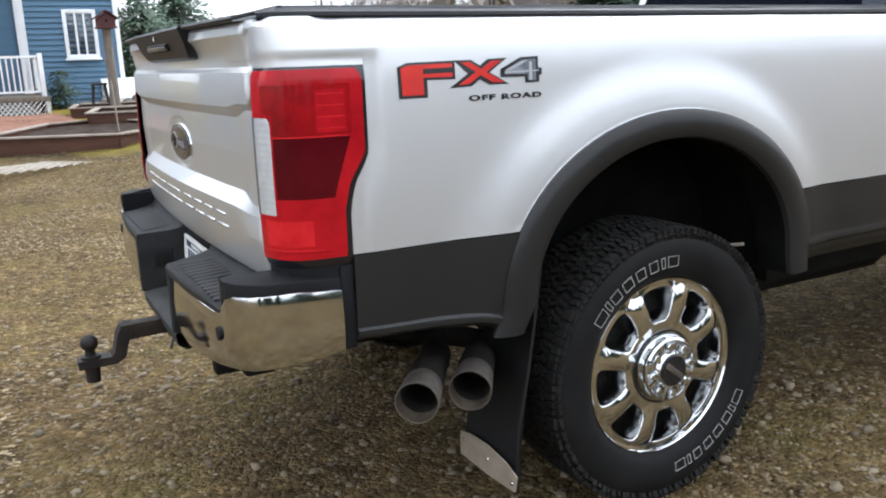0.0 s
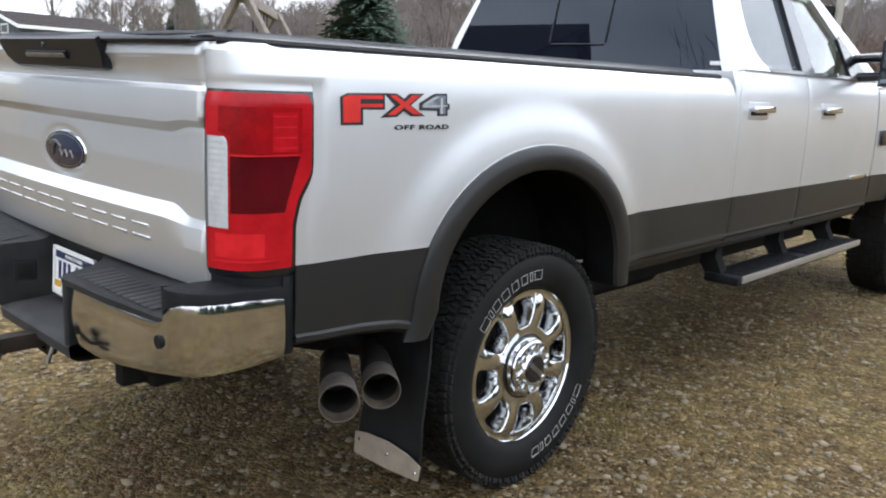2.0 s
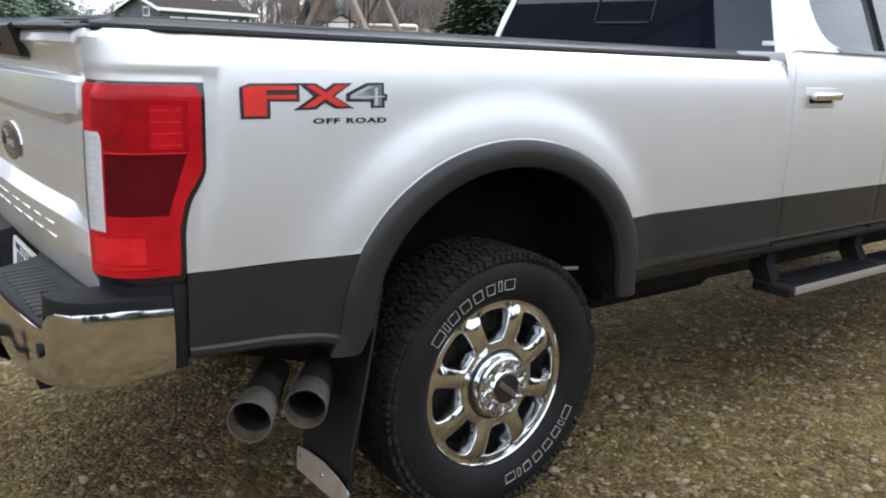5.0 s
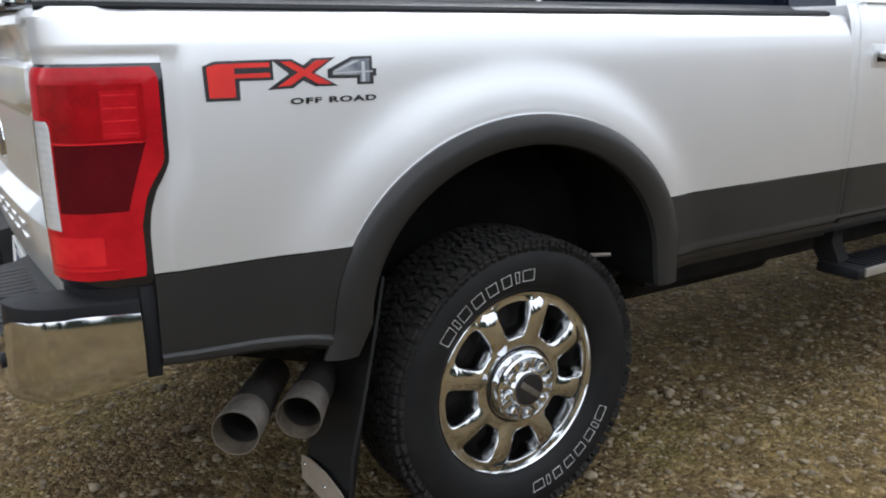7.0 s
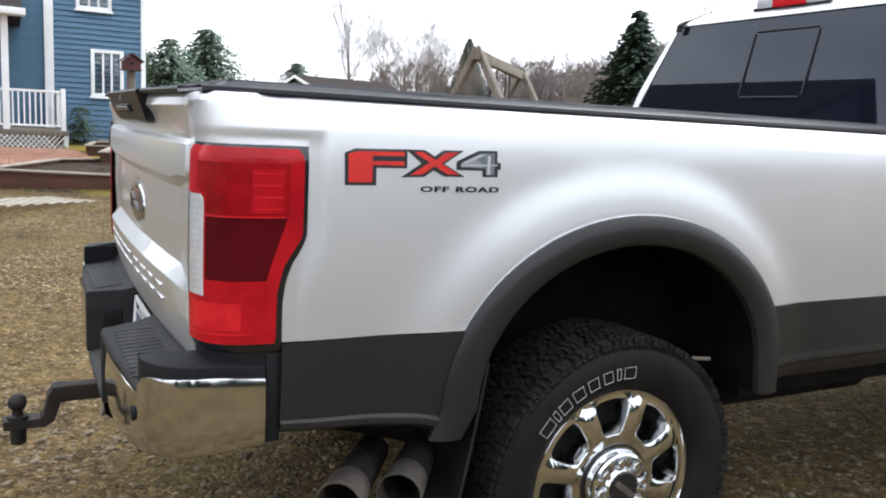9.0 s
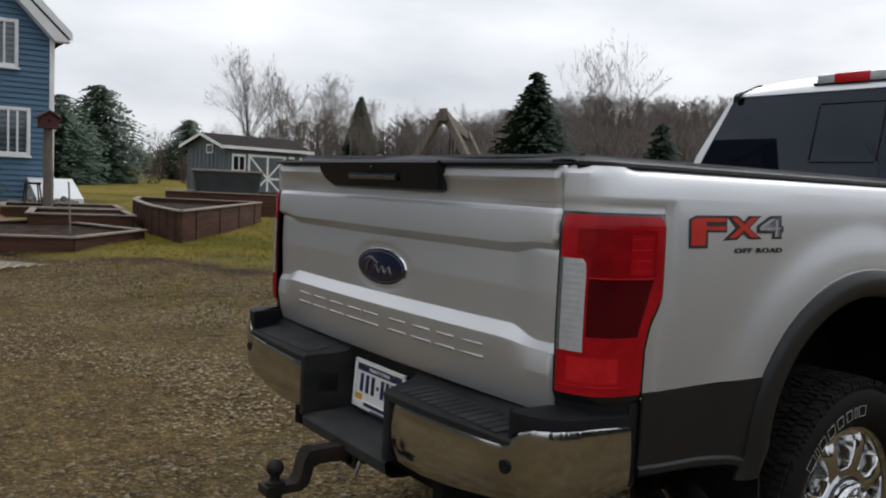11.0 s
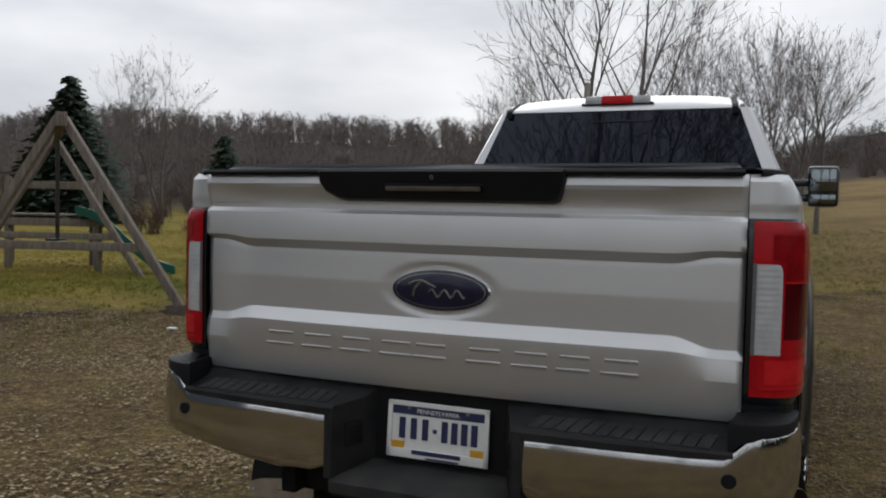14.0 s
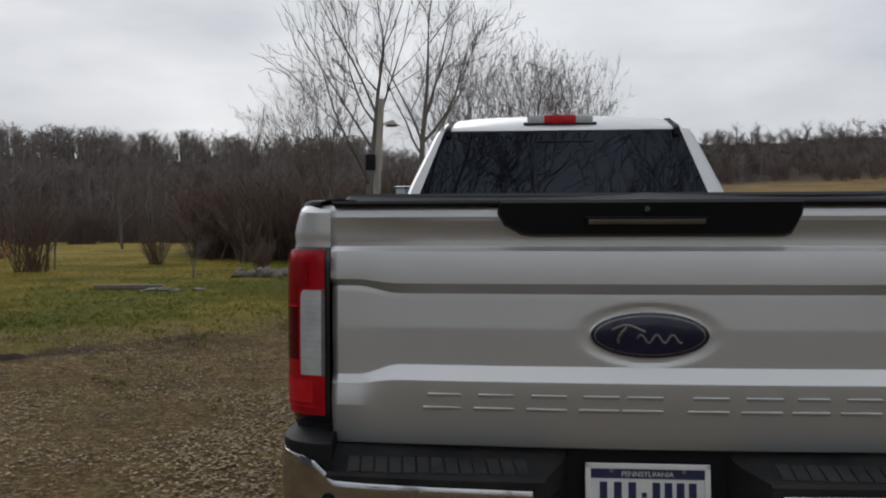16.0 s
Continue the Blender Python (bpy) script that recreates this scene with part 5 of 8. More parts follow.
def make_cab():
    # lower body side, right and left, in panels
    prof = [(0.715, 0.932), (0.735, 0.945), (0.80, 0.951), (0.917, 0.954), (1.05, 0.956), (1.20, 0.956), (1.33, 0.951), (1.36, 0.947), (1.42, 0.944), (1.47, 0.930), (1.505, 0.916)]
    cabx = lambda z: interp(z, prof) - 0.006

    def panel(name, y0, y1, z0, z1, material, sx, label=""):
        zs = sorted({z0, z1, *[z for z, _ in prof if z0 < z < z1]})
        g = Geo()
        g.grid(lambda y, z: (sx * (cabx(z) - 0.0025 * step(0.012, 0.0, min(y - y0, y1 - y))), y, z), [y0, y0 + 0.006, y0 + 0.014, *lin(y0 + 0.05, y1 - 0.05, 5), y1 - 0.014, y1 - 0.006, y1], zs)
        return part(name, g, material, truck, label, thick=0.006)

    gx0 = lambda z: 0.912 - (z - 1.505) * 0.435
    for sx in (1, -1):
        panel("cab_corner", 2.650, 2.6870, 0.920, 1.505, SILVER, sx)
        panel("cab_lower_corner", 2.650, 2.6870, 0.735, 0.9165, GREY, sx)
        for y0, y1, hy in ((2.6905, 3.5220, 2.88), (3.5270, 4.7020, 3.82)):
            door = panel("rear_door" if y0 < 3 else "front_door", y0, y1, 0.920, 1.505, SILVER, sx)
            panel("door_lower_panel", y0, y1, 0.735, 0.9165, GREY, sx)
            # handle: recess, bar and a black strip painting the shadow under it
            part("handle_recess", Geo().box((sx * 0.9465, hy, 1.322), (0.012, 0.235, 0.085), bev=0.005), SILVER, door)
            h = part("door_handle", Geo().box((sx * 0.974, hy + 0.01, 1.330), (0.030, 0.215, 0.034), bev=0.013), BRIGHT, door, "chrome door handle")
            part("handle_shadow", Geo().box((sx * 0.953, hy, 1.310), (0.004, 0.18, 0.018), bev=0.0015), PLASTIC, door)
        # dark seals behind the gaps
        for y in (2.6888, 3.524, 4.705):
            part("door_seal", Geo().box((sx * 0.930, y, 1.05), (0.016, 0.020, 0.68)), DARK, truck, smooth=0)
        # front fender and hood side
        g = Geo()
        def fend(y, z):
            return (sx * (cabx(z) + 0.028 * step(0.95, 0.45, math.hypot(y - 5.63, z - 0.72)) - 0.05 * step(5.9, 6.4, y)), y, z)
        def flow(y):
            q = 1 - ((y - 5.63) / 0.56) ** 2
            return max(0.92, 0.72 + 0.46 * math.sqrt(q)) if q > 0 else 0.92
        g.grid(lambda y, t: fend(y, flow(y) + (1.46 - flow(y)) * t), lin(4.71, 5.05, 6) + lin(5.09, 6.17, 25) + lin(6.2, 6.4, 4), [0, 0.1, 0.25, 0.4, 0.55, 0.7, 0.85, 0.95, 1.0])
        part("front_fender", g, SILVER, truck, thick=-0.01 if sx > 0 else 0.01)
        for ya, yb in ((4.71, 5.07), (6.19, 6.40)):
            g = Geo()
            g.grid(lambda y, z: (sx * (fend(y, z)[0] * sx - 0.004 * step(0.80, 0.74, z)), y, z), lin(ya, yb, 7), [0.74, 0.77, 0.80, 0.86, 0.9165])
            part("fender_lower_panel", g, GREY, truck, thick=0.006)
        g = Geo()
        ring = [(0.0, 0.004), (0.1, 0.016), (0.5, 0.020), (0.9, 0.010), (1.0, -0.02), (1.0, -0.12)]

        def front_flare(v, k):
            th = math.pi * (1.10 - 1.20 * v)
            t, out = ring[k]
            ro, rz = 0.565 - 0.085 * t, 0.465 - 0.075 * t
            y, z = 5.63 + ro * math.cos(th), 0.72 + rz * math.sin(th)
            return (sx * (0.968 + out), y, z)

        g.grid(front_flare, lin(0, 1, 40), list(range(6)))
        part("front_wheel_flare", g, GREY, truck, "dark grey wheel arch flare")
        g = Geo()
        g.add([(sx * (gx0(z) + 0.012), y, z) for y, z in ((4.17, 1.508), (4.52, 1.508), (4.36, 1.62), (4.17, 1.755), (4.13, 1.73))], [(0, 1, 2, 3, 4)])
        part("mirror_sail", g, GLOSSBLACK, truck, smooth=0, thick=0.02)
        part("fender_badge", Geo().box((sx * 0.956, 4.44, 0.925), (0.008, 0.30, 0.022), bev=0.003), BRIGHT, truck, "plain chrome badge bar")
        part("fender_vent", Geo().box((sx * 0.968, 4.86, 1.16), (0.012, 0.16, 0.10), bev=0.004), GLOSSBLACK, truck)
        # greenhouse pillars
        gx = gx0
        def strip(name, pts, material=SILVER, off=0.0):
            g = Geo()
            g.add([(sx * (gx(z) + off), y, z) for y, z in pts], [tuple(range(len(pts)))])
            return part(name, g, material, truck, smooth=0, thick=0.03 if sx > 0 else 0.03)
        strip("rear_pillar", [(2.700, 1.505), (3.10, 1.505), (3.06, 1.519), (3.00, 1.530), (2.955, 1.548), (2.918, 1.578), (2.893, 1.62), (2.880, 1.68), (2.885, 1.76), (2.905, 1.85), (2.93, 1.93), (2.845, 1.97), (2.832, 1.93)])
        strip("middle_pillar", [(3.44, 1.505), (3.62, 1.505), (3.58, 1.93), (3.45, 1.93)], GLOSSBLACK)
        strip("front_pillar", [(4.42, 1.505), (4.75, 1.505), (4.02, 1.96), (3.90, 1.93)])
        strip("belt_trim", [(3.04, 1.505), (4.45, 1.505), (4.45, 1.520), (3.00, 1.522)], GLOSSBLACK, 0.004)
        strip("header", [(2.833, 1.93), (3.96, 1.93), (4.02, 1.975), (2.846, 1.975)])
        for nm, pts, m in (("rear_door_glass", [(2.83, 1.51), (3.46, 1.51), (3.46, 1.935), (2.83, 1.935)], SIDEGLASS), ("front_door_glass", [(3.59, 1.51), (4.44, 1.51), (3.92, 1.935), (3.57, 1.935)], FRONTGLASS)):
            g = Geo()
            g.add([(sx * (gx(z) - 0.012), y, z) for y, z in pts], [(0, 1, 2, 3)])
            w = part(nm, g, m, truck, smooth=0, thick=0.004)
            w.visible_shadow = False
        # mirror
        g = Geo().box((sx * 1.145, 4.30, 1.615), (0.21, 0.10, 0.29), bev=0.035)
        mir = part("wing_mirror", g, GLOSSBLACK, truck, "black towing mirror on two arms")
        part("mirror_glass", Geo().box((sx * 1.145, 4.247, 1.66), (0.165, 0.006, 0.155), bev=0.002), MIRROR, mir)
        part("mirror_glass", Geo().box((sx * 1.145, 4.247, 1.525), (0.165, 0.006, 0.065), bev=0.002), MIRROR, mir)
        for z in (1.525, 1.635):
            part("mirror_arm", Geo().tube([(sx * 0.88, 4.33, z), (sx * 1.06, 4.31, z + 0.01)], 0.028, 10), GLOSSBLACK, mir)
        # sill below the doors
        g = Geo()
        g.grid(lambda y, k: (sx * (cabx((0.746, 0.734, 0.726, 0.715, 0.70, 0.665)[k]) + (0.002, 0.006, 0.004, -0.008, -0.010, -0.032)[k]), y, (0.746, 0.734, 0.726, 0.715, 0.70, 0.665)[k]), lin(2.650, 4.700, 12), list(range(6)))
        part("sill_panel", g, GREY, truck, "dark grey sill panel", thick=0.004)
        # running board
        g = Geo().box((sx * 0.905, 3.66, 0.500), (0.180, 1.78, 0.044), bev=0.012)
        board = part("running_board", g, PLASTIC, truck, "black running board with a bright edge strip")
        part("edge_strip", Geo().box((sx * 0.998, 3.67, 0.508), (0.010, 1.72, 0.036), bev=0.003), EDGE, board, "bright edge strip")
        for y0, n in ((2.86, 20), (3.74, 19)):
            for k in range(n):
                part("tread_rib", Geo().box((sx * 0.915, y0 + k * 0.038, 0.5245), (0.120, 0.019, 0.008), bev=0.002), PLASTIC, board, smooth=0)
        for y in (2.84, 3.62, 4.36):
            g = Geo()
            g.prism([(0.78, 0.74), (0.86, 0.74), (0.85, 0.60), (0.89, 0.52), (0.82, 0.49), (0.77, 0.56)], lambda a, b, d: (sx * a, d, b), y - 0.035, y + 0.035)
            part("board_bracket", g, DARK, board)
    # rear wall, window, roof
    back = lambda z: 2.672 + 0.03 * step(1.40, 1.55, z) + max(0, z - 1.55) * 0.25
    g = Geo()
    g.add([(-0.925, 2.680, 0.75), (0.925, 2.680, 0.75), (0.925, 2.680, 1.40), (0.90, 2.69, 1.50), (-0.90, 2.69, 1.50), (-0.925, 2.680, 1.40)], [(0, 1, 2, 3, 4, 5)])
    part("cab_back", g, SILVER, truck, smooth=0, thick=0.03)
    CX = -0.045
    for sx in (1, -1):
        g = Geo()
        for z0, z1 in zip(lin(1.48, 2.00, 7), lin(1.48, 2.00, 7)[1:]):
            pts = []
            for z in (z0, z1):
                xo, xi = 0.893 - max(z - 1.66, 0) * 0.47 + max(1.66 - z, 0) * 0.25, 0.815 - (z - 1.66) * 0.375
                xr = gx0(z) + 0.010 if sx > 0 else CX + sx * xo
                pts += [(xr, back(z) + 0.040, z), (xr - sx * 0.020, back(z) + 0.006, z), (CX + sx * xi, back(z) + 0.002, z)]
            g.add(pts, [(0, 1, 4, 3), (1, 2, 5, 4)])
        part("back_pillar", g, SILVER, truck)
    g = Geo()
    g.add([(CX - 0.888, back(1.47) + 0.008, 1.47), (CX + 0.888, back(1.47) + 0.008, 1.47), (CX + 0.690, back(2.0) + 0.008, 2.0), (CX - 0.690, back(2.0) + 0.008, 2.0)], [(0, 1, 2, 3)])
    glassb = part("rear_window", g, BACKGLASS, truck, "dark tinted rear window", smooth=0, thick=0.005)
    fr = Geo()
    for a, b in (((-0.20, 1.63), (-0.20, 1.92)), ((0.155, 1.63), (0.155, 1.92)), ((-0.19, 1.93), (0.145, 1.93)), ((-0.19, 1.62), (0.145, 1.62))):
        fr.tube([(a[0], back(a[1]) + 0.003, a[1]), (b[0], back(b[1]) + 0.004, b[1])], 0.005, 6)
    part("slider_frame", fr, TRIM, glassb)
    part("window_sticker", Geo().box((0.79, back(1.535) + 0.001, 1.535), (0.055, 0.002, 0.018)), DWHITE, glassb)
    roof = Geo()
    def rf(x, y):
        e = abs(x) / 0.70
        z = 2.108 - 0.034 * e ** 3 - 0.045 * step(3.6, 4.1, y) - 0.030 * max(0.0, min(1.0, (3.053 - y) / 0.13)) ** 2
        return (CX + x, y, z - (0.018 if e > 0.985 else 0))
    roof.grid(rf, [-0.70, -0.69, *lin(-0.66, 0.66, 13), 0.69, 0.70], [2.9225, 2.94, 2.965, 3.00, 3.055, *lin(3.12, 4.05, 5)])
    part("roof", roof, SILVER, truck, thick=0.006)
    g = Geo()
    g.grid(lambda x, z: (CX + x, back(1.995) + 0.110 * ((z - 1.995) / 0.083) ** 1.6, z - 0.030 * (abs(x) / 0.7) ** 3 * step(1.99, 2.07, z)), lin(-0.690, 0.690, 13), [1.995, 2.005, 2.02, 2.035, 2.05, 2.062, 2.072, 2.078])
    part("roof_rear_edge", g, SILVER, truck, thick=0.01)
    for sx in (1, -1):
        g = Geo()
        g.grid(lambda x, z: (CX + sx * (x - 0.30 * max(z - 2.03, 0)), back(1.975) + 0.004 + 0.112 * max((z - 1.990) / 0.083, 0) ** 1.6 - 0.024, z - 0.026 * step(2.0, 2.07, z)), lin(0.648, 0.682, 4), [1.965, 1.985, 2.0, 2.02, 2.04, 2.06, 2.075, 2.09, 2.105])
        part("roof_joint", g, PLASTIC, truck, thick=0.008)
    stop = Geo()
    stop.box((CX - 0.005, back(2.05) + 0.020, 2.064), (0.39, 0.045, 0.050), bev=0.014)
    st = part("high_brake_lamp", stop, LENSWHITE, truck, "clear and red high brake lamp")
    part("red_lens", Geo().box((CX - 0.005, back(2.05) + 0.015, 2.064), (0.190, 0.045, 0.052), bev=0.010), LENSRED2, st)
    part("lamp_base", Geo().box((CX - 0.005, back(2.05) + 0.022, 2.040), (0.43, 0.04, 0.016), bev=0.006), GLOSSBLACK, st)
    # windscreen, hood, inside
    g = Geo()
    g.add([(-0.80, 4.72, 1.50), (0.80, 4.72, 1.50), (0.62, 4.03, 2.02), (-0.62, 4.03, 2.02)], [(0, 1, 2, 3)])
    w = part("windscreen", g, FRONTGLASS, truck, smooth=0, thick=0.005)
    w.visible_shadow = False
    g = Geo()
    g.grid(lambda x, y: (x, y, 1.50 - 0.04 * (abs(x) / 0.92) ** 2 - 0.06 * step(5.6, 6.45, y)), lin(-0.92, 0.92, 9), lin(4.71, 6.45, 8))
    part("hood", g, SILVER, truck, thick=0.03)
    part("grille", Geo().box((0, 6.43, 1.12), (1.80, 0.10, 0.62), bev=0.04), BRIGHT, truck)
    part("front_bumper", Geo().box((0, 6.50, 0.68), (1.90, 0.20, 0.22), bev=0.05), BRIGHT, truck)
    part("cab_floor", Geo().box((0, 3.85, 0.76), (1.80, 2.3, 0.08), bev=0.02), DARK, truck)
    part("dashboard", Geo().box((0, 4.55, 1.33), (1.70, 0.34, 0.30), bev=0.08), SEAT, truck)
    for y in (2.98, 3.88):
        for x in (-0.44, 0.44):
            seat = part("cab_seat", Geo().box((x, y + 0.02, 1.25), (0.56, 0.16, 0.64), pose(0, 0, 0, 12), 0.05), SEAT, truck)
            part("head_rest", Geo().box((x, y - 0.07, 1.64), (0.27, 0.09, 0.17), pose(0, 0, 0, 10), 0.03), SEAT, seat)
    # tonneau cover
    g = Geo()
    def tn(x, y):
        e = abs(x) / 0.80
        edge = step(1.0, 0.965, e) * step(0.07, 0.11, y) * step(2.56, 2.50, y)
        return (x, y, 1.476 + 0.018 * edge - 0.006 * math.sin(math.pi * (e if e < 1 else 1)) + 0.0035 * math.sin(y * 9.5) * (1 - e) + 0.004 * edge * noise.noise((x * 3, y * 3, 0)))
    g.grid(tn, [-0.80, -0.797, -0.79, -0.78, -0.765, *lin(-0.72, 0.72, 17), 0.765, 0.78, 0.79, 0.797, 0.80], [0.07, 0.075, 0.085, 0.10, 0.12, *lin(0.16, 2.44, 26), 2.5, 2.53, 2.56])
    part("tonneau_cover", g, VINYL, truck, "black vinyl roll-up bed cover", thick=0.006)
    g = Geo()
    for sx in (1, -1):
        g.tube([(sx * 0.775, 0.11, 1.491), (sx * 0.775, 1.2, 1.492), (sx * 0.775, 2.50, 1.492)], 0.008, 6)
    g.tube([(-0.775, 0.105, 1.491), (0.775, 0.105, 1.491)], 0.009, 6)
    part("cover_piping", g, VINYL, truck)
    # chassis
    for sx in (1, -1):
        part("frame_rail", Geo().box((sx * 0.47, 3.0, 0.62), (0.09, 6.0, 0.17), bev=0.01), DARK, truck)
        part("leaf_spring", Geo().tube([(sx * 0.55, 0.45, 0.58), (sx * 0.55, 0.8, 0.47), (sx * 0.55, 1.16, 0.44), (sx * 0.55, 1.6, 0.47), (sx * 0.55, 1.95, 0.58)], 0.035, 6), DARK, truck)
    part("rear_axle", Geo().tube([(-0.75, AXLE, AZ), (-0.2, AXLE, AZ), (-0.15, AXLE, AZ), (0.15, AXLE, AZ), (0.2, AXLE, AZ), (0.75, AXLE, AZ)], [0.05, 0.06, 0.15, 0.15, 0.06, 0.05], 14), DARK, truck)
    part("bed_floor", Geo().box((0, 1.35, 0.86), (1.14, 2.5, 0.12), bev=0.01), DARK, truck)
    # unseen underbody parts, added to keep light from under the truck
    part("drive_shaft", Geo().tube([(0, AXLE + 0.1, AZ + 0.02), (0, 3.9, 0.60)], 0.05, 10), DARK, truck)
    g = Geo()
    g.lathe([(-0.12, 0.20), (-0.12, 0.36), (-0.07, 0.41), (0.07, 0.41), (0.12, 0.36), (0.12, 0.20)], (0, 0.50, 0.66), "z", 28)
    part("spare_tyre", g, RUBBER, truck)
    part("gearbox", Geo().box((0.05, 4.3, 0.56), (0.62, 1.1, 0.34), bev=0.06), DARK, truck)
    # low blocks added to shut out light beneath cab and bed
    part("light_block_pan", Geo().box((0, 3.30, 0.585), (1.26, 2.60, 0.21), bev=0.03), DARK, truck)
    part("light_block_guard", Geo().box((-0.18, 2.75, 0.43), (0.80, 1.7, 0.12), bev=0.05), DARK, truck)
    part("transfer_case", Geo().box((0.05, 3.85, 0.42), (0.50, 0.60, 0.20), bev=0.06), DARK, truck)
    part("silencer", Geo().tube([(0.36, 2.05, 0.47), (0.36, 2.12, 0.47), (0.36, 2.95, 0.47), (0.36, 3.02, 0.47)], [0.05, 0.12, 0.12, 0.05], 14), DARK, truck)
    part("front_axle", Geo().tube([(-0.80, 5.63, AZ), (0.80, 5.63, AZ)], 0.07, 10), DARK, truck)
    part("fuel_tank", Geo().box((-0.1, 3.2, 0.55), (0.70, 1.3, 0.26), bev=0.04), DARK, truck)
    for sx in (1, -1):
        part("inner_bed_side", Geo().box((sx * 0.80, 1.35, 1.29), (0.06, 2.55, 0.28)), DARK, truck)


make_cab()

# ---- trees ----
def limb(g, p, d, length, r, level, rng, levels, sides, droop=0.0, twigs=None):
    """One wandering, tapering limb with its side limbs."""
    n = 5 if level < 2 else (4 if level == 2 else 3)
    pts, rad = [p.copy()], [r]
    q = d.copy()
    for i in range(n):
        q = (q + Vector((rng.uniform(-1, 1), rng.uniform(-1, 1), rng.uniform(-0.6, 1.0))) * (0.10 + 0.05 * level) + Vector((0, 0, 0.06 - droop))).normalized()
        pts.append(pts[-1] + q * (length / n))
        rad.append(max(r * (1 - 0.78 * (i + 1) / n), 0.0035))
    out = g if level < 2 or twigs is None else twigs
    if level < 3:
        out.tube(pts, rad, max(3, sides - level), caps=False)
    else:
        # fine twigs: narrow tapering blades
        flat = q.cross(Vector((rng.uniform(-1, 1), rng.uniform(-1, 1), rng.uniform(-1, 1)))).normalized()
        out.add([p + flat * (w * 1.5) for p, w in zip(pts[:-1], rad)] + [p - flat * (w * 1.5) for p, w in zip(pts[:-1], rad)] + [pts[-1]],
                [(i, i + 1, n + i + 1, n + i) for i in range(n - 1)] + [(n - 1, 2 * n, 2 * n - 1)])
    if level >= levels:
        return
    k = {0: 9, 1: 6, 2: 5, 3: 4}.get(level, 3)
    for i in range(k):
        t = rng.uniform(0.35 if level == 0 else 0.2, 1.0) if i else 1.0
        f = t * n
        j = min(int(f), n - 1)
        base = pts[j].lerp(pts[j + 1], f - j)
        axis = Vector((rng.uniform(-1, 1), rng.uniform(-1, 1), rng.uniform(-0.3, 0.5))).normalized()
        side = (q.cross(axis)).normalized()
        ang = rng.uniform(0.30, 0.85) if i else rng.uniform(0.1, 0.4)
        nd = (d * 0.4 + q * 0.6).normalized()
        nd = (nd * math.cos(ang) + side * math.sin(ang)).normalized()
        limb(g, base, nd, length * rng.uniform(0.45, 0.72) * (1.1 - 0.35 * t), max(rad[j] * rng.uniform(0.36, 0.55), 0.0035), level + 1, rng, levels, sides, droop, twigs)


def bare_tree_meshes(seed, tall, r, levels=4, sides=7, split=False):
    rng = random.Random(seed)
    wood, twigs = Geo(), Geo()
    if split:
        for k in range(2):
            limb(wood, Vector((0, 0, -0.1)), Vector((rng.uniform(-0.25, 0.25), rng.uniform(-0.2, 0.2), 1)).normalized(), tall * 0.62, r * 0.8, 0, rng, levels, sides, 0, twigs)
    else:
        limb(wood, Vector((0, 0, -0.1)), Vector((rng.uniform(-0.08, 0.08), rng.uniform(-0.08, 0.08), 1)), tall * 0.60, r, 0, rng, levels, sides, 0, twigs)
    a = raw("trunk", wood.v, wood.f, BARK, True)
    b = raw("crown", twigs.v, twigs.f, TWIG, True)
    return a, b


def plant(name, meshes, x, y, scale, turn, label, category="tree", group="", sink=0.0):
    root = thing(name, label, category, (x, y, height(x, y) - sink), group)
    root.rotation_euler = (0, 0, turn)
    root.scale = (scale, scale, scale)
    for me in meshes:
        ob = new(me.name.split(".")[0], me)
        ob.parent = root
    return root


def polar(cx, cy, az, dist):
    """Place at an azimuth (degrees from ahead towards the left) and distance from (cx, cy)."""
    return cx - dist * math.sin(radians(az)), cy + dist * math.cos(radians(az))


BIG = [bare_tree_meshes(11, 9.8, 0.125, 4, 8), bare_tree_meshes(12, 9.8, 0.12, 4, 8)]
MID = [bare_tree_meshes(20 + k, 9.0, 0.14, 4, 6, k % 2 == 0) for k in range(4)]
SMALL = [bare_tree_meshes(40 + k, 6.0, 0.09, 3, 6, True) for k in range(3)]

plant("bare_tree", BIG[0], -4.07, 18.6, 1.0, 0.6, "tall leafless tree with a straight grey trunk beyond the lawn", group="trees beyond the lawn")
plant("bare_tree", BIG[1], -2.73, 18.8, 1.02, 2.0, "tall leafless tree with slender grey trunk beyond the lawn", group="trees beyond the lawn")
for az, dist, k, sc in ((12.0, 22, 0, 0.66), (14.5, 26, 1, 0.64), (18.0, 31, 3, 0.62), (4.6, 23, 2, 0.72), (2.6, 26, 3, 0.74), (0.6, 27, 1, 0.76), (-1.2, 29, 0, 0.78), (-3.0, 30, 2, 0.80), (-4.2, 31, 1, 0.74)):
    x, y = polar(-0.3, -2.1, az, dist)
    plant("bare_tree", MID[k], x, y, sc, az * 1.7, "leafless tree with fine twigs in the brushy edge", group="trees beyond the lawn")
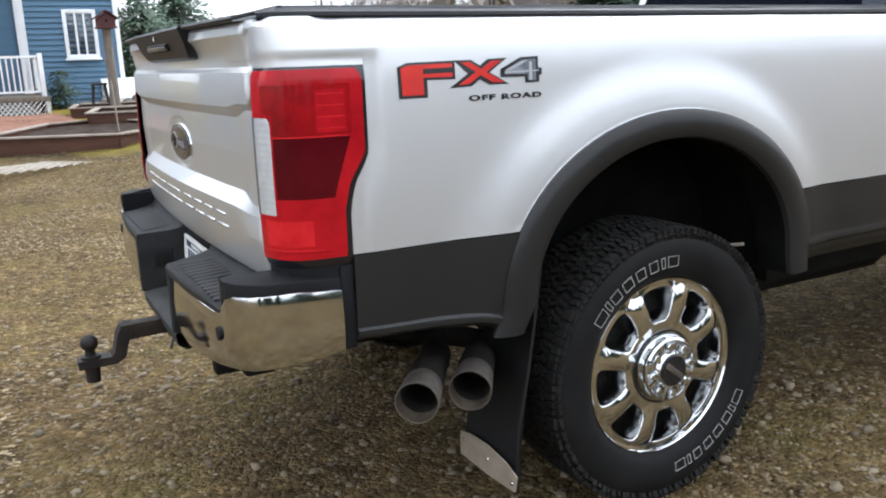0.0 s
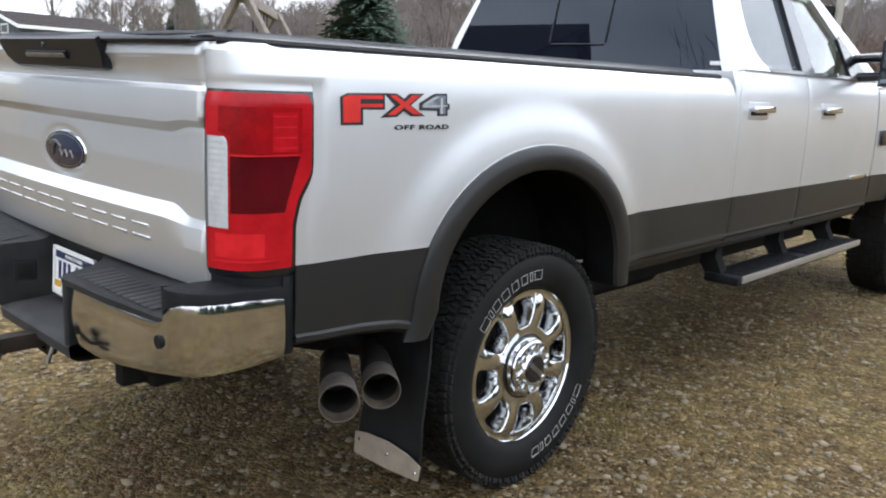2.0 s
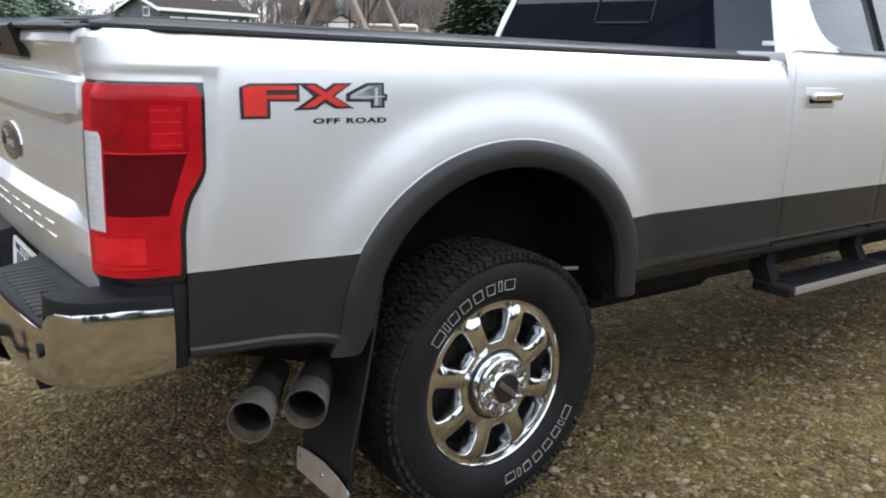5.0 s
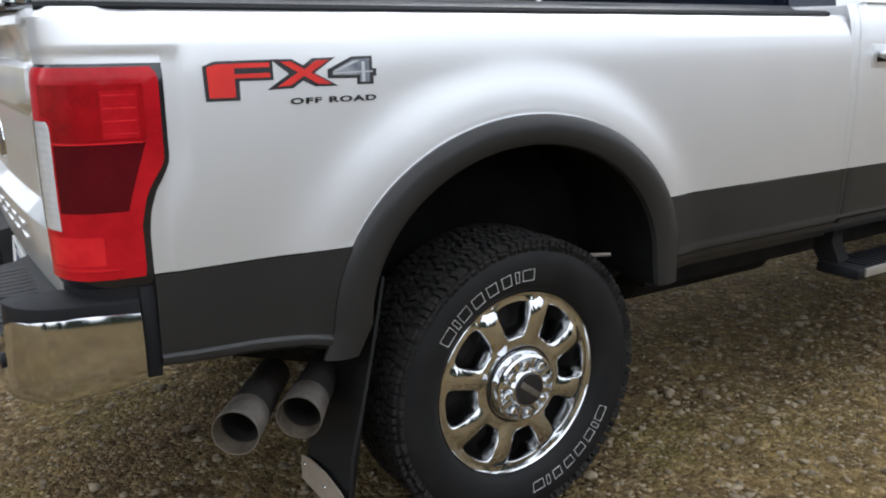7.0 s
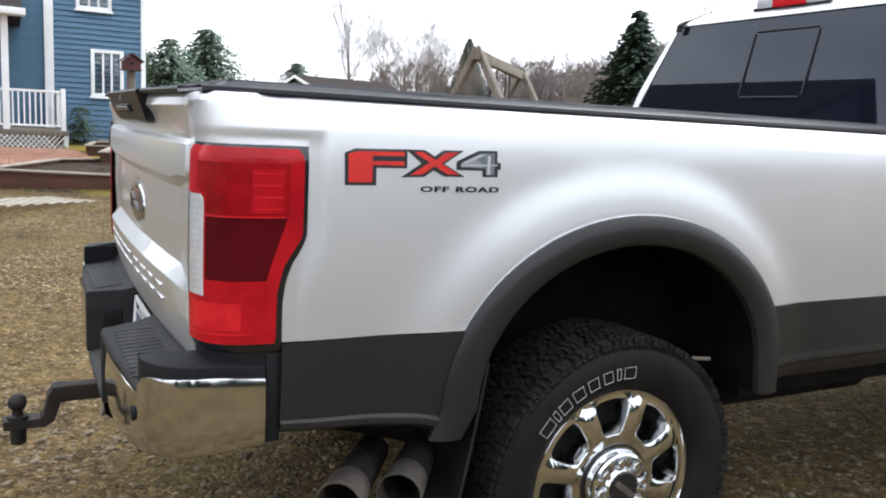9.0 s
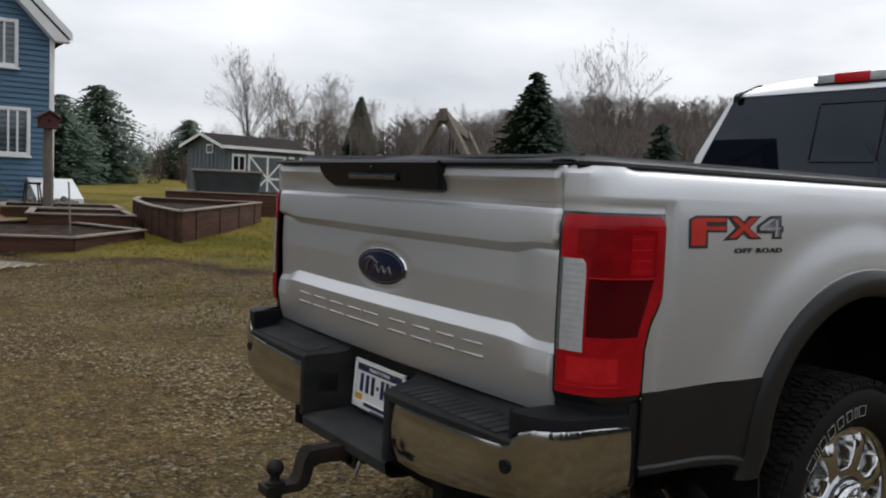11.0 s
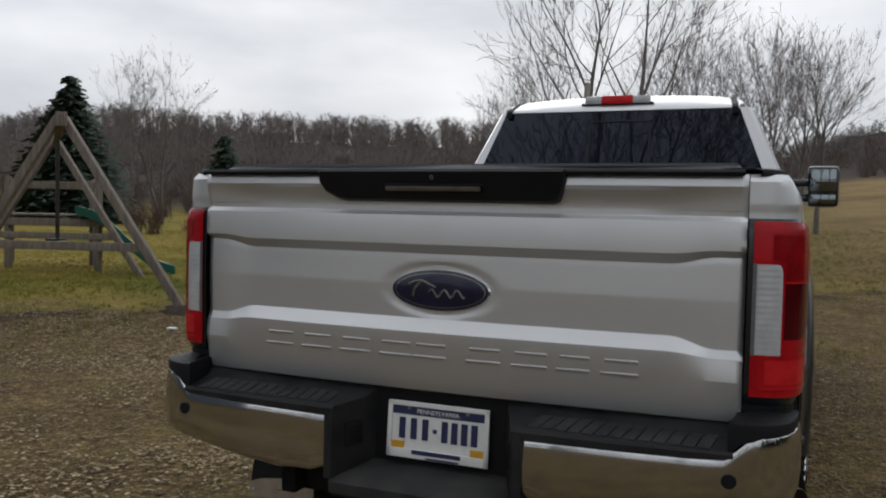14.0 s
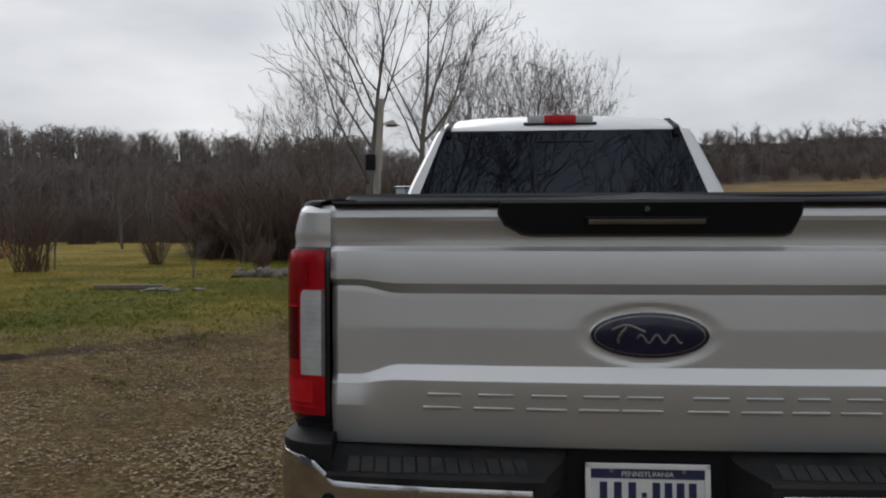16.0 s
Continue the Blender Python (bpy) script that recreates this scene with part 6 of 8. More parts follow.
for az, dist, k, sc in ((42.5, 46, 0, 1.0), (40.5, 50, 1, 0.78), (38, 56, 2, 0.75), (53, 62, 3, 0.8), (56.5, 75, 1, 0.9), (59.5, 80, 2, 0.95), (61.5, 62, 0, 0.92), (63.5, 58, 3, 0.95), (65.5, 60, 1, 1.0), (67.5, 57, 2, 1.05),
                         (69.5, 60, 0, 0.5), (71.5, 64, 3, 0.45), (73.5, 70, 1, 0.5), (76, 75, 2, 0.6), (60.5, 84, 3, 1.0), (62.8, 88, 0, 1.05), (64.5, 80, 2, 1.0), (66.5, 74, 1, 1.0), (68.5, 78, 3, 0.7), (51.5, 90, 0, 0.9), (45, 85, 2, 0.9), (36, 80, 1, 0.9), (57.5, 110, 3, 1.0)):
    x, y = polar(1.7, -1.5, az, dist)
    plant("bare_tree", MID[k], x, y, sc, az * 2.3, "leafless grey tree standing in the distance", group="distant bare trees")
for az, dist, k, sc in ((25.9, 42, 0, 0.86), (29.9, 25, 1, 0.36), (21.5, 20.5, 2, 0.24), (24, 62, 2, 1.1)):
    x, y = polar(-0.35, -2.1, az, dist)
    plant("lawn_tree", SMALL[k], x, y, sc, az, "small round leafless tree on the lawn", group="small trees on the lawn")
# trees behind the walker, seen mirrored in the rear window
for x, y, k, sc in ((-2.6, -12.5, 0, 1.7), (1.2, -15.5, 3, 1.8), (4.6, -14.0, 1, 1.6)):
    plant("bare_tree", MID[k], x, y, sc, x * 2, "large leafless tree behind the drive, mirrored in the window", group="trees behind the drive")


def spruce_meshes(seed, tall, wide, round_top=0.0):
    rng = random.Random(seed)
    trunk = Geo().tube([(0, 0, -0.1), (0, 0, tall * 0.5), (0, 0, tall * 0.97)], [tall * 0.018, tall * 0.011, 0.01], 7)
    v, f = [], []
    rows = int(tall * 8)
    for i in range(rows):
        t = (i + rng.random()) / rows
        z = 0.03 * tall + t * tall * 0.97
        reach = wide * 0.56 * (math.sin(math.pi * (0.22 + 0.76 * t)) ** 0.8 if round_top > 0.65 else (1 - t) ** (0.85 - 0.3 * round_top)) + 0.04
        for k in range(int(10 + 20 * (1 - t))):
            t = min((i + rng.uniform(-2.5, 3.5)) / rows, 0.995)
            z = 0.03 * tall + max(t, 0) * tall * 0.97
            a = rng.uniform(0, 2 * math.pi)
            L = reach * (0.62 + 0.5 * rng.random() ** 0.6)
            for s in range(6):
                q = (s + 0.6) / 6
                r = L * q
                px, py, pz = r * math.cos(a), r * math.sin(a), z + 0.10 * L * q - 0.30 * L * q * q + rng.uniform(-0.05, 0.05)
                w = 0.05 + 0.10 * (1 - q) * L + 0.055 * tall * (0.35 + 0.65 * (1 - max(t, 0)))
                for c in range(2):
                    b = a + rng.uniform(-1.3, 1.3)
                    n = len(v)
                    lx, ly = math.cos(b), math.sin(b)
                    h = rng.uniform(0.6, 1.2) * w
                    v += [(px - ly * 0.018 * tall, py + lx * 0.018 * tall, pz + 0.01 * tall), (px + ly * 0.018 * tall, py - lx * 0.018 * tall, pz - 0.006 * tall), (px + lx * h, py + ly * h, pz - rng.uniform(0.0, 0.10))]
                    f.append((n, n + 1, n + 2))
    return trunk, v, f


def make_spruce(name, seed, x, y, tall, wide, label, material=NEEDLE, round_top=0.0):
    trunk, v, f = spruce_meshes(seed, tall, wide, round_top)
    root = thing(name, label, "tree", (x, y, height(x, y)))
    part("trunk", trunk, BARK, root)
    part("crown", raw("crown", v, f, material), material, root)
    return root


x, y = polar(1.79, -1.63, 48.0, 45)
make_spruce("spruce_tree", 3, x, y, 7.1, 6.4, "tall dark green spruce beyond the swing set")
x, y = polar(0.6, -2.1, 36.8, 31)
make_spruce("spruce_tree", 4, x, y, 3.5, 2.3, "young dark spruce standing on the lawn", round_top=0.5)
for az, dist, tall, wide, m in ((80.6, 52, 5.0, 4.6, NEEDLE2), (78.2, 58, 6.2, 5.6, NEEDLE2), (82.3, 60, 4.6, 4.0, NEEDLE2), (72.5, 80, 5.5, 5.0, NEEDLE2)):
    x, y = polar(2.6, -0.6, az, dist)
    make_spruce("conifer", int(az * 7), x, y, tall, wide, "grey-green pine standing behind the garden", m, 0.7)
x, y = polar(1.79, -1.63, 60.4, 118)
make_spruce("conifer", 91, x, y, 11.6, 6.2, "tall grey-green conifer rising behind the far house", NEEDLE2, 0.15)
# unseen evergreens added along the far side of the drive, behind the walker, to block low light; mirrored in paint and
# glass
screen = make_spruce("spruce_tree", 57, 14.5, 1.0, 4.6, 5.2, "unseen dark spruce added along the drive to block light", NEEDLE, 0.5)
for k, (x, y) in enumerate(((14.8, 5.2), (14.2, 9.5), (15.0, -3.4), (14.0, -7.6), (11.8, -11.8), (15.5, 14.0))):
    copy_thing(screen, pose(x, y, height(x, y), 0, 0, 47 * k + 20))


def fields_of(name, label, category, items, build, material):
    """One joined mesh of many alike plants, copied from a few templates."""
    tmpl = [build(s) for s in range(5)]
    V, F, k = [], [], 0
    for x, y, z, s, a, t in items:
        v, f = tmpl[t % 5]
        c, sn = math.cos(a) * s, math.sin(a) * s
        arr = np.empty_like(v)
        arr[:, 0] = x + v[:, 0] * c - v[:, 1] * sn
        arr[:, 1] = y + v[:, 0] * sn + v[:, 1] * c
        arr[:, 2] = z + v[:, 2] * s
        V.append(arr)
        F.append(f + k)
        k += len(v)
    V, F = np.concatenate(V), np.concatenate(F)
    me = bpy.data.meshes.new(name)
    me.vertices.add(len(V))
    me.vertices.foreach_set("co", V.astype(np.float32).ravel())
    w = F.shape[1]
    me.loops.add(F.size)
    me.loops.foreach_set("vertex_index", F.astype(np.int32).ravel())
    me.polygons.add(len(F))
    me.polygons.foreach_set("loop_start", np.arange(0, F.size, w, dtype=np.int32))
    me.polygons.foreach_set("loop_total", np.full(len(F), w, dtype=np.int32))
    me.update(calc_edges=True)
    me.validate()
    me.materials.append(material)
    return tagged(new(name, me), label, category, kind="stuff")


def tri_array(g):
    tris = []
    for q in g.f:
        for i in range(1, len(q) - 1):
            tris.append((q[0], q[i], q[i + 1]))
    return np.array(g.v, dtype=float), np.array(tris, dtype=int)


def blade(v, f, a, d, w, rng):
    """One narrow tapering twig from a along d."""
    s = d.cross(Vector((rng.uniform(-1, 1), rng.uniform(-1, 1), rng.uniform(-1, 1)))).normalized() * w
    k = len(v)
    v += [tuple(a - s), tuple(a + s), tuple(a + d)]
    f.append((k, k + 1, k + 2))


def wood_template(seed):
    """A far leafless tree: trunk, limbs and a haze of twigs."""
    rng = random.Random(500 + seed)
    g = Geo()
    tall = 7.4
    top = Vector((rng.uniform(-0.5, 0.5), rng.uniform(-0.5, 0.5), tall * 0.8))
    g.tube([(0, 0, -0.4), tuple(top * 0.5), tuple(top)], [0.14, 0.10, 0.03], 4, False)
    v, f = [], []
    for k in range(14):
        t = rng.uniform(0.10, 0.97) if k % 2 else rng.uniform(0.4, 0.97)
        a, L = rng.uniform(0, 6.28), tall * rng.uniform(0.26, 0.40) * (1.15 - 0.55 * t)
        base = top * t
        d = Vector((math.cos(a), math.sin(a), rng.uniform(0.5, 1.5))).normalized() * L
        tip = base + d + Vector((0, 0, 0.12 * L))
        g.tube([tuple(base), tuple(base + d * 0.55), tuple(tip)], [0.042, 0.026, 0.008], 3, False)
        for m in range(18):
            p = base + d * rng.uniform(0.25, 1.0)
            e = (d.normalized() * 0.7 + Vector((rng.uniform(-1, 1), rng.uniform(-1, 1), rng.uniform(-0.5, 1)))).normalized() * rng.uniform(0.5, 1.3)
            blade(v, f, p, e, 0.017, rng)
    a, b = tri_array(g)
    return np.concatenate([a, np.array(v)]), np.concatenate([b, np.array(f) + len(a)])


def brush_template(seed):
    """A leafless bush: arching stems with side twigs."""
    rng = random.Random(700 + seed)
    v, f = [], []
    for k in range(34):
        a = rng.uniform(0, 2 * math.pi)
        d = Vector((math.cos(a) * rng.uniform(0.1, 0.8), math.sin(a) * rng.uniform(0.1, 0.8), 1)).normalized()
        base = Vector((rng.uniform(-0.3, 0.3), rng.uniform(-0.3, 0.3), -0.05))
        L = rng.uniform(0.8, 1.9)
        mid = base + d * L * 0.55
        blade(v, f, base, d * L * 0.8, 0.014, rng)
        blade(v, f, mid, (d + Vector((rng.uniform(-0.4, 0.4), rng.uniform(-0.4, 0.4), 0))) * L * 0.45, 0.010, rng)
        for m in range(6):
            p = base + d * L * rng.uniform(0.3, 0.95)
            e = (d * 0.8 + Vector((rng.uniform(-1, 1), rng.uniform(-1, 1), rng.uniform(-0.2, 0.6)))).normalized() * rng.uniform(0.25, 0.55)
            blade(v, f, p, e, 0.008, rng)
    return np.array(v), np.array(f)


rng = random.Random(77)
items = []
for k in range(2000):
    left = k % 5 > 1
    az = rng.uniform(6, 60) if left else rng.uniform(-46, 6)
    near, far_ = (72, 196) if left else (138, 205)
    dist = math.sqrt(rng.uniform(near ** 2, far_ ** 2)) if k % 3 else rng.uniform(far_ - 30, far_)
    if 52 < az < 68 and dist < 105:
        continue
    x, y = polar(0, 0, az, dist)
    items.append((x, y, height(x, y), rng.uniform(0.62, 1.12) * (0.95 if left else 0.72), rng.uniform(0, 6.28), k))
for k in range(150):
    az, dist = rng.uniform(55, 76), rng.uniform(108, 140)
    x, y = polar(0, 0, az, dist)
    items.append((x, y, height(x, y), rng.uniform(0.9, 1.35) * (1 - 0.5 * step(66.5, 69.5, az)), rng.uniform(0, 6.28), k))
fields_of("bare_woods", "distant grey-brown leafless woods on the rising ground", "woods", items, wood_template, FARTWIG)
items = []
for k in range(520):
    az = rng.uniform(2.5, 21)
    x, y = polar(-0.3, -2.0, az, rng.uniform(27, 36) + rng.random() ** 2 * 14)
    items.append((x, y, height(x, y), rng.uniform(0.8, 1.5) * 1.3, rng.uniform(0, 6.28), k))
fields_of("brush_thicket", "tangled reddish-brown leafless brush at the lawn's edge", "bushes", items, brush_template, BRUSH)
items = []
for k in range(1100):
    az = rng.uniform(16, 75) if k % 3 == 0 else rng.uniform(15, 40)
    dist = rng.uniform(54, 135)
    if 52 < az < 68 and dist < 100:
        continue
    x, y = polar(0, 0, az, dist)
    items.append((x, y, height(x, y), rng.uniform(0.8, 1.9), rng.uniform(0, 6.28), k))
for k in range(1150):
    az = rng.uniform(-44, 8) if k < 660 else rng.uniform(54, 76) if k < 750 else rng.uniform(6, 58)
    dist = rng.uniform(134, 206) if k < 660 else rng.uniform(101, 120) if k < 750 else rng.uniform(150, 206)
    x, y = polar(0, 0, az, dist)
    items.append((x, y, height(x, y) - 0.3, rng.uniform(1.4, 2.6), rng.uniform(0, 6.28), k))
fields_of("far_brush", "grey-brown leafless brush along the far side of the lawn", "bushes", items, brush_template, MIDBRUSH)
items = []
for k in range(330):
    az = rng.uniform(-44, 5)
    dist = rng.uniform(170, 212)
    x, y = polar(0, 0, az, dist)
    items.append((x, y, height(x, y), rng.uniform(0.7, 1.2), rng.uniform(0, 6.28), k))


def pine_template(seed):
    trunk, v, f = spruce_meshes(900 + seed, 5.0, 3.6, 0.9)
    return np.array(v, dtype=float)[: 3 * 520], np.array(f, dtype=int)[:520]


fields_of("far_pines", "dark row of pines along the far ridge", "woods", items, pine_template, NEEDLE)
for az, dist, sc in ((31.2, 24.5, 1.3), (23.8, 27, 0.7), (17.0, 22.0, 0.55), (39.9, 29.5, 0.8), (41.2, 30.5, 0.7)):
    x, y = polar(-0.35, -2.1, az, dist)
    v, f = brush_template(int(az) % 5)
    v2, f2 = brush_template((int(az) + 2) % 5)
    v, f = np.concatenate([v, v2 * (-0.9, 0.9, 1.08), v2[:, [1, 0, 2]] * (0.8, -0.9, 0.95)]), np.concatenate([f, f2 + len(v), f2 + len(v) + len(v2)])
    root = thing("shrub", "bare brown upright shrub on the lawn", "shrub", (x, y, height(x, y)), "shrubs on the lawn")
    root.scale = (sc, sc, sc)
    part("bush_stem", raw("bush_stem", [tuple(p) for p in v], [tuple(int(i) for i in q) for q in f], BRUSH), BRUSH, root)

items = []
for k in range(150):
    x, y = polar(0, -2, rng.uniform(105, 255), rng.uniform(62, 96))
    items.append((x, y, height(x, y), rng.uniform(0.9, 1.3), rng.uniform(0, 6.28), k))
fields_of("woods_behind", "low leafless woods far behind the drive", "woods", items, wood_template, FARTWIG)

# ---- loose ground cover ----
def stone_template(seed):
    rng = random.Random(300 + seed)
    b = bmesh.new()
    bmesh.ops.create_icosphere(b, subdivisions=1, radius=1.0)
    for p in b.verts:
        p.co *= rng.uniform(0.60, 1.18)
        p.co.z *= 0.6
        p.co.x *= 1.25
    b.verts.index_update()
    v = np.array([tuple(p.co) for p in b.verts])
    f = np.array([[p.index for p in q.verts] for q in b.faces])
    b.free()
    return v, f


def leaf_template(seed):
    rng = random.Random(350 + seed)
    out = [(-0.5, 0.0), (-0.2, 0.24), (0.2, 0.26), (0.55, 0.0), (0.2, -0.24), (-0.2, -0.22)]
    v = [(x, y, 0.16 * abs(y) * 2 + 0.25 * x * x + rng.uniform(-0.05, 0.05)) for x, y in out] + [(0.0, 0.0, -0.02)]
    f = [(i, (i + 1) % 6, 6) for i in range(6)]
    return np.array(v), np.array(f)


items = []
while len(items) < 42000:
    u = rng.random()
    if u < 0.62:
        x, y = rng.uniform(-1.8, 3.6), rng.uniform(-1.2, 6.5)
    elif u < 0.86:
        x, y = rng.uniform(-8.0, -0.8), rng.uniform(-3.0, 9.0)
    else:
        x, y = rng.uniform(-4, 8), rng.uniform(3, 15)
    if y - x > 11.0 + rng.uniform(-1.5, 0.6):
        continue
    s = min(0.0055 * math.exp(rng.gauss(0.05, 0.58)), 0.026)
    items.append((x, y, height(x, y) + s * 0.12, s, rng.uniform(0, 6.28), rng.randrange(5)))
fields_of("gravel_stones", "loose brown and grey gravel stones on the drive", "gravel", items, stone_template, STONE)
items = []
while len(items) < 30000:
    x, y = rng.uniform(-12, 0.0), rng.uniform(-2.5, 9.5)
    if y - x > 12.5 or (x > -1.3 and y > -0.6) or noise.noise((x * 0.8, y * 0.8, 9)) < rng.uniform(-0.15, 0.35):
        continue
    s = rng.uniform(0.012, 0.042)
    items.append((x, y, height(x, y) + 0.014, s, rng.uniform(0, 6.28), rng.randrange(5)))
fields_of("fallen_leaves", "dry brown fallen leaves strewn over the drive", "leaves", items, leaf_template, LEAF)


def tuft_template(seed):
    rng = random.Random(390 + seed)
    v, f = [], []
    for k in range(9):
        a, l = rng.uniform(0, 6.28), rng.uniform(0.5, 1.0)
        bx, by = rng.uniform(-0.7, 0.7), rng.uniform(-0.7, 0.7)
        n = len(v)
        v += [(bx - 0.05 * math.sin(a), by + 0.05 * math.cos(a), -0.05), (bx + 0.05 * math.sin(a), by - 0.05 * math.cos(a), -0.05), (bx + 0.5 * l * math.cos(a), by + 0.5 * l * math.sin(a), l)]
        f.append((n, n + 1, n + 2))
    return np.array(v), np.array(f)


items = []
while len(items) < 26000:
    az, dist = rng.uniform(-12, 74), 6 + 26 * rng.random() ** 1.3
    x, y = polar(0.2, -1.5, az, dist)
    stray = y - x > 5.5 and noise.noise((x * 0.9, y * 0.9, 7)) > 0.08 and rng.random() < 0.20
    if y - x < 11.4 + rng.uniform(-1.0, 1.0) + 2.0 * noise.noise((x * 0.6, y * 0.6, 5)) and not stray:
        continue
    items.append((x, y, height(x, y), rng.uniform(0.03, 0.07), rng.uniform(0, 6.28), rng.randrange(5)))
near = [it for it in items if it[0] > -8.5 + 2.5 * noise.noise((it[0] * 0.4, it[1] * 0.4, 2))]
fields_of("lawn_grass", "short green winter grass with straw-coloured patches", "grass", near, tuft_template, GREENB)
chosen = set(near)
fields_of("yellowed_grass", "short yellowed winter grass past the swing set", "grass", [it for it in items if it not in chosen], tuft_template, GRASSB)
items = []
for k in range(260):
    az, dist = (rng.uniform(57, 66), rng.uniform(50, 62)) if k < 180 else (rng.uniform(36, 41), rng.uniform(33, 37))
    x, y = polar(1.7, -1.6, az, dist)
    items.append((x, y, height(x, y), rng.uniform(0.5, 1.0), rng.uniform(0, 6.28), k))
fields_of("tall_dry_grass", "tall straw-coloured dry grass clumps past the lawn", "grass", items, tuft_template, STRAW)

# ---- swing set ----
def bar(name, a, b, w, material, parent, d=None, label=""):
    """Squared timber from a to b."""
    a, b = Vector(a), Vector(b)
    m = (b - a).to_track_quat("Z", "Y").to_matrix().to_4x4()
    return part(name, Geo().box((a + b) / 2, (w, d or w, (b - a).length), m, 0.006), material, parent, label)


def make_swing_set():
    ox, oy = -6.95, 5.1
    z0 = height(ox, oy)
    root = thing("swing_set", "weathered timber swing set with a play tower and green slide", "swing set", (ox, oy, z0))
    fwd = Vector((-0.75, 0.66, 0))          # along the top beam, away from the drive
    side = Vector((0.95, 0.31, 0))
    A = Vector((0, 0, 2.12))
    B = A + fwd * 3.8
    bar("top_beam", A - fwd * 0.15, B + fwd * 0.1, 0.095, GREYWOOD, root, 0.14)
    for k, C in enumerate((A, B)):
        foot = Vector((C.x, C.y, 0))
        for s in (-1, 1):
            bar("leg", C + side * s * 0.03 + Vector((0, 0, 0.04)), foot + side * s * 1.5 + Vector((0, 0, -0.08)), 0.09, GREYWOOD, root)
        bar("cross_bar", foot + side * -1.0 + Vector((0, 0, 0.66)), foot + side * 1.0 + Vector((0, 0, 0.66)), 0.04, GREYWOOD, root, 0.10)
        bar("apex_block", C - fwd * 0.09 + Vector((0, 0, -0.07)), C - fwd * 0.09 + Vector((0, 0, 0.10)), 0.14, GREYWOOD, root, 0.05)
    for t in (1.0, 1.45, 2.2, 2.6):
        top = A + fwd * t
        part("swing_chain", Geo().tube([top, top + Vector((0, 0, -1.45))], 0.012, 5), RUST, root)
    for t in (1.22, 2.4):
        c = A + fwd * t + Vector((0, 0, -1.47))
        part("swing_seat", Geo().box(c, (0.16, 0.45, 0.03), pose(0, 0, 0, 0, 0, 30), 0.008), PLASTIC, root)
    # play tower
    T = Vector((fwd.x, fwd.y, 0)) * 5.6
    for u in (-0.75, 0.75):
        for w in (-0.8, 0.8):
            p = T + fwd * u + side * w
            bar("tower_post", p + Vector((0, 0, -0.08)), p + Vector((0, 0, 1.62)), 0.09, GREYWOOD, root)
    for w in lin(-0.8, 0.8, 11):
        bar("deck_board", T + fwd * -0.82 + side * w + Vector((0, 0, 0.98)), T + fwd * 0.82 + side * w + Vector((0, 0, 0.98)), 0.135, GREYWOOD, root, 0.035)
    for z in (0.86,):
        bar("tower_rail", T + fwd * -0.8 + side * -0.95 + Vector((0, 0, z)), T + fwd * -0.8 + side * 0.95 + Vector((0, 0, z)), 0.05, GREYWOOD, root, 0.13)
    for w in (-0.8, 0.8):
        bar("top_rail", T + fwd * -0.8 + side * w + Vector((0, 0, 1.58)), T + fwd * 0.8 + side * w + Vector((0, 0, 1.58)), 0.05, GREYWOOD, root, 0.10)
    for u in (-0.75, 0.75):
        bar("top_rail", T + fwd * u + side * -0.8 + Vector((0, 0, 1.50)), T + fwd * u + side * 0.8 + Vector((0, 0, 1.50)), 0.05, GREYWOOD, root, 0.10)
    s0 = T + fwd * -0.8 + side * 0.4 + Vector((0, 0, 1.0))
    g = Geo()
    pr = [(-0.24, 0.14), (-0.23, 0.0), (0.23, 0.0), (0.24, 0.14)]
    g.grid(lambda t, k: tuple(s0 + side * (1.7 * t) + fwd * pr[k][0] + Vector((0, 0, -0.95 * t + 0.10 * math.sin(t * 3.14 * 2) + pr[k][1]))), lin(0, 1, 12), list(range(4)))
    part("slide", g, GREENPL, root, "green plastic slide", thick=0.02)


make_swing_set()
for ux, uy in ((-0.95 * 1.5, -0.31 * 1.5), (0.95 * 1.5, 0.31 * 1.5)):
    cx, cy = -6.95 + ux, 5.1 + uy
    g = Geo()
    g.grid(lambda a, r: (cx + r * 0.40 * math.cos(a) * (1 + 0.25 * math.sin(3 * a)), cy + r * 0.34 * math.sin(a), height(cx, cy) - 0.05 + 0.11 * (1 - r) ** 0.6 + 0.03 * noise.noise((cx + r * 3 * math.cos(a), cy + r * 3 * math.sin(a), 0))), [2 * math.pi * i / 24 for i in range(24)], lin(0.02, 1, 7), True)
    heap = part("soil_patch", g, SOIL, smooth=50)
    tagged(heap, "dark dug soil heaped round a swing set foot", "soil", "dug soil patches")

# ---- clothes pole, yard light ----
x, y = -20.0, 11.72
z = height(x, y)
pole = thing("clothes_pole", "thin dark metal clothes pole with a cross arm", "pole", (x, y, z))
part("post", Geo().tube([(0, 0, -0.1), (0, 0, 2.2 - z)], 0.05, 8), RUST, pole)
part("cross_arm", Geo().tube([(-0.1, -0.1, 2.18 - z), (1.7, 2.2, 2.24 - z)], 0.02, 6), RUST, pole)
x, y = polar(-0.35, -2.09, 9.3, 18.0)
z = height(x, y)
yl = thing("yard_light", "grey utility pole with a small lamp and meter box", "lamp post", (x, y, z))
part("post", Geo().tube([(0, 0, -0.1), (0.03, 0, 2.0), (0.14, 0, 4.30 - z)], [0.085, 0.08, 0.065], 10), PALEPOLE, yl)
part("lamp_arm", Geo().tube([(0.12, 0, 3.68 - z), (0.25, 0, 3.80 - z), (0.30, 0, 3.80 - z)], 0.018, 6), STEEL, yl)
g = Geo()
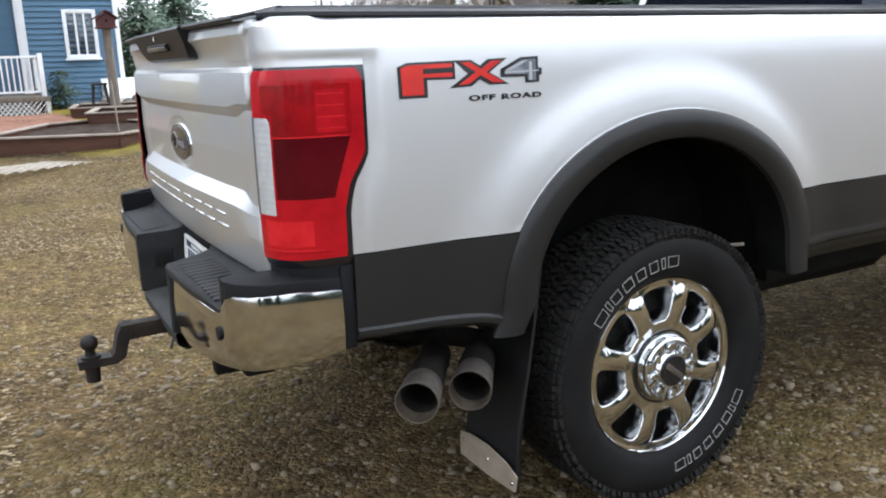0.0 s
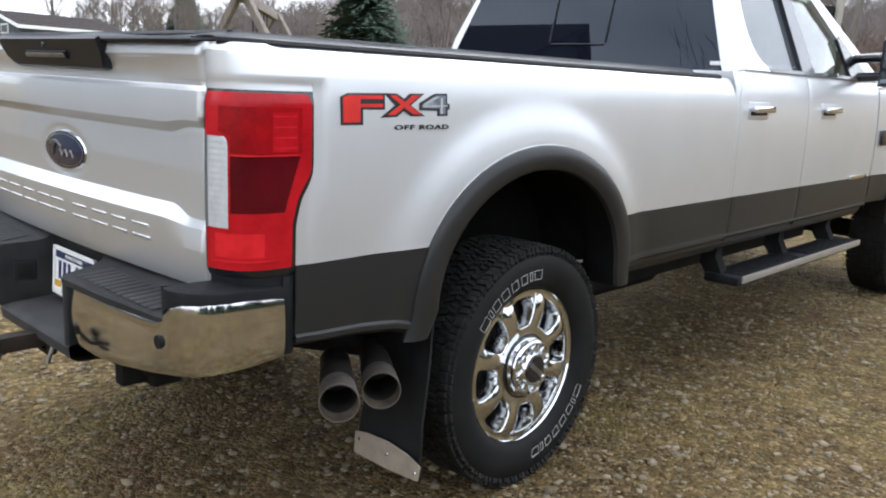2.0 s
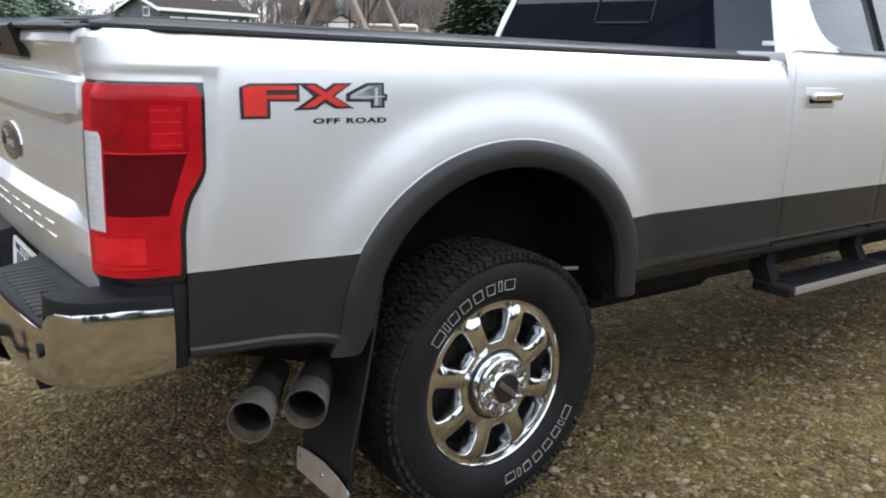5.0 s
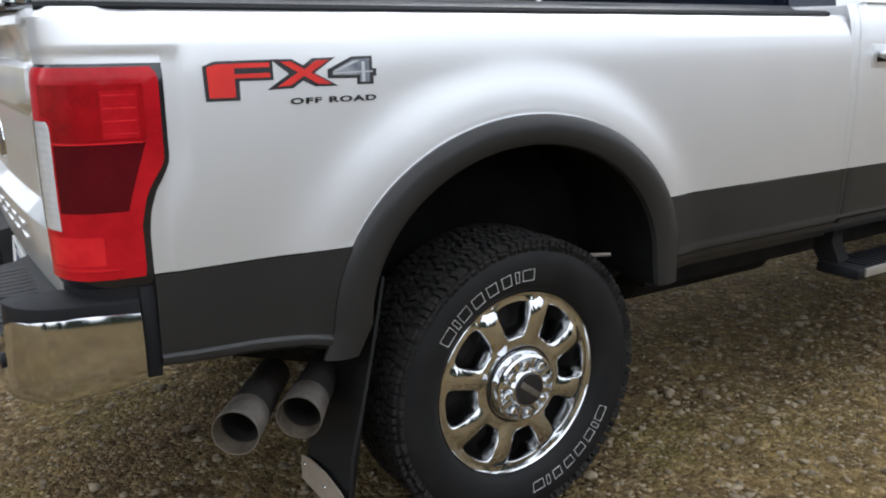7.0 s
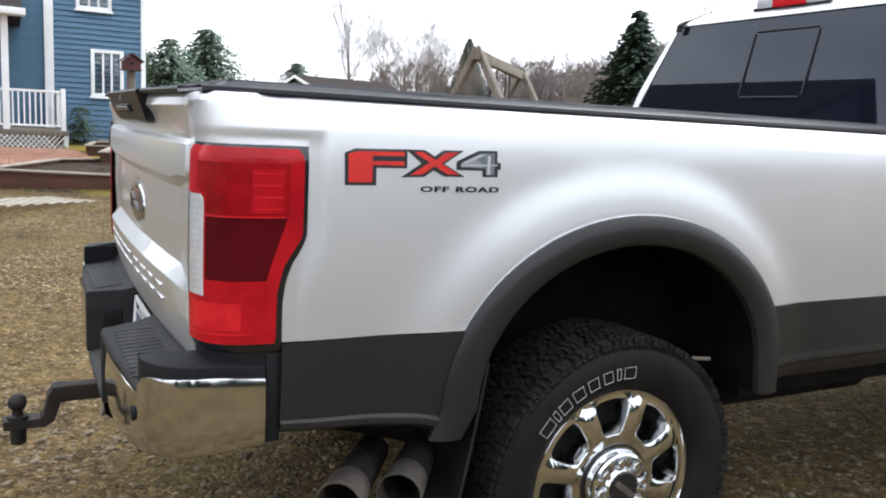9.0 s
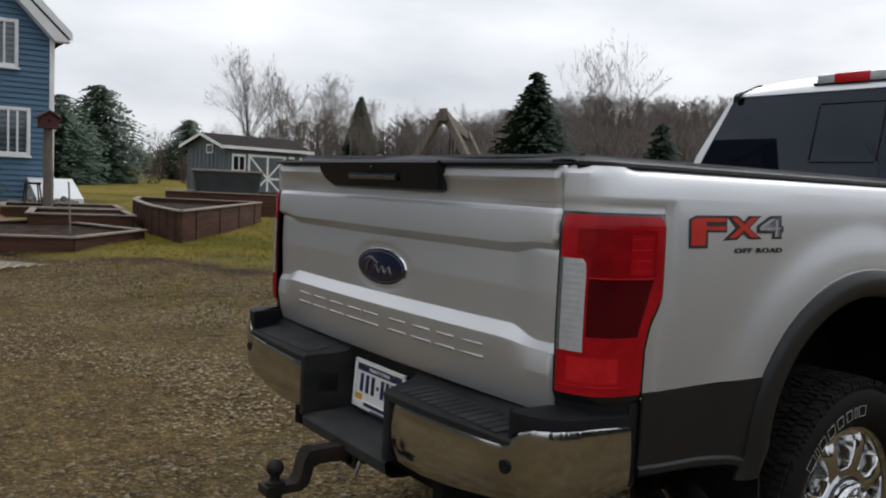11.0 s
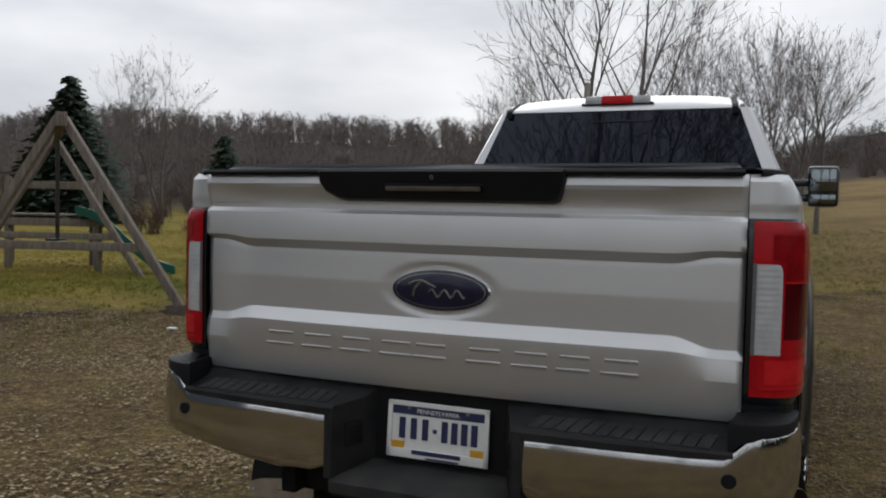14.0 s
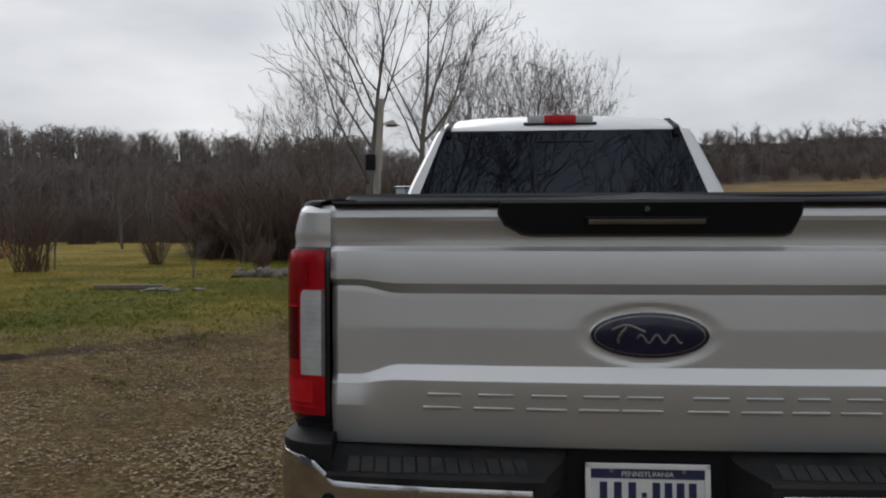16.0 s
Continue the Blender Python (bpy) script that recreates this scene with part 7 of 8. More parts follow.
g.lathe([(3.70 - z, 0.0), (3.70 - z, 0.13), (3.73 - z, 0.14), (3.82 - z, 0.06), (3.85 - z, 0.0)], (0.36, 0, 0), "z", 16)
part("lamp_head", g, STEEL, yl)
part("meter_box", Geo().box((-0.09, -0.08, 2.92 - z), (0.20, 0.14, 0.34), bev=0.02), PLASTIC, yl)

# ---- stone piles and boards on the lawn ----
def rock(name, x, y, sx, sy, sz, seed, material, label, group):
    rr = random.Random(seed)
    b = bmesh.new()
    bmesh.ops.create_icosphere(b, subdivisions=2, radius=0.5)
    for p in b.verts:
        p.co *= 0.85 + 0.35 * noise.noise(p.co * 2.2 + Vector((seed, 0, 0)))
        p.co = Vector((p.co.x * sx, p.co.y * sy, p.co.z * sz))
    me = bpy.data.meshes.new(name)
    b.to_mesh(me)
    b.free()
    me.materials.append(material)
    me.polygons.foreach_set("use_smooth", [True] * len(me.polygons))
    me.set_sharp_from_angle(angle=radians(30))
    ob = new(name, me)
    ob.location = (x, y, height(x, y) + sz * 0.22)
    ob.rotation_euler = (0, 0, rr.uniform(0, 6))
    return tagged(ob, label, "rock", group)


ROCK = mat("grey_field_stone", (0.085, 0.075, 0.062), (0.19, 0.17, 0.145), scale=4, rough=0.9, bump=0.5, bscale=40)
rr = random.Random(5)
px, py = polar(-0.35, -2.1, 17.1, 20.5)
for k in range(11):
    rock("pile_stone", px + rr.uniform(-0.55, 0.55), py + rr.uniform(-0.3, 0.3), rr.uniform(0.25, 0.5), rr.uniform(0.2, 0.4), rr.uniform(0.18, 0.42), k, ROCK, "grey-brown field stone in a small heap on grass", "stone heap")
px, py = polar(-0.35, -2.1, 24.5, 16.8)
for k in range(9):
    rock("flat_stone", px + rr.uniform(-0.2, 1.3), py + rr.uniform(-0.35, 0.35), rr.uniform(0.2, 0.5), rr.uniform(0.15, 0.35), rr.uniform(0.06, 0.14), 30 + k, ROCK, "flat grey stone lying on the lawn", "flat stones on the lawn")
pl = thing("weathered_plank", "grey weathered plank lying flat on the lawn", "plank", (px - 0.5, py + 0.35, height(px, py)))
part("board", Geo().box((0, 0, 0.06), (1.3, 0.16, 0.09), pose(0, 0, 0, 0, 0, 12), 0.01), GREYWOOD, pl)
lit = Geo().box((0, 0, 0), (0.10, 0.06, 0.02), bev=0.006)
ob = part("litter_scrap", lit, DWHITE)
ob.location = (-5.0, 4.75, height(-5.0, 4.75) + 0.015)
tagged(ob, "small white scrap of litter on the gravel", "litter")

# ---- blue house ----
HX = -24.0


def make_window(parent, x, y0, y1, z0, z1, lights=3):
    """White casement window of three lights on a wall that faces +x."""
    fr = Geo()
    t = 0.10
    for c, s in (((y0 + t / 2, (z0 + z1) / 2), (t, z1 - z0)), ((y1 - t / 2, (z0 + z1) / 2), (t, z1 - z0)), (((y0 + y1) / 2, z1 - t / 2), (y1 - y0 - 2 * t, t)), (((y0 + y1) / 2, z0 + t / 2), (y1 - y0 - 2 * t, t))):
        fr.box((x + 0.05, c[0], c[1]), (0.10, s[0], s[1]), bev=0.008)
    win = part("window_frame", fr, WHITE, parent, "white three-light window")
    part("window_sill", Geo().box((x + 0.07, (y0 + y1) / 2, z0 - 0.03), (0.16, y1 - y0 + 0.08, 0.06), bev=0.01), WHITE, win)
    w = (y1 - y0 - 2 * t) / lights
    for k in range(lights):
        ya = y0 + t + w * k
        part("pane", Geo().box((x + 0.035, ya + w / 2, (z0 + z1) / 2), (0.01, w - 0.03, z1 - z0 - 2 * t)), PANE, win)
        if k:
            part("mullion", Geo().box((x + 0.05, ya, (z0 + z1) / 2), (0.07, 0.055, z1 - z0 - 2 * t), bev=0.005), WHITE, win)
    part("curtain", Geo().box((x + 0.015, (y0 + y1) / 2, (z0 + z1) / 2), (0.01, y1 - y0 - 2 * t, z1 - z0 - 2 * t)), CURTAIN, win)


def make_house():
    house = thing("blue_house", "two-storey blue clapboard house with white trim and a porch", "house", (0, 0, 0))
    y0, y1, zb, ze, zr = 0.62, 3.20, 0.45, 5.25, 8.6
    core = Geo()
    core.prism([(y0 - 3.0, zb), (y1, zb), (y1, ze), (y1 - 3.3, zr), (y0 - 3.0, zr)], lambda a, b, d: (d, a, b), HX - 9, HX - 0.03)
    wall = part("wall", core, BLUE, house, smooth=0)
    z, k = zb, 0
    while z < zr - 0.2:
        yr = y1 if z < ze else y1 - (z - ze) * 0.98
        b = Geo()
        b.add([(HX, y0, z - 0.01), (HX, yr, z - 0.01), (HX + 0.042, yr, z - 0.01), (HX + 0.042, y0, z - 0.01), (HX - 0.01, y0, z + 0.165), (HX - 0.01, yr - (0.16 if z > ze else 0), z + 0.165)], [(0, 1, 2, 3), (3, 2, 5, 4), (0, 3, 4), (1, 5, 2)])
        part("clapboard", b, BLUE, wall, smooth=0)
        z += 0.155
    # corner boards, rake and eave
    part("corner_board", Geo().box((HX + 0.02, y1 - 0.02, (zb + ze) / 2), (0.09, 0.13, ze - zb), bev=0.01), WHITE, house)
    part("corner_board", Geo().box((HX + 0.04, y0, 4.6), (0.16, 0.24, 9.0), bev=0.01), WHITE, house)
    g = Geo()
    g.prism([(y1 + 0.42, ze - 0.10), (y1 + 0.42, ze + 0.10), (y1 - 3.4, zr + 0.30 + 0.25), (y1 - 3.4, zr - 0.05 + 0.25)], lambda a, b, d: (d, a, b), HX - 9.2, HX + 0.42)
    part("roof", g, ROOF, house, smooth=0)
    g = Geo()
    g.prism([(y1 + 0.44, ze - 0.16), (y1 + 0.44, ze + 0.06), (y1 - 3.4, zr + 0.50), (y1 - 3.4, zr + 0.20)], lambda a, b, d: (d, a, b), HX + 0.424, HX + 0.46)
    part("rake_board", g, WHITE, house, smooth=0)
    g = Geo()
    g.prism([(y1 + 0.40, ze - 0.20), (y1 + 0.0, ze - 0.20), (y1 - 3.4, zr + 0.02), (y1 - 3.4, zr + 0.14)], lambda a, b, d: (d, a, b), HX + 0.03, HX + 0.42)
    part("soffit", g, WHITE, house, smooth=0)
    make_window(house, HX, 1.72, 2.62, 1.76, 3.12)
    make_window(house, HX, 1.34, 2.30, 4.22, 5.55)
    # recessed wall behind the porch
    part("porch_wall", Geo().box((HX - 0.6, -1.7, 4.5), (0.2, 4.4, 8.2)), BLUE, house)
    z = 0.9
    while z < 8.0:
        b = Geo()
        b.add([(HX - 0.5, -3.8, z), (HX - 0.5, y0 - 0.1, z), (HX - 0.475, y0 - 0.1, z), (HX - 0.475, -3.8, z), (HX - 0.51, -3.8, z + 0.165), (HX - 0.51, y0 - 0.1, z + 0.165)], [(0, 1, 2, 3), (3, 2, 5, 4)])
        part("clapboard", b, BLUE, wall, smooth=0)
        z += 0.155
    part("drain_pipe", Geo().tube([(HX - 0.40, 0.16, 0.9), (HX - 0.40, 0.16, 8.0)], 0.05, 8), WHITE, house)
    # porch
    PX0, PX1, PY0, PY1, FZ = HX - 0.4, HX + 3.6, -4.5, 0.92, 0.80
    porch = part("porch_floor", Geo().box(((PX0 + PX1) / 2, (PY0 + PY1) / 2, FZ - 0.06), (PX1 - PX0, PY1 - PY0, 0.12), bev=0.01), GREYWOOD, house)
    for k in range(2):
        g = Geo()
        n = 46
        if k == 0:
            for i in range(n):
                for s in (-1, 1):
                    t = i / n * (PY1 - PY0)
                    y = PY0 + t
                    g.prism([(y, 0.12), (y + 0.028, 0.12), (y + 0.028 + s * 0.5, 0.68), (y + s * 0.5, 0.68)], lambda a, b, d: (d, min(max(a, PY0), PY1), b), PX1 - 0.03 + 0.008 * s, PX1 - 0.022 + 0.008 * s)
        else:
            for i in range(34):
                for s in (-1, 1):
                    x = PX0 + i / 34 * (PX1 - PX0)
                    g.prism([(x, 0.12), (x + 0.028, 0.12), (x + 0.028 + s * 0.5, 0.68), (x + s * 0.5, 0.68)], lambda a, b, d: (min(max(a, PX0), PX1), d, b), PY1 - 0.03 + 0.008 * s, PY1 - 0.022 + 0.008 * s)
        lat = part("lattice_skirt", g, WHITE, porch, "white diagonal lattice skirt", smooth=0)
        lat["kind"] = "stuff"
    part("skirt_backing", Geo().box((PX1 - 0.12, (PY0 + PY1) / 2 - 0.1, 0.40), (0.04, PY1 - PY0 - 0.3, 0.6)).box(((PX0 + PX1) / 2 - 0.1, PY1 - 0.12, 0.40), (PX1 - PX0 - 0.3, 0.04, 0.6)), GREYWOOD, porch)
    for (x, y) in ((PX1 - 0.12, PY1 - 0.12), (PX1 - 0.12, -0.48), (PX1 - 0.12, -2.6)):
        tall = 2.75 if y < 0 else 1.05
        post = part("porch_post", Geo().box((x, y, FZ + tall / 2), (0.16 if y < 0 else 0.11, 0.16 if y < 0 else 0.11, tall), bev=0.012), WHITE, porch)
    for ya, yb in ((PY1 - 0.18, -0.40), (-0.56, -2.52), (-2.68, PY0)):
        for z, h in ((FZ + 0.97, 0.06), (FZ + 0.12, 0.05)):
            part("rail", Geo().box((PX1 - 0.12, (ya + yb) / 2, z), (0.06, ya - yb, h), bev=0.006), WHITE, porch)
        n = int((ya - yb) / 0.115)
        for k in range(n):
            y = yb + (k + 0.5) * (ya - yb) / n
            part("baluster", Geo().box((PX1 - 0.12, y, FZ + 0.54), (0.035, 0.035, 0.80)), WHITE, porch, smooth=0)
    for z, h in ((FZ + 0.97, 0.06), (FZ + 0.12, 0.05)):
        part("rail", Geo().box(((PX0 + PX1) / 2, PY1 - 0.12, z), (PX1 - PX0 - 0.3, 0.06, h), bev=0.006), WHITE, porch)
    for k in range(30):
        x = PX0 + 0.2 + k * 0.118
        part("baluster", Geo().box((x, PY1 - 0.12, FZ + 0.54), (0.035, 0.035, 0.80)), WHITE, porch, smooth=0)
    g = Geo()
    g.prism([(PX1 + 0.35, 3.58), (PX1 + 0.35, 3.70), (PX0, 4.9), (PX0, 3.58)], lambda a, b, d: (a, d, b), PY0, -0.10)
    part("porch_roof", g, ROOF, porch, smooth=0)
    part("porch_beam", Geo().box((PX1 + 0.1, (PY0 - 0.06) / 2, 3.62), (0.55, -PY0 - 0.06 + 0.1, 0.16), bev=0.01), WHITE, porch)
    # sloping cellar door
    g = Geo()
    g.prism([(HX + 0.03, 0.45), (HX + 1.6, 0.45), (HX + 1.6, 0.62), (HX + 0.03, 1.15)], lambda a, b, d: (a, d, b), 2.55, 3.75)
    part("cellar_hatch", g, WHITE, house, "white sloping cellar hatch", smooth=0)


make_house()

# ---- garden by the house ----
def raised_bed(name, pts, tall, label, z0=None, fill=True, battens=0):
    """Timber-sided bed round a plan outline."""
    cx = sum(p[0] for p in pts) / len(pts)
    cy = sum(p[1] for p in pts) / len(pts)
    z = min(height(*p) for p in pts) if z0 is None else z0
    root = thing(name, label, "garden bed", (cx, cy, z), "raised garden beds")
    n = len(pts)
    for i in range(n):
        a, b = Vector((pts[i][0] - cx, pts[i][1] - cy, 0)), Vector((pts[(i + 1) % n][0] - cx, pts[(i + 1) % n][1] - cy, 0))
        L = (b - a).length
        m = Matrix.Rotation(math.atan2(b.y - a.y, b.x - a.x), 4, "Z")
        mid = (a + b) / 2
        part("side_board", Geo().box(mid + Vector((0, 0, tall / 2 - 0.05)), (L, 0.05, tall + 0.1), m, 0.006), BEDWOOD, root)
        part("cap_board", Geo().box(mid + Vector((0, 0, tall + 0.015)), (L + 0.05, 0.13, 0.03), m, 0.006), CAPWOOD, root)
        for k in range(battens):
            q = a.lerp(b, (k + 0.5) / battens) + Vector((0, 0, tall / 2))
            part("batten", Geo().box(q, (0.06, 0.09, tall), m, 0.004), BEDWOOD, root)
    if fill:
        g = Geo()
        g.grid(lambda u, q: ((pts[u][0] - cx) * q, (pts[u][1] - cy) * q, tall * 0.80 + 0.05 * noise.noise(((pts[u][0] - cx) * q * 3, (pts[u][1] - cy) * q * 3, 7.0))), list(range(n)), lin(0.02, 1, 14), True)
        part("soil", g, SOIL, root, smooth=0)


raised_bed("raised_bed", [(-11.4, -0.75), (-10.5, 1.15), (-12.2, 2.6), (-15.0, 1.6), (-14.4, 0.4)], 0.27, "low timber raised bed with bare soil beside the lattice")
raised_bed("raised_bed", [(-14.4, 1.15), (-14.0, 2.9), (-16.4, 3.3), (-16.8, 1.6)], 0.29, "taller brown timber raised bed with bare soil")
raised_bed("raised_bed", [(-18.0, 1.16), (-17.6, 3.6), (-20.0, 4.0), (-20.4, 1.5)], 0.22, "low brown timber bed near the house")
g = Geo()
pth = [(-12.0, -2.5), (-15.6, 1.2), (-19.5, 1.0), (-20.2, -3.0)]
g.prism(pth, lambda a, b, d: (a, b, height(a, b) + d), 0.0, 0.05)
pa = part("garden_path", g, BRICKPATH, smooth=0)
rows = Geo()
br = random.Random(31)


def inside(x, y):
    hit = False
    for (xa, ya), (xb, yb) in zip(pth, pth[1:] + pth[:1]):
        if (ya > y) != (yb > y) and x < (xb - xa) * (y - ya) / (yb - ya) + xa:
            hit = not hit
    return hit


for i in range(66):
    for j in range(52):
        x, y = -20.3 + i * 0.132, -3.0 + j * 0.112
        if j % 2 != i % 2 or not (inside(x - 0.06, y) and inside(x + 0.07, y)):
            continue
        z = height(x, y) + 0.052 + br.uniform(0.0, 0.006)
        a, b = 0.062, 0.105
        rows.add([(x - a, y - b, z - 0.03), (x + a, y - b, z - 0.03), (x + a, y + b, z - 0.03), (x - a, y + b, z - 0.03), (x - a + 0.004, y - b + 0.004, z), (x + a - 0.004, y - b + 0.004, z), (x + a - 0.004, y + b - 0.004, z), (x - a + 0.004, y + b - 0.004, z)],
                 [(4, 5, 6, 7), (0, 1, 5, 4), (1, 2, 6, 5), (2, 3, 7, 6), (3, 0, 4, 7)])
bricks = part("brick_paving", raw("brick_paving", rows.v, rows.f, BRICKPATH), BRICKPATH, pa)
bricks["kind"] = "stuff"
tagged(pa, "reddish brick garden path between beds and porch", "path", kind="structure")
# lattice panel on the ground
lat = thing("lattice_panel", "white plastic lattice panel lying flat on the ground", "lattice", (-9.85, 0.0, height(-9.85, 0) + 0.03))
lat.rotation_euler = (0, 0, radians(118))
for s, zz in ((1, 0.0), (-1, 0.011)):
    for k in range(16):
        t = -1.85 + k * 0.19 if s > 0 else -1.0 + k * 0.19
        a, b = (t, -0.42), (t + 0.84 * s, 0.42)
        x0, x1 = max(-1.0, min(1.0, a[0])), max(-1.0, min(1.0, b[0]))
        if abs(x1 - x0) < 0.06:
            continue
        ya = a[1] + (x0 - a[0]) * s
        yb = a[1] + (x1 - a[0]) * s
        L = math.hypot(x1 - x0, yb - ya)
        part("slat", Geo().box(((x0 + x1) / 2, (ya + yb) / 2, zz), (L, 0.024, 0.008), Matrix.Rotation(math.atan2(yb - ya, x1 - x0), 4, "Z")), LATH, lat, smooth=0)
# bird house on its post
bx, by = -18.9, 2.23
bz = height(bx, by)
bh = thing("bird_house", "dark red wooden bird house on a thick grey post", "bird house", (bx, by, bz))
part("post", Geo().tube([(0, 0, 0.0), (0.02, 0.01, 0.7), (-0.01, 0.0, 1.4), (0.0, 0.0, 2.37 - bz)], [0.125, 0.115, 0.105, 0.10], 12), GREYWOOD, bh)
g = Geo()
g.prism([(-0.20, 2.38 - bz), (0.20, 2.38 - bz), (0.20, 2.58 - bz), (0, 2.72 - bz), (-0.20, 2.58 - bz)], lambda a, b, d: (d, a, b), -0.18, 0.18)
part("box", g, REDHOUSE, bh, smooth=0)
for s in (-1, 1):
    part("roof_board", Geo().box((0, s * 0.135, 2.665 - bz), (0.48, 0.34, 0.028), pose(0, 0, 0, s * -35.0), 0.004), REDHOUSE, bh)
g = Geo()
g.lathe([(0.0, 0.0), (0.004, 0.0), (0.004, 0.03), (0.0, 0.032)], (0.18, 0, 2.52 - bz), "x", 14)
part("entry_hole", g, DARK, bh)
part("perch_floor", Geo().box((0.02, 0, 2.37 - bz), (0.46, 0.46, 0.03), bev=0.005), REDHOUSE, bh)
stake = thing("garden_stake", "thin pale wooden stake standing in the bed", "stake", (-11.4, 1.28, height(-11.4, 1.28) + 0.15))
part("rod", Geo().tube([(0, 0, 0.0), (0.0, -0.03, 0.80)], 0.013, 6), CAPWOOD, stake)
st = thing("stool", "tall dark metal stool on the far bed", "stool", (-19.2, 1.95, 0.59))
part("seat", Geo().box((0, 0, 0.47), (0.34, 0.34, 0.05), bev=0.015), RUST, st)
for a in (-1, 1):
    for b in (-1, 1):
        part("leg", Geo().tube([(a * 0.13, b * 0.13, 0.47), (a * 0.18, b * 0.18, 0.0)], 0.018, 6), RUST, st)
x, y = -22.4, 1.35
root = thing("evergreen_shrub", "small dark green shrub beside the porch", "shrub", (x, y, height(x, y)))
_, v, f = spruce_meshes(61, 1.0, 1.0, 1.0)
part("foliage", raw("foliage", v, f, NEEDLE), NEEDLE, root)
for k in range(16):
    rock("garden_rock", -21.4 + rr.uniform(-1.2, 1.2), 2.2 + rr.uniform(-0.9, 1.4), rr.uniform(0.2, 0.6), rr.uniform(0.2, 0.5), rr.uniform(0.15, 0.45), 60 + k, ROCK, "pale garden stone at the foot of the house", "garden stones")

# ---- long beds, tub, shed, far buildings ----
raised_bed("long_raised_bed", [(-11.3, 2.95), (-13.6, 3.1), (-17.0, 3.7), (-19.2, 4.4), (-17.3, 6.85)], 0.52, "long brown timber raised bed with pale cap boards", battens=4)
raised_bed("long_raised_bed", [(-19.0, 8.0), (-20.6, 5.5), (-25.0, 8.3), (-23.4, 10.8)], 0.60, "long brown timber raised bed with pale cap boards", battens=3)
x, y = polar(1.79, -1.63, 68.5, 27)
z = height(x, y)
tub = thing("garden_tub", "grey tapered garden tub with a pale rim behind the beds", "tub", (x, y, z))
tub.rotation_euler = (0, 0, radians(68))
loop = [(math.copysign(abs(math.cos(u)) ** 0.35, math.cos(u)), math.copysign(abs(math.sin(u)) ** 0.35, math.sin(u))) for u in [2 * math.pi * k / 40 for k in range(40)]]
g = Geo()
g.grid(lambda k, j: (loop[k][0] * (0.72, 0.86, 0.98, 1.04, 1.06, 1.06)[j], loop[k][1] * (0.5, 0.6, 0.68, 0.72, 0.74, 0.74)[j], (0.0, 0.05, 0.55, 0.95, 1.0, 1.16)[j]), list(range(40)), list(range(6)), True)
body = part("body", g, TARP, tub)
g = Geo()
g.grid(lambda k, j: (loop[k][0] * (1.06, 1.16, 1.16, 1.06, 0.0)[j], loop[k][1] * (0.74, 0.82, 0.82, 0.74, 0.0)[j], (1.14, 1.15, 1.20, 1.21, 1.17)[j]), list(range(40)), list(range(5)), True)
part("rim", g, CAPWOOD, tub, "pale weathered rim")


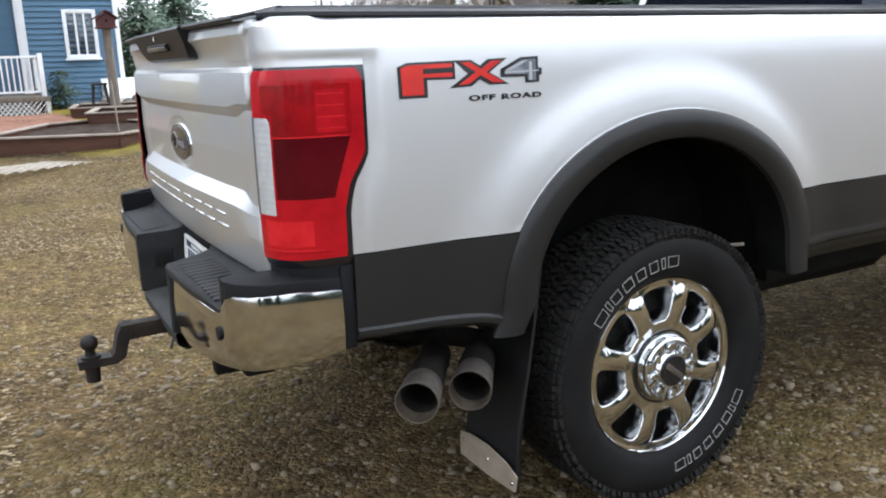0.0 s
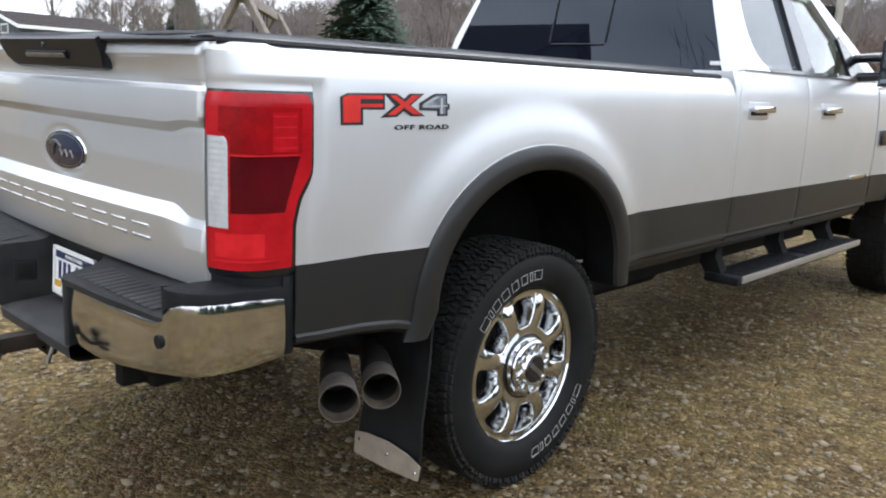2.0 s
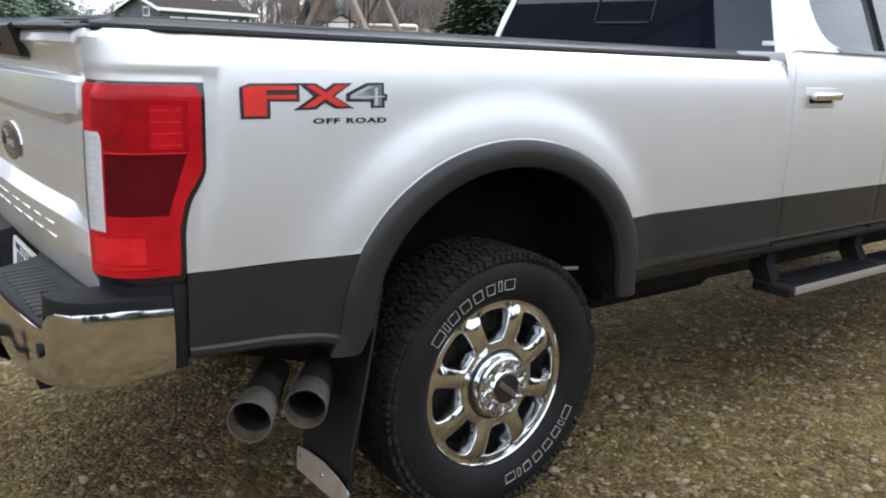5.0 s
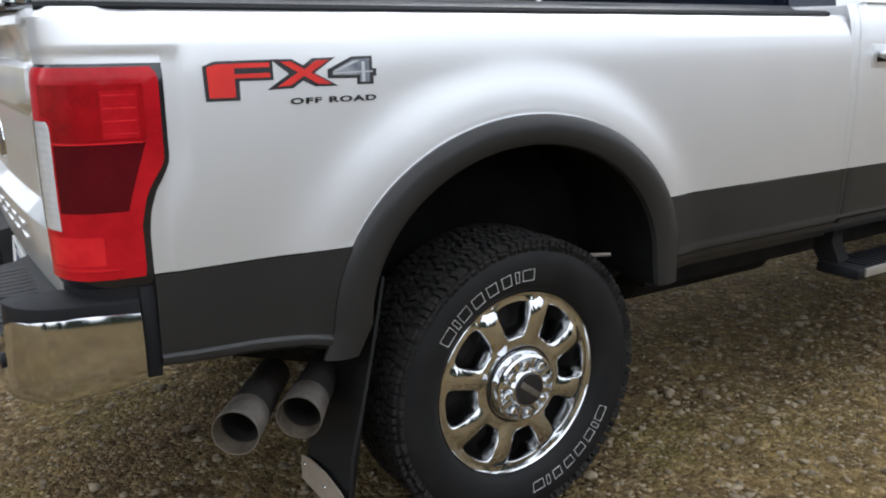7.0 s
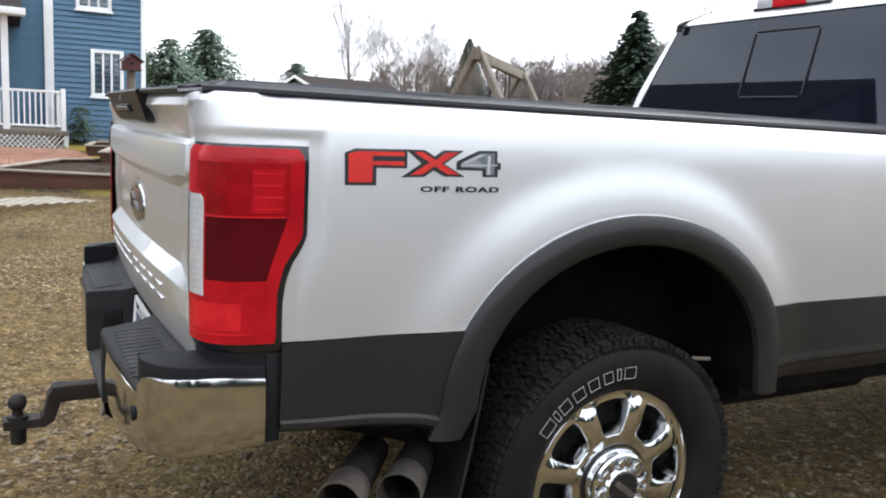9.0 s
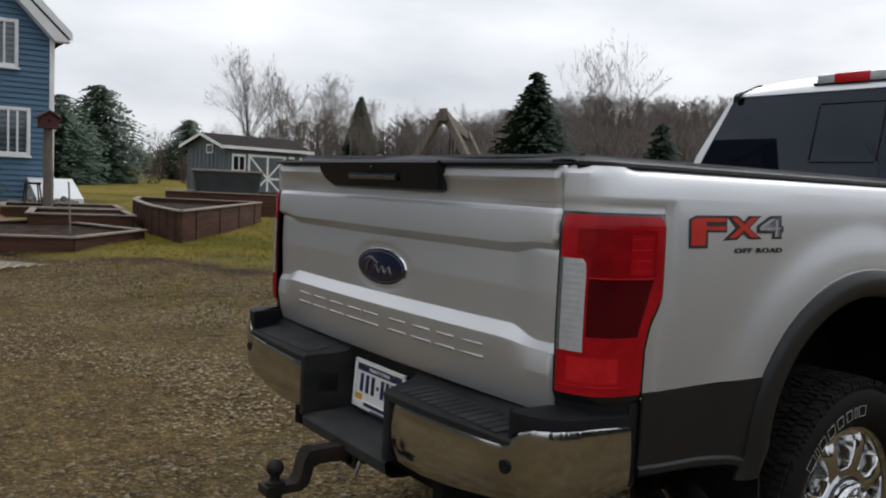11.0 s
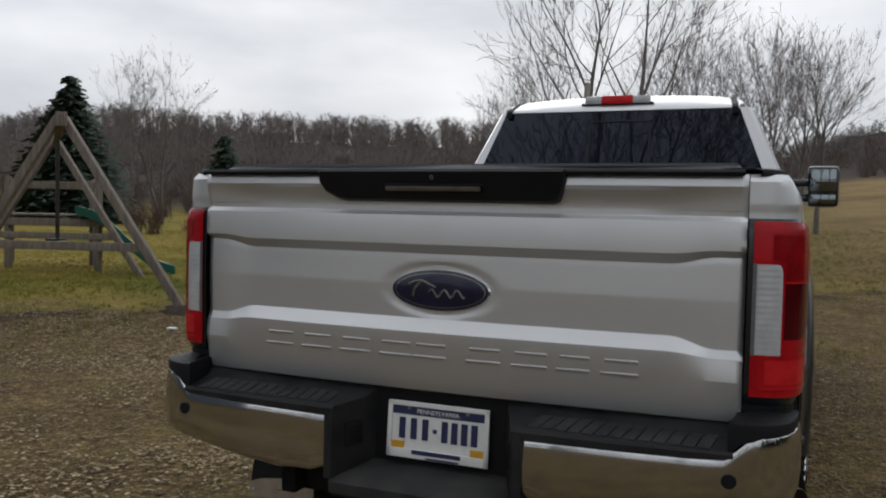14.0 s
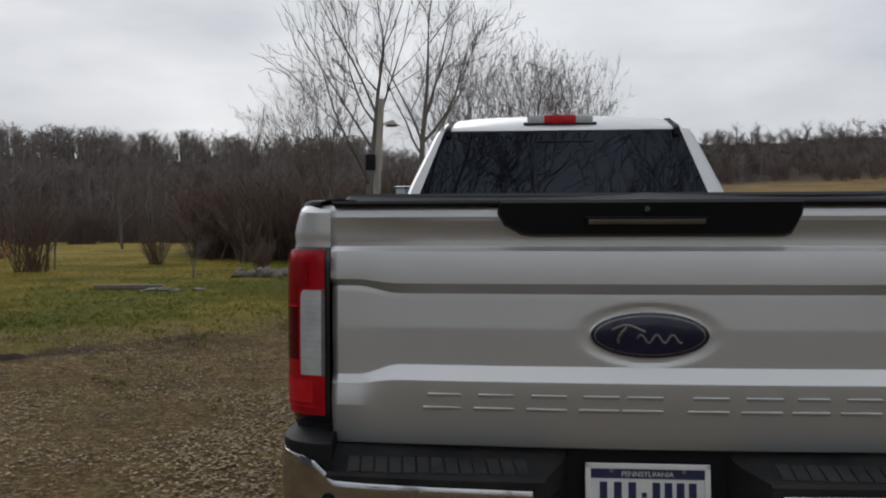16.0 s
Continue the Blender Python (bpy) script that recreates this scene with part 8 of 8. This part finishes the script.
def make_shed():
    x, y = -32.5, 11.5
    z = height(x, y)
    shed = thing("garden_shed", "grey-blue board shed with white-trimmed double doors", "shed", (x, y, z))
    shed.rotation_euler = (0, 0, radians(13))
    shed.scale = (1.0, 0.90, 1.0)
    L, W, H, R = 5.0, 2.9, 2.27, 2.66       # long side along y, near gable towards the drive
    g = Geo()
    g.prism([(-W, -0.3), (0, -0.3), (0, H), (-W / 2, R), (-W, H)], lambda a, b, d: (a, d, b), 0, L)
    body = part("wall", g, SHEDBLUE, shed, smooth=0)
    for k in range(9):
        part("board_batten", Geo().box((-0.15 - k * 0.325, -0.012, 0.98), (0.05, 0.025, 2.4)), SHEDBLUE, body, smooth=0)
    for k in range(17):
        part("board_batten", Geo().box((0.012, 0.15 + k * 0.295, 0.98), (0.025, 0.05, 2.4)), SHEDBLUE, body, smooth=0)
    for s in (0, 1):
        g = Geo()
        g.prism([(0.25, H - 0.12), (0.25, H - 0.04), (-W / 2, R + 0.14), (-W / 2, R + 0.04)] if s == 0 else [(-W - 0.25, H - 0.12), (-W - 0.25, H - 0.04), (-W / 2, R + 0.14), (-W / 2, R + 0.04)], lambda a, b, d: (a, d, b), -0.3, L + 0.3)
        part("roof", g, ROOF, shed, smooth=0)
        g = Geo()
        e = 0.27 if s == 0 else -W - 0.27
        g.prism([(e, H - 0.18), (e, H - 0.05), (-W / 2, R + 0.13), (-W / 2, R - 0.0)], lambda a, b, d: (a, d, b), -0.33, -0.304)
        part("rake_board", g, WHITE, shed, smooth=0)
    part("fascia", Geo().box((0.27, L / 2, H - 0.10), (0.03, L + 0.6, 0.13)), WHITE, shed)
    door = part("double_door", Geo().box((0.03, 2.53, 0.96), (0.03, 2.30, 1.85)), SHEDBLUE, shed)
    for yy in (1.42, 2.53, 3.64):
        part("door_trim", Geo().box((0.05, yy, 0.96), (0.03, 0.11, 1.90)), WHITE, door, smooth=0)
    for zz in (1.87, 0.06, 0.86):
        part("door_trim", Geo().box((0.048, 2.53 if zz != 0.86 else 3.08, zz), (0.03, 2.33 if zz != 0.86 else 1.0, 0.10)), WHITE, door, smooth=0)
    for yy, zz, turn in ((1.98, 1.36, 48), (1.98, 0.46, -52), (3.08, 1.36, -48), (3.08, 0.46, 52)):
        part("door_brace", Geo().box((0.046, yy, zz), (0.02, 0.09, 1.33), pose(0, 0, 0, turn)), WHITE, door, smooth=0)
    for wy, ww, hh in ((0.82, 0.78, 0.80), (4.03, 0.34, 0.86), (4.63, 0.16, 0.86)):
        win = part("window_frame", Geo().box((0.04, wy, 1.50), (0.05, ww, hh), bev=0.01), WHITE, shed)
        for k in ((-1, 1) if ww > 0.5 else (0,)):
            part("pane", Geo().box((0.07, wy + k * 0.17, 1.50), (0.01, min(0.26, ww * 0.45), hh - 0.22)), DARK, win, smooth=0)
    win = part("gable_window", Geo().box((-W * 0.36, -0.03, 2.08), (0.50, 0.05, 0.40), bev=0.01), WHITE, shed)
    part("pane", Geo().box((-W * 0.36, -0.06, 2.08), (0.38, 0.01, 0.28)), SHEDBLUE, win, smooth=0)


make_shed()


def small_house(az, dist, length, depth, wall_h, roof_h, turn, m, name, label):
    x, y = polar(1.79, -1.63, az, dist)
    h = thing(name, label, "house", (x, y, height(x, y)), "distant houses")
    h.rotation_euler = (0, 0, radians(turn))
    g = Geo()
    g.prism([(-depth / 2, -0.5), (depth / 2, -0.5), (depth / 2, wall_h), (0, wall_h + roof_h), (-depth / 2, wall_h)], lambda a, b, d: (a, d, b), -length / 2, length / 2)
    part("wall", g, m, h, smooth=0)
    for s in (-1, 1):
        g = Geo()
        g.prism([(s * (depth / 2 + 0.35), wall_h - 0.2), (s * (depth / 2 + 0.35), wall_h - 0.05), (0, wall_h + roof_h + 0.15), (0, wall_h + roof_h)], lambda a, b, d: (a, d, b), -length / 2 - 0.4, length / 2 + 0.4)
        part("roof", g, ROOF, h, smooth=0)
    for k in (-1, 1):
        w = part("window_frame", Geo().box((k * depth * 0.22, -length / 2 - 0.03, wall_h * 0.55), (1.3, 0.06, 1.3)), WHITE, h, smooth=0)
        for j in (-1, 1):
            part("pane", Geo().box((k * depth * 0.22 + j * 0.3, -length / 2 - 0.07, wall_h * 0.55), (0.5, 0.02, 1.1)), DARK, w, smooth=0)
        w = part("window_frame", Geo().box((depth / 2 + 0.03, k * length * 0.25, wall_h * 0.55), (0.06, 1.2, 1.2)), WHITE, h, smooth=0)
        part("pane", Geo().box((depth / 2 + 0.07, k * length * 0.25, wall_h * 0.55), (0.02, 0.9, 1.0)), DARK, w, smooth=0)


small_house(59.2, 106, 7.0, 6.2, 1.9, 1.6, 66, SIDINGW, "far_house", "small pale grey gabled house past the dry grass")
x, y = polar(1.4, -1.9, 55.3, 80)
cmp_ = thing("camper_trailer", "cream camper trailer with dark windows parked far off", "camper", (x, y, height(x, y)))
cmp_.rotation_euler = (0, 0, radians(58))
part("body", Geo().box((0, 0, 1.55), (5.6, 2.4, 2.4), bev=0.25), CREAM, cmp_)
part("roof_band", Geo().box((0, -1.22, 2.35), (5.3, 0.05, 0.35), bev=0.02), GREYWOOD, cmp_)
for k, (wx, ww) in enumerate(((-1.6, 1.1), (0.1, 0.9), (1.8, 0.8))):
    part("window", Geo().box((wx, -1.215, 1.75), (ww, 0.04, 0.65), bev=0.02), DARK, cmp_)
for wx in (-0.5, 0.5):
    g = Geo()
    g.lathe([(-0.1, 0.0), (-0.1, 0.3), (0.1, 0.33), (0.1, 0.0)], (wx, -1.1, 0.33), "y", 16)
    part("wheel", g, RUBBER, cmp_)


def make_rear_house():
    """Two-storey building behind the walker, mirrored in the rear window."""
    x, y = -14.0, -8.6
    z = height(x, y)
    house = thing("outbuilding", "dark blue boarded building with a dark gable roof behind the drive", "building", (x, y, z))
    g = Geo()
    g.prism([(-3.0, -0.4), (3.0, -0.4), (3.0, 5.4), (0, 8.7), (-3.0, 5.4)], lambda a, b, d: (d, a, b), -4.6, 4.6)
    part("wall", g, SHEDBLUE, house, smooth=0)
    for s in (1, -1):
        g = Geo()
        g.prism([(s * 3.4, 4.98), (0, 8.72), (0, 8.90), (s * 3.4, 5.16)], lambda a, b, d: (d, a, b), -4.9, 4.9)
        part("roof", g, DARK, house, smooth=0)
    for k in (-2.6, 0.2, 2.8):
        w = part("window_frame", Geo().box((k, 3.02, 3.9), (1.0, 0.08, 1.4), bev=0.02), WHITE, house)
        part("pane", Geo().box((k, 3.065, 3.9), (0.84, 0.02, 1.24)), GLOSSBLACK, w)


make_rear_house()
